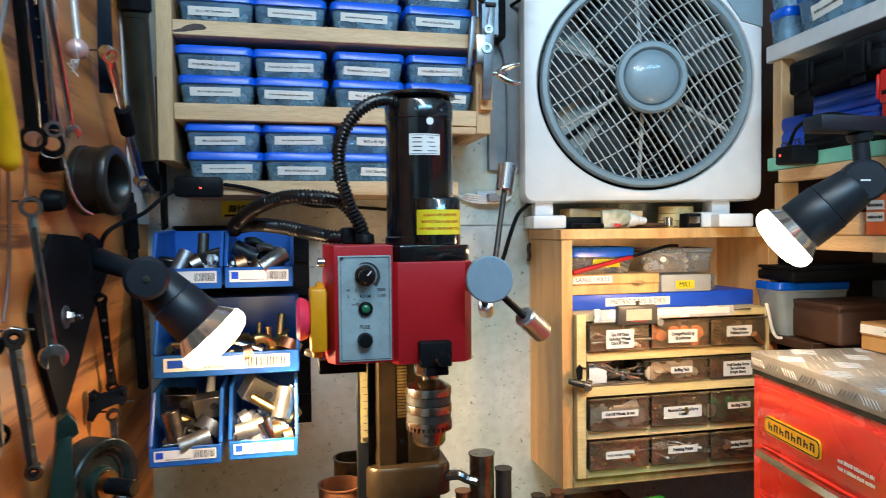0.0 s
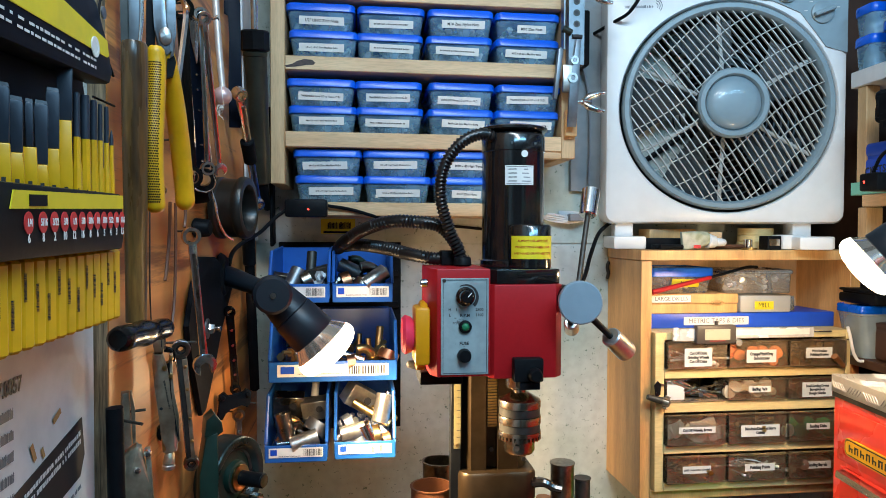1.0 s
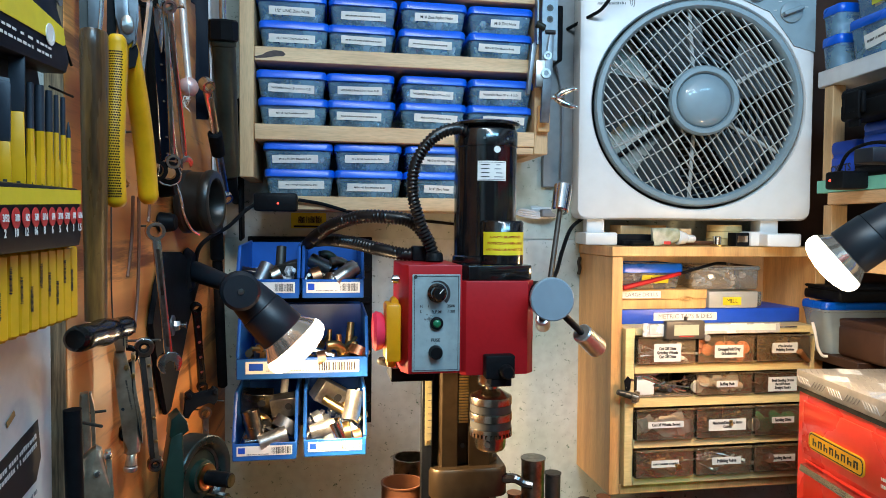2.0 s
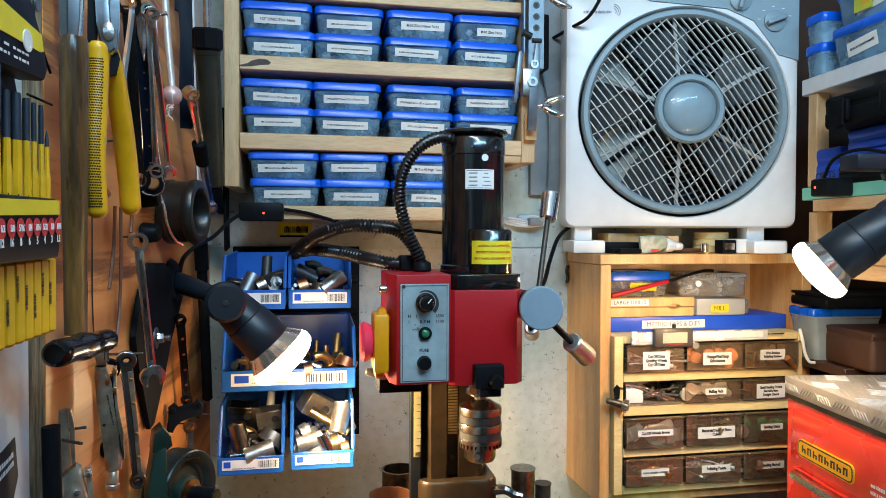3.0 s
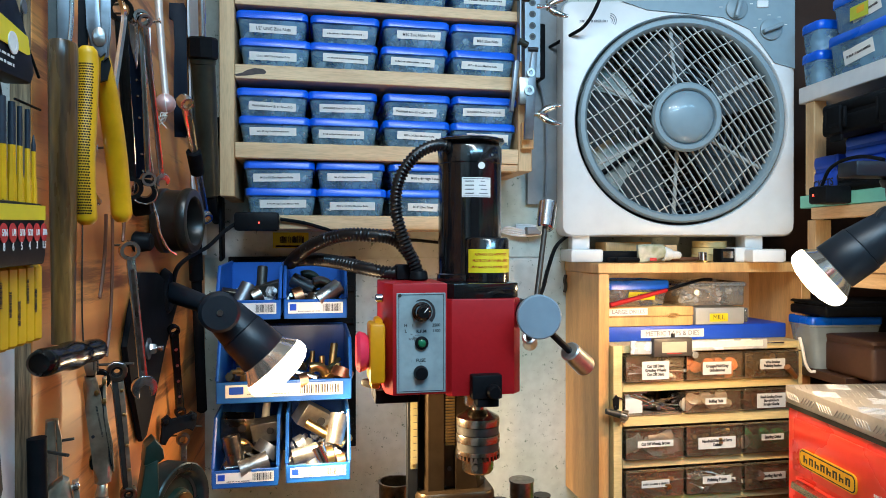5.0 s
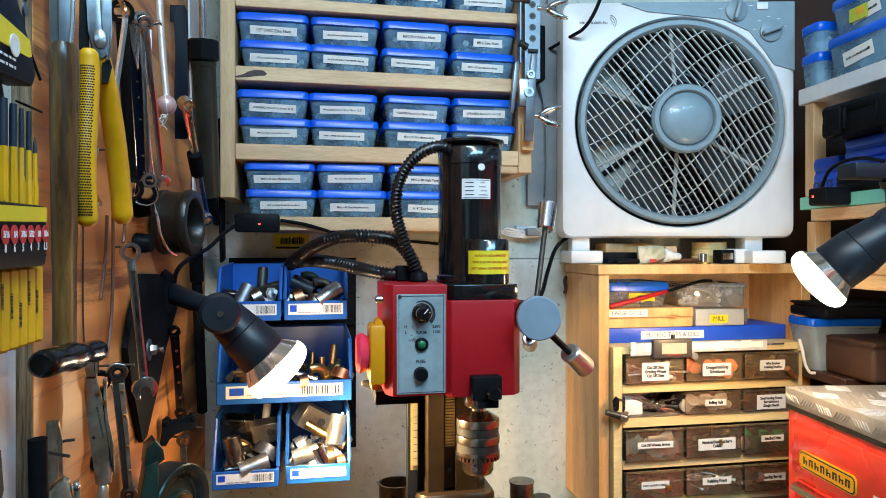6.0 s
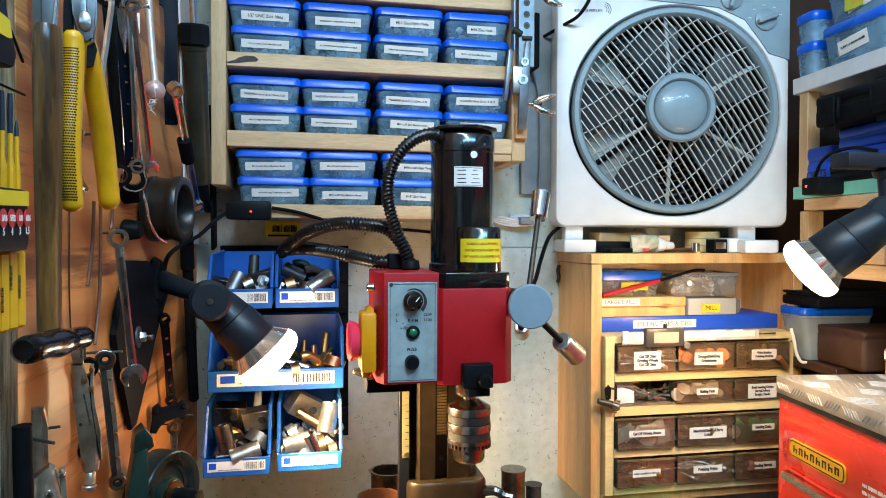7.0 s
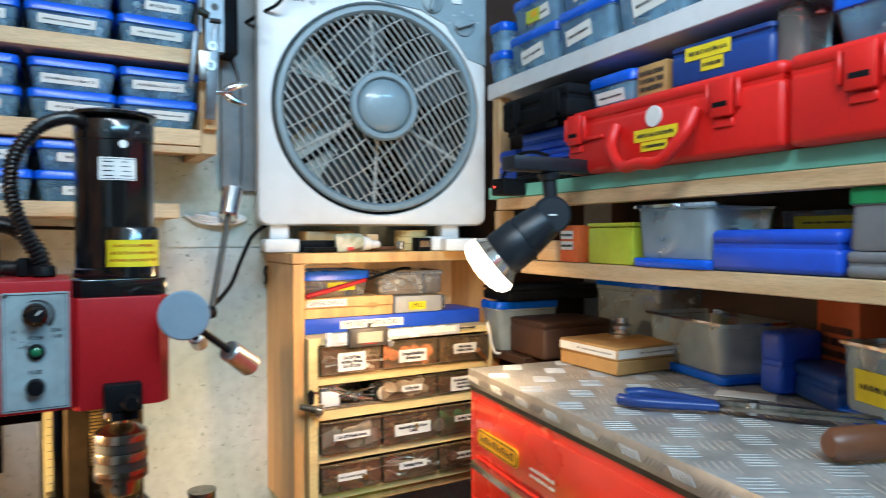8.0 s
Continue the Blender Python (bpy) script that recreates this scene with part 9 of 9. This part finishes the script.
# ---------------------------------------------------------------- metal parts in the blue bins
def bin_parts(x0, x1, y0, y1, z, items):
    for kind, x, y, dz, size, ang, mat in items:
        px, py = x0 + (x1 - x0) * x, y0 + (y1 - y0) * y
        a = radians(ang)
        d = Vector((math.cos(a), 0.35 * math.sin(a * 1.7), math.sin(a) * 0.8)).normalized()
        if kind == "nut":
            r = thing("pipe_nut", "loose threaded pipe nut in a blue bin", "nut", (px, py, z), "loose fittings")
            part("ring", lathe(B(), [(size * 0.62, -size * 0.45), (size, -size * 0.45), (size, size * 0.45), (size * 0.62, size * 0.45)], Matrix.Translation((px, py, z + dz)) @ frame_to(d), 18, True), mat, r)
        elif kind == "rod":
            r = thing("metal_rod", "short metal rod in a blue bin", "rod", (px, py, z), "loose fittings")
            part("rod", rod(B(), Vector((px, py, z + dz)) - d * size, Vector((px, py, z + dz)) + d * size, size * 0.22, size * 0.2, 14, 0.001), mat, r)
        elif kind == "socket":
            r = thing("pipe_socket", "short threaded metal socket in a blue bin", "fitting", (px, py, z), "loose fittings")
            ridges = [(size * (0.50 if k % 2 else 0.485), size * (-0.8 + 0.1 * k)) for k in range(17)]
            part("socket", lathe(B(), [(size * 0.34, -size * 0.8)] + ridges + [(size * 0.34, size * 0.8)], Matrix.Translation((px, py, z + dz)) @ frame_to(d), 18, True), mat, r)
        elif kind == "elbow":
            r = thing("pipe_elbow", "brass pipe fitting in a blue bin", "fitting", (px, py, z), "loose fittings")
            path = smooth_path([Vector((px, py, z + dz)) + Vector((size * math.cos(t), -0.2 * size * t, size * math.sin(t))) for t in (0.2, 0.8, 1.4, 2.0)], 5)
            part("pipe", sweep(B(), path, size * 0.42, 12), mat, r)
            part("collar", rod(B(), path[0] - (path[1] - path[0]).normalized() * size * 0.3, path[1], size * 0.56, size * 0.56, 16), mat, r)
        else:
            r = thing("metal_block", "small drilled metal block in a blue bin", "block", (px, py, z), "loose fittings")
            m = Matrix.Translation((px, py, z + dz)) @ pose(0, 0, 0, 10, ang, ang * 0.7)
            part("block", box(B(), -size, size, -size * 0.6, size * 0.6, -size * 0.7, size * 0.7, 0.001, 1, m), mat, r)
            part("hole", rod(B(), m @ Vector((size * 0.3, -size * 0.61, 0.1 * size)), m @ Vector((size * 0.3, -size * 0.63, 0.1 * size)), size * 0.25, seg=14), INK, r)
bin_parts(-0.224, -0.131, 0.95, 1.12, 1.415, (("block", 0.2, 0.25, 0.022, 0.017, 10, DULL_STEEL), ("rod", 0.65, 0.35, 0.03, 0.040, 88, DARK_STEEL), ("nut", 0.60, 0.12, 0.024, 0.016, 30, DULL_STEEL), ("block", 0.8, 0.3, 0.03, 0.020, -15, DARK_STEEL), ("socket", 0.40, 0.10, 0.026, 0.024, 70, GALV)))
bin_parts(-0.127, -0.033, 0.95, 1.12, 1.415, (("nut", 0.22, 0.15, 0.022, 0.016, 20, COPPER), ("elbow", 0.55, 0.25, 0.026, 0.020, 60, DULL_STEEL), ("rod", 0.84, 0.15, 0.026, 0.020, 80, GALV), ("elbow", 0.35, 0.4, 0.038, 0.018, 60, GREEN_PAINT), ("nut", 0.50, 0.08, 0.020, 0.014, 75, DULL_STEEL), ("socket", 0.70, 0.08, 0.028, 0.026, 40, WORN_STEEL), ("socket", 0.30, 0.30, 0.040, 0.024, -30, GALV)))
bin_parts(-0.224, -0.026, 0.95, 1.12, 1.292, (("rod", 0.86, 0.3, 0.040, 0.030, 85, BRASS), ("rod", 0.78, 0.25, 0.030, 0.022, 92, BRASS), ("nut", 0.93, 0.12, 0.026, 0.017, 70, COPPER), ("elbow", 0.72, 0.12, 0.022, 0.018, 30, BRASS), ("rod", 0.60, 0.10, 0.030, 0.030, -20, STEEL), ("rod", 0.70, 0.45, 0.035, 0.020, 88, BRASS), ("nut", 0.64, 0.06, 0.018, 0.014, 10, COPPER), ("block", 0.2, 0.3, 0.02, 0.018, 5, WORN_STEEL)))
bin_parts(-0.226, -0.133, 0.92, 1.10, 1.178, (("block", 0.3, 0.45, 0.060, 0.024, 4, DULL_STEEL), ("elbow", 0.32, 0.25, 0.026, 0.019, 40, BRASS), ("block", 0.78, 0.40, 0.055, 0.022, -8, WORN_STEEL), ("nut", 0.80, 0.2, 0.032, 0.020, 60, GALV), ("rod", 0.45, 0.08, 0.018, 0.026, 8, STEEL), ("socket", 0.30, 0.12, 0.040, 0.026, 100, DULL_STEEL), ("socket", 0.62, 0.06, 0.020, 0.026, 20, WORN_STEEL), ("rod", 0.72, 0.6, 0.06, 0.030, 86, WHITE_PAINT)))
bin_parts(-0.123, -0.030, 0.92, 1.10, 1.180, (("block", 0.42, 0.45, 0.066, 0.026, 32, WORN_STEEL), ("rod", 0.62, 0.22, 0.050, 0.034, -34, BRASS), ("nut", 0.22, 0.2, 0.036, 0.015, 30, GALV), ("nut", 0.66, 0.1, 0.020, 0.017, 10, BRASS), ("nut", 0.42, 0.1, 0.016, 0.016, 80, GALV), ("rod", 0.85, 0.4, 0.050, 0.026, 78, STEEL), ("elbow", 0.72, 0.3, 0.034, 0.020, 50, BRASS), ("nut", 0.20, 0.08, 0.012, 0.014, 75, GALV), ("nut", 0.86, 0.08, 0.014, 0.013, 15, COPPER), ("socket", 0.80, 0.20, 0.058, 0.028, 80, WORN_STEEL), ("socket", 0.30, 0.06, 0.030, 0.024, 15, WORN_STEEL), ("socket", 0.55, 0.05, 0.026, 0.022, 110, STEEL)))

cable("white cable hanging beside the pine cabinet", [(0.812, 1.034, 1.345), (0.815, 1.030, 1.325), (0.821, 1.030, 1.299), (0.829, 1.028, 1.283), (0.838, 1.024, 1.2815)], 0.0028, WHITE_PLASTIC)
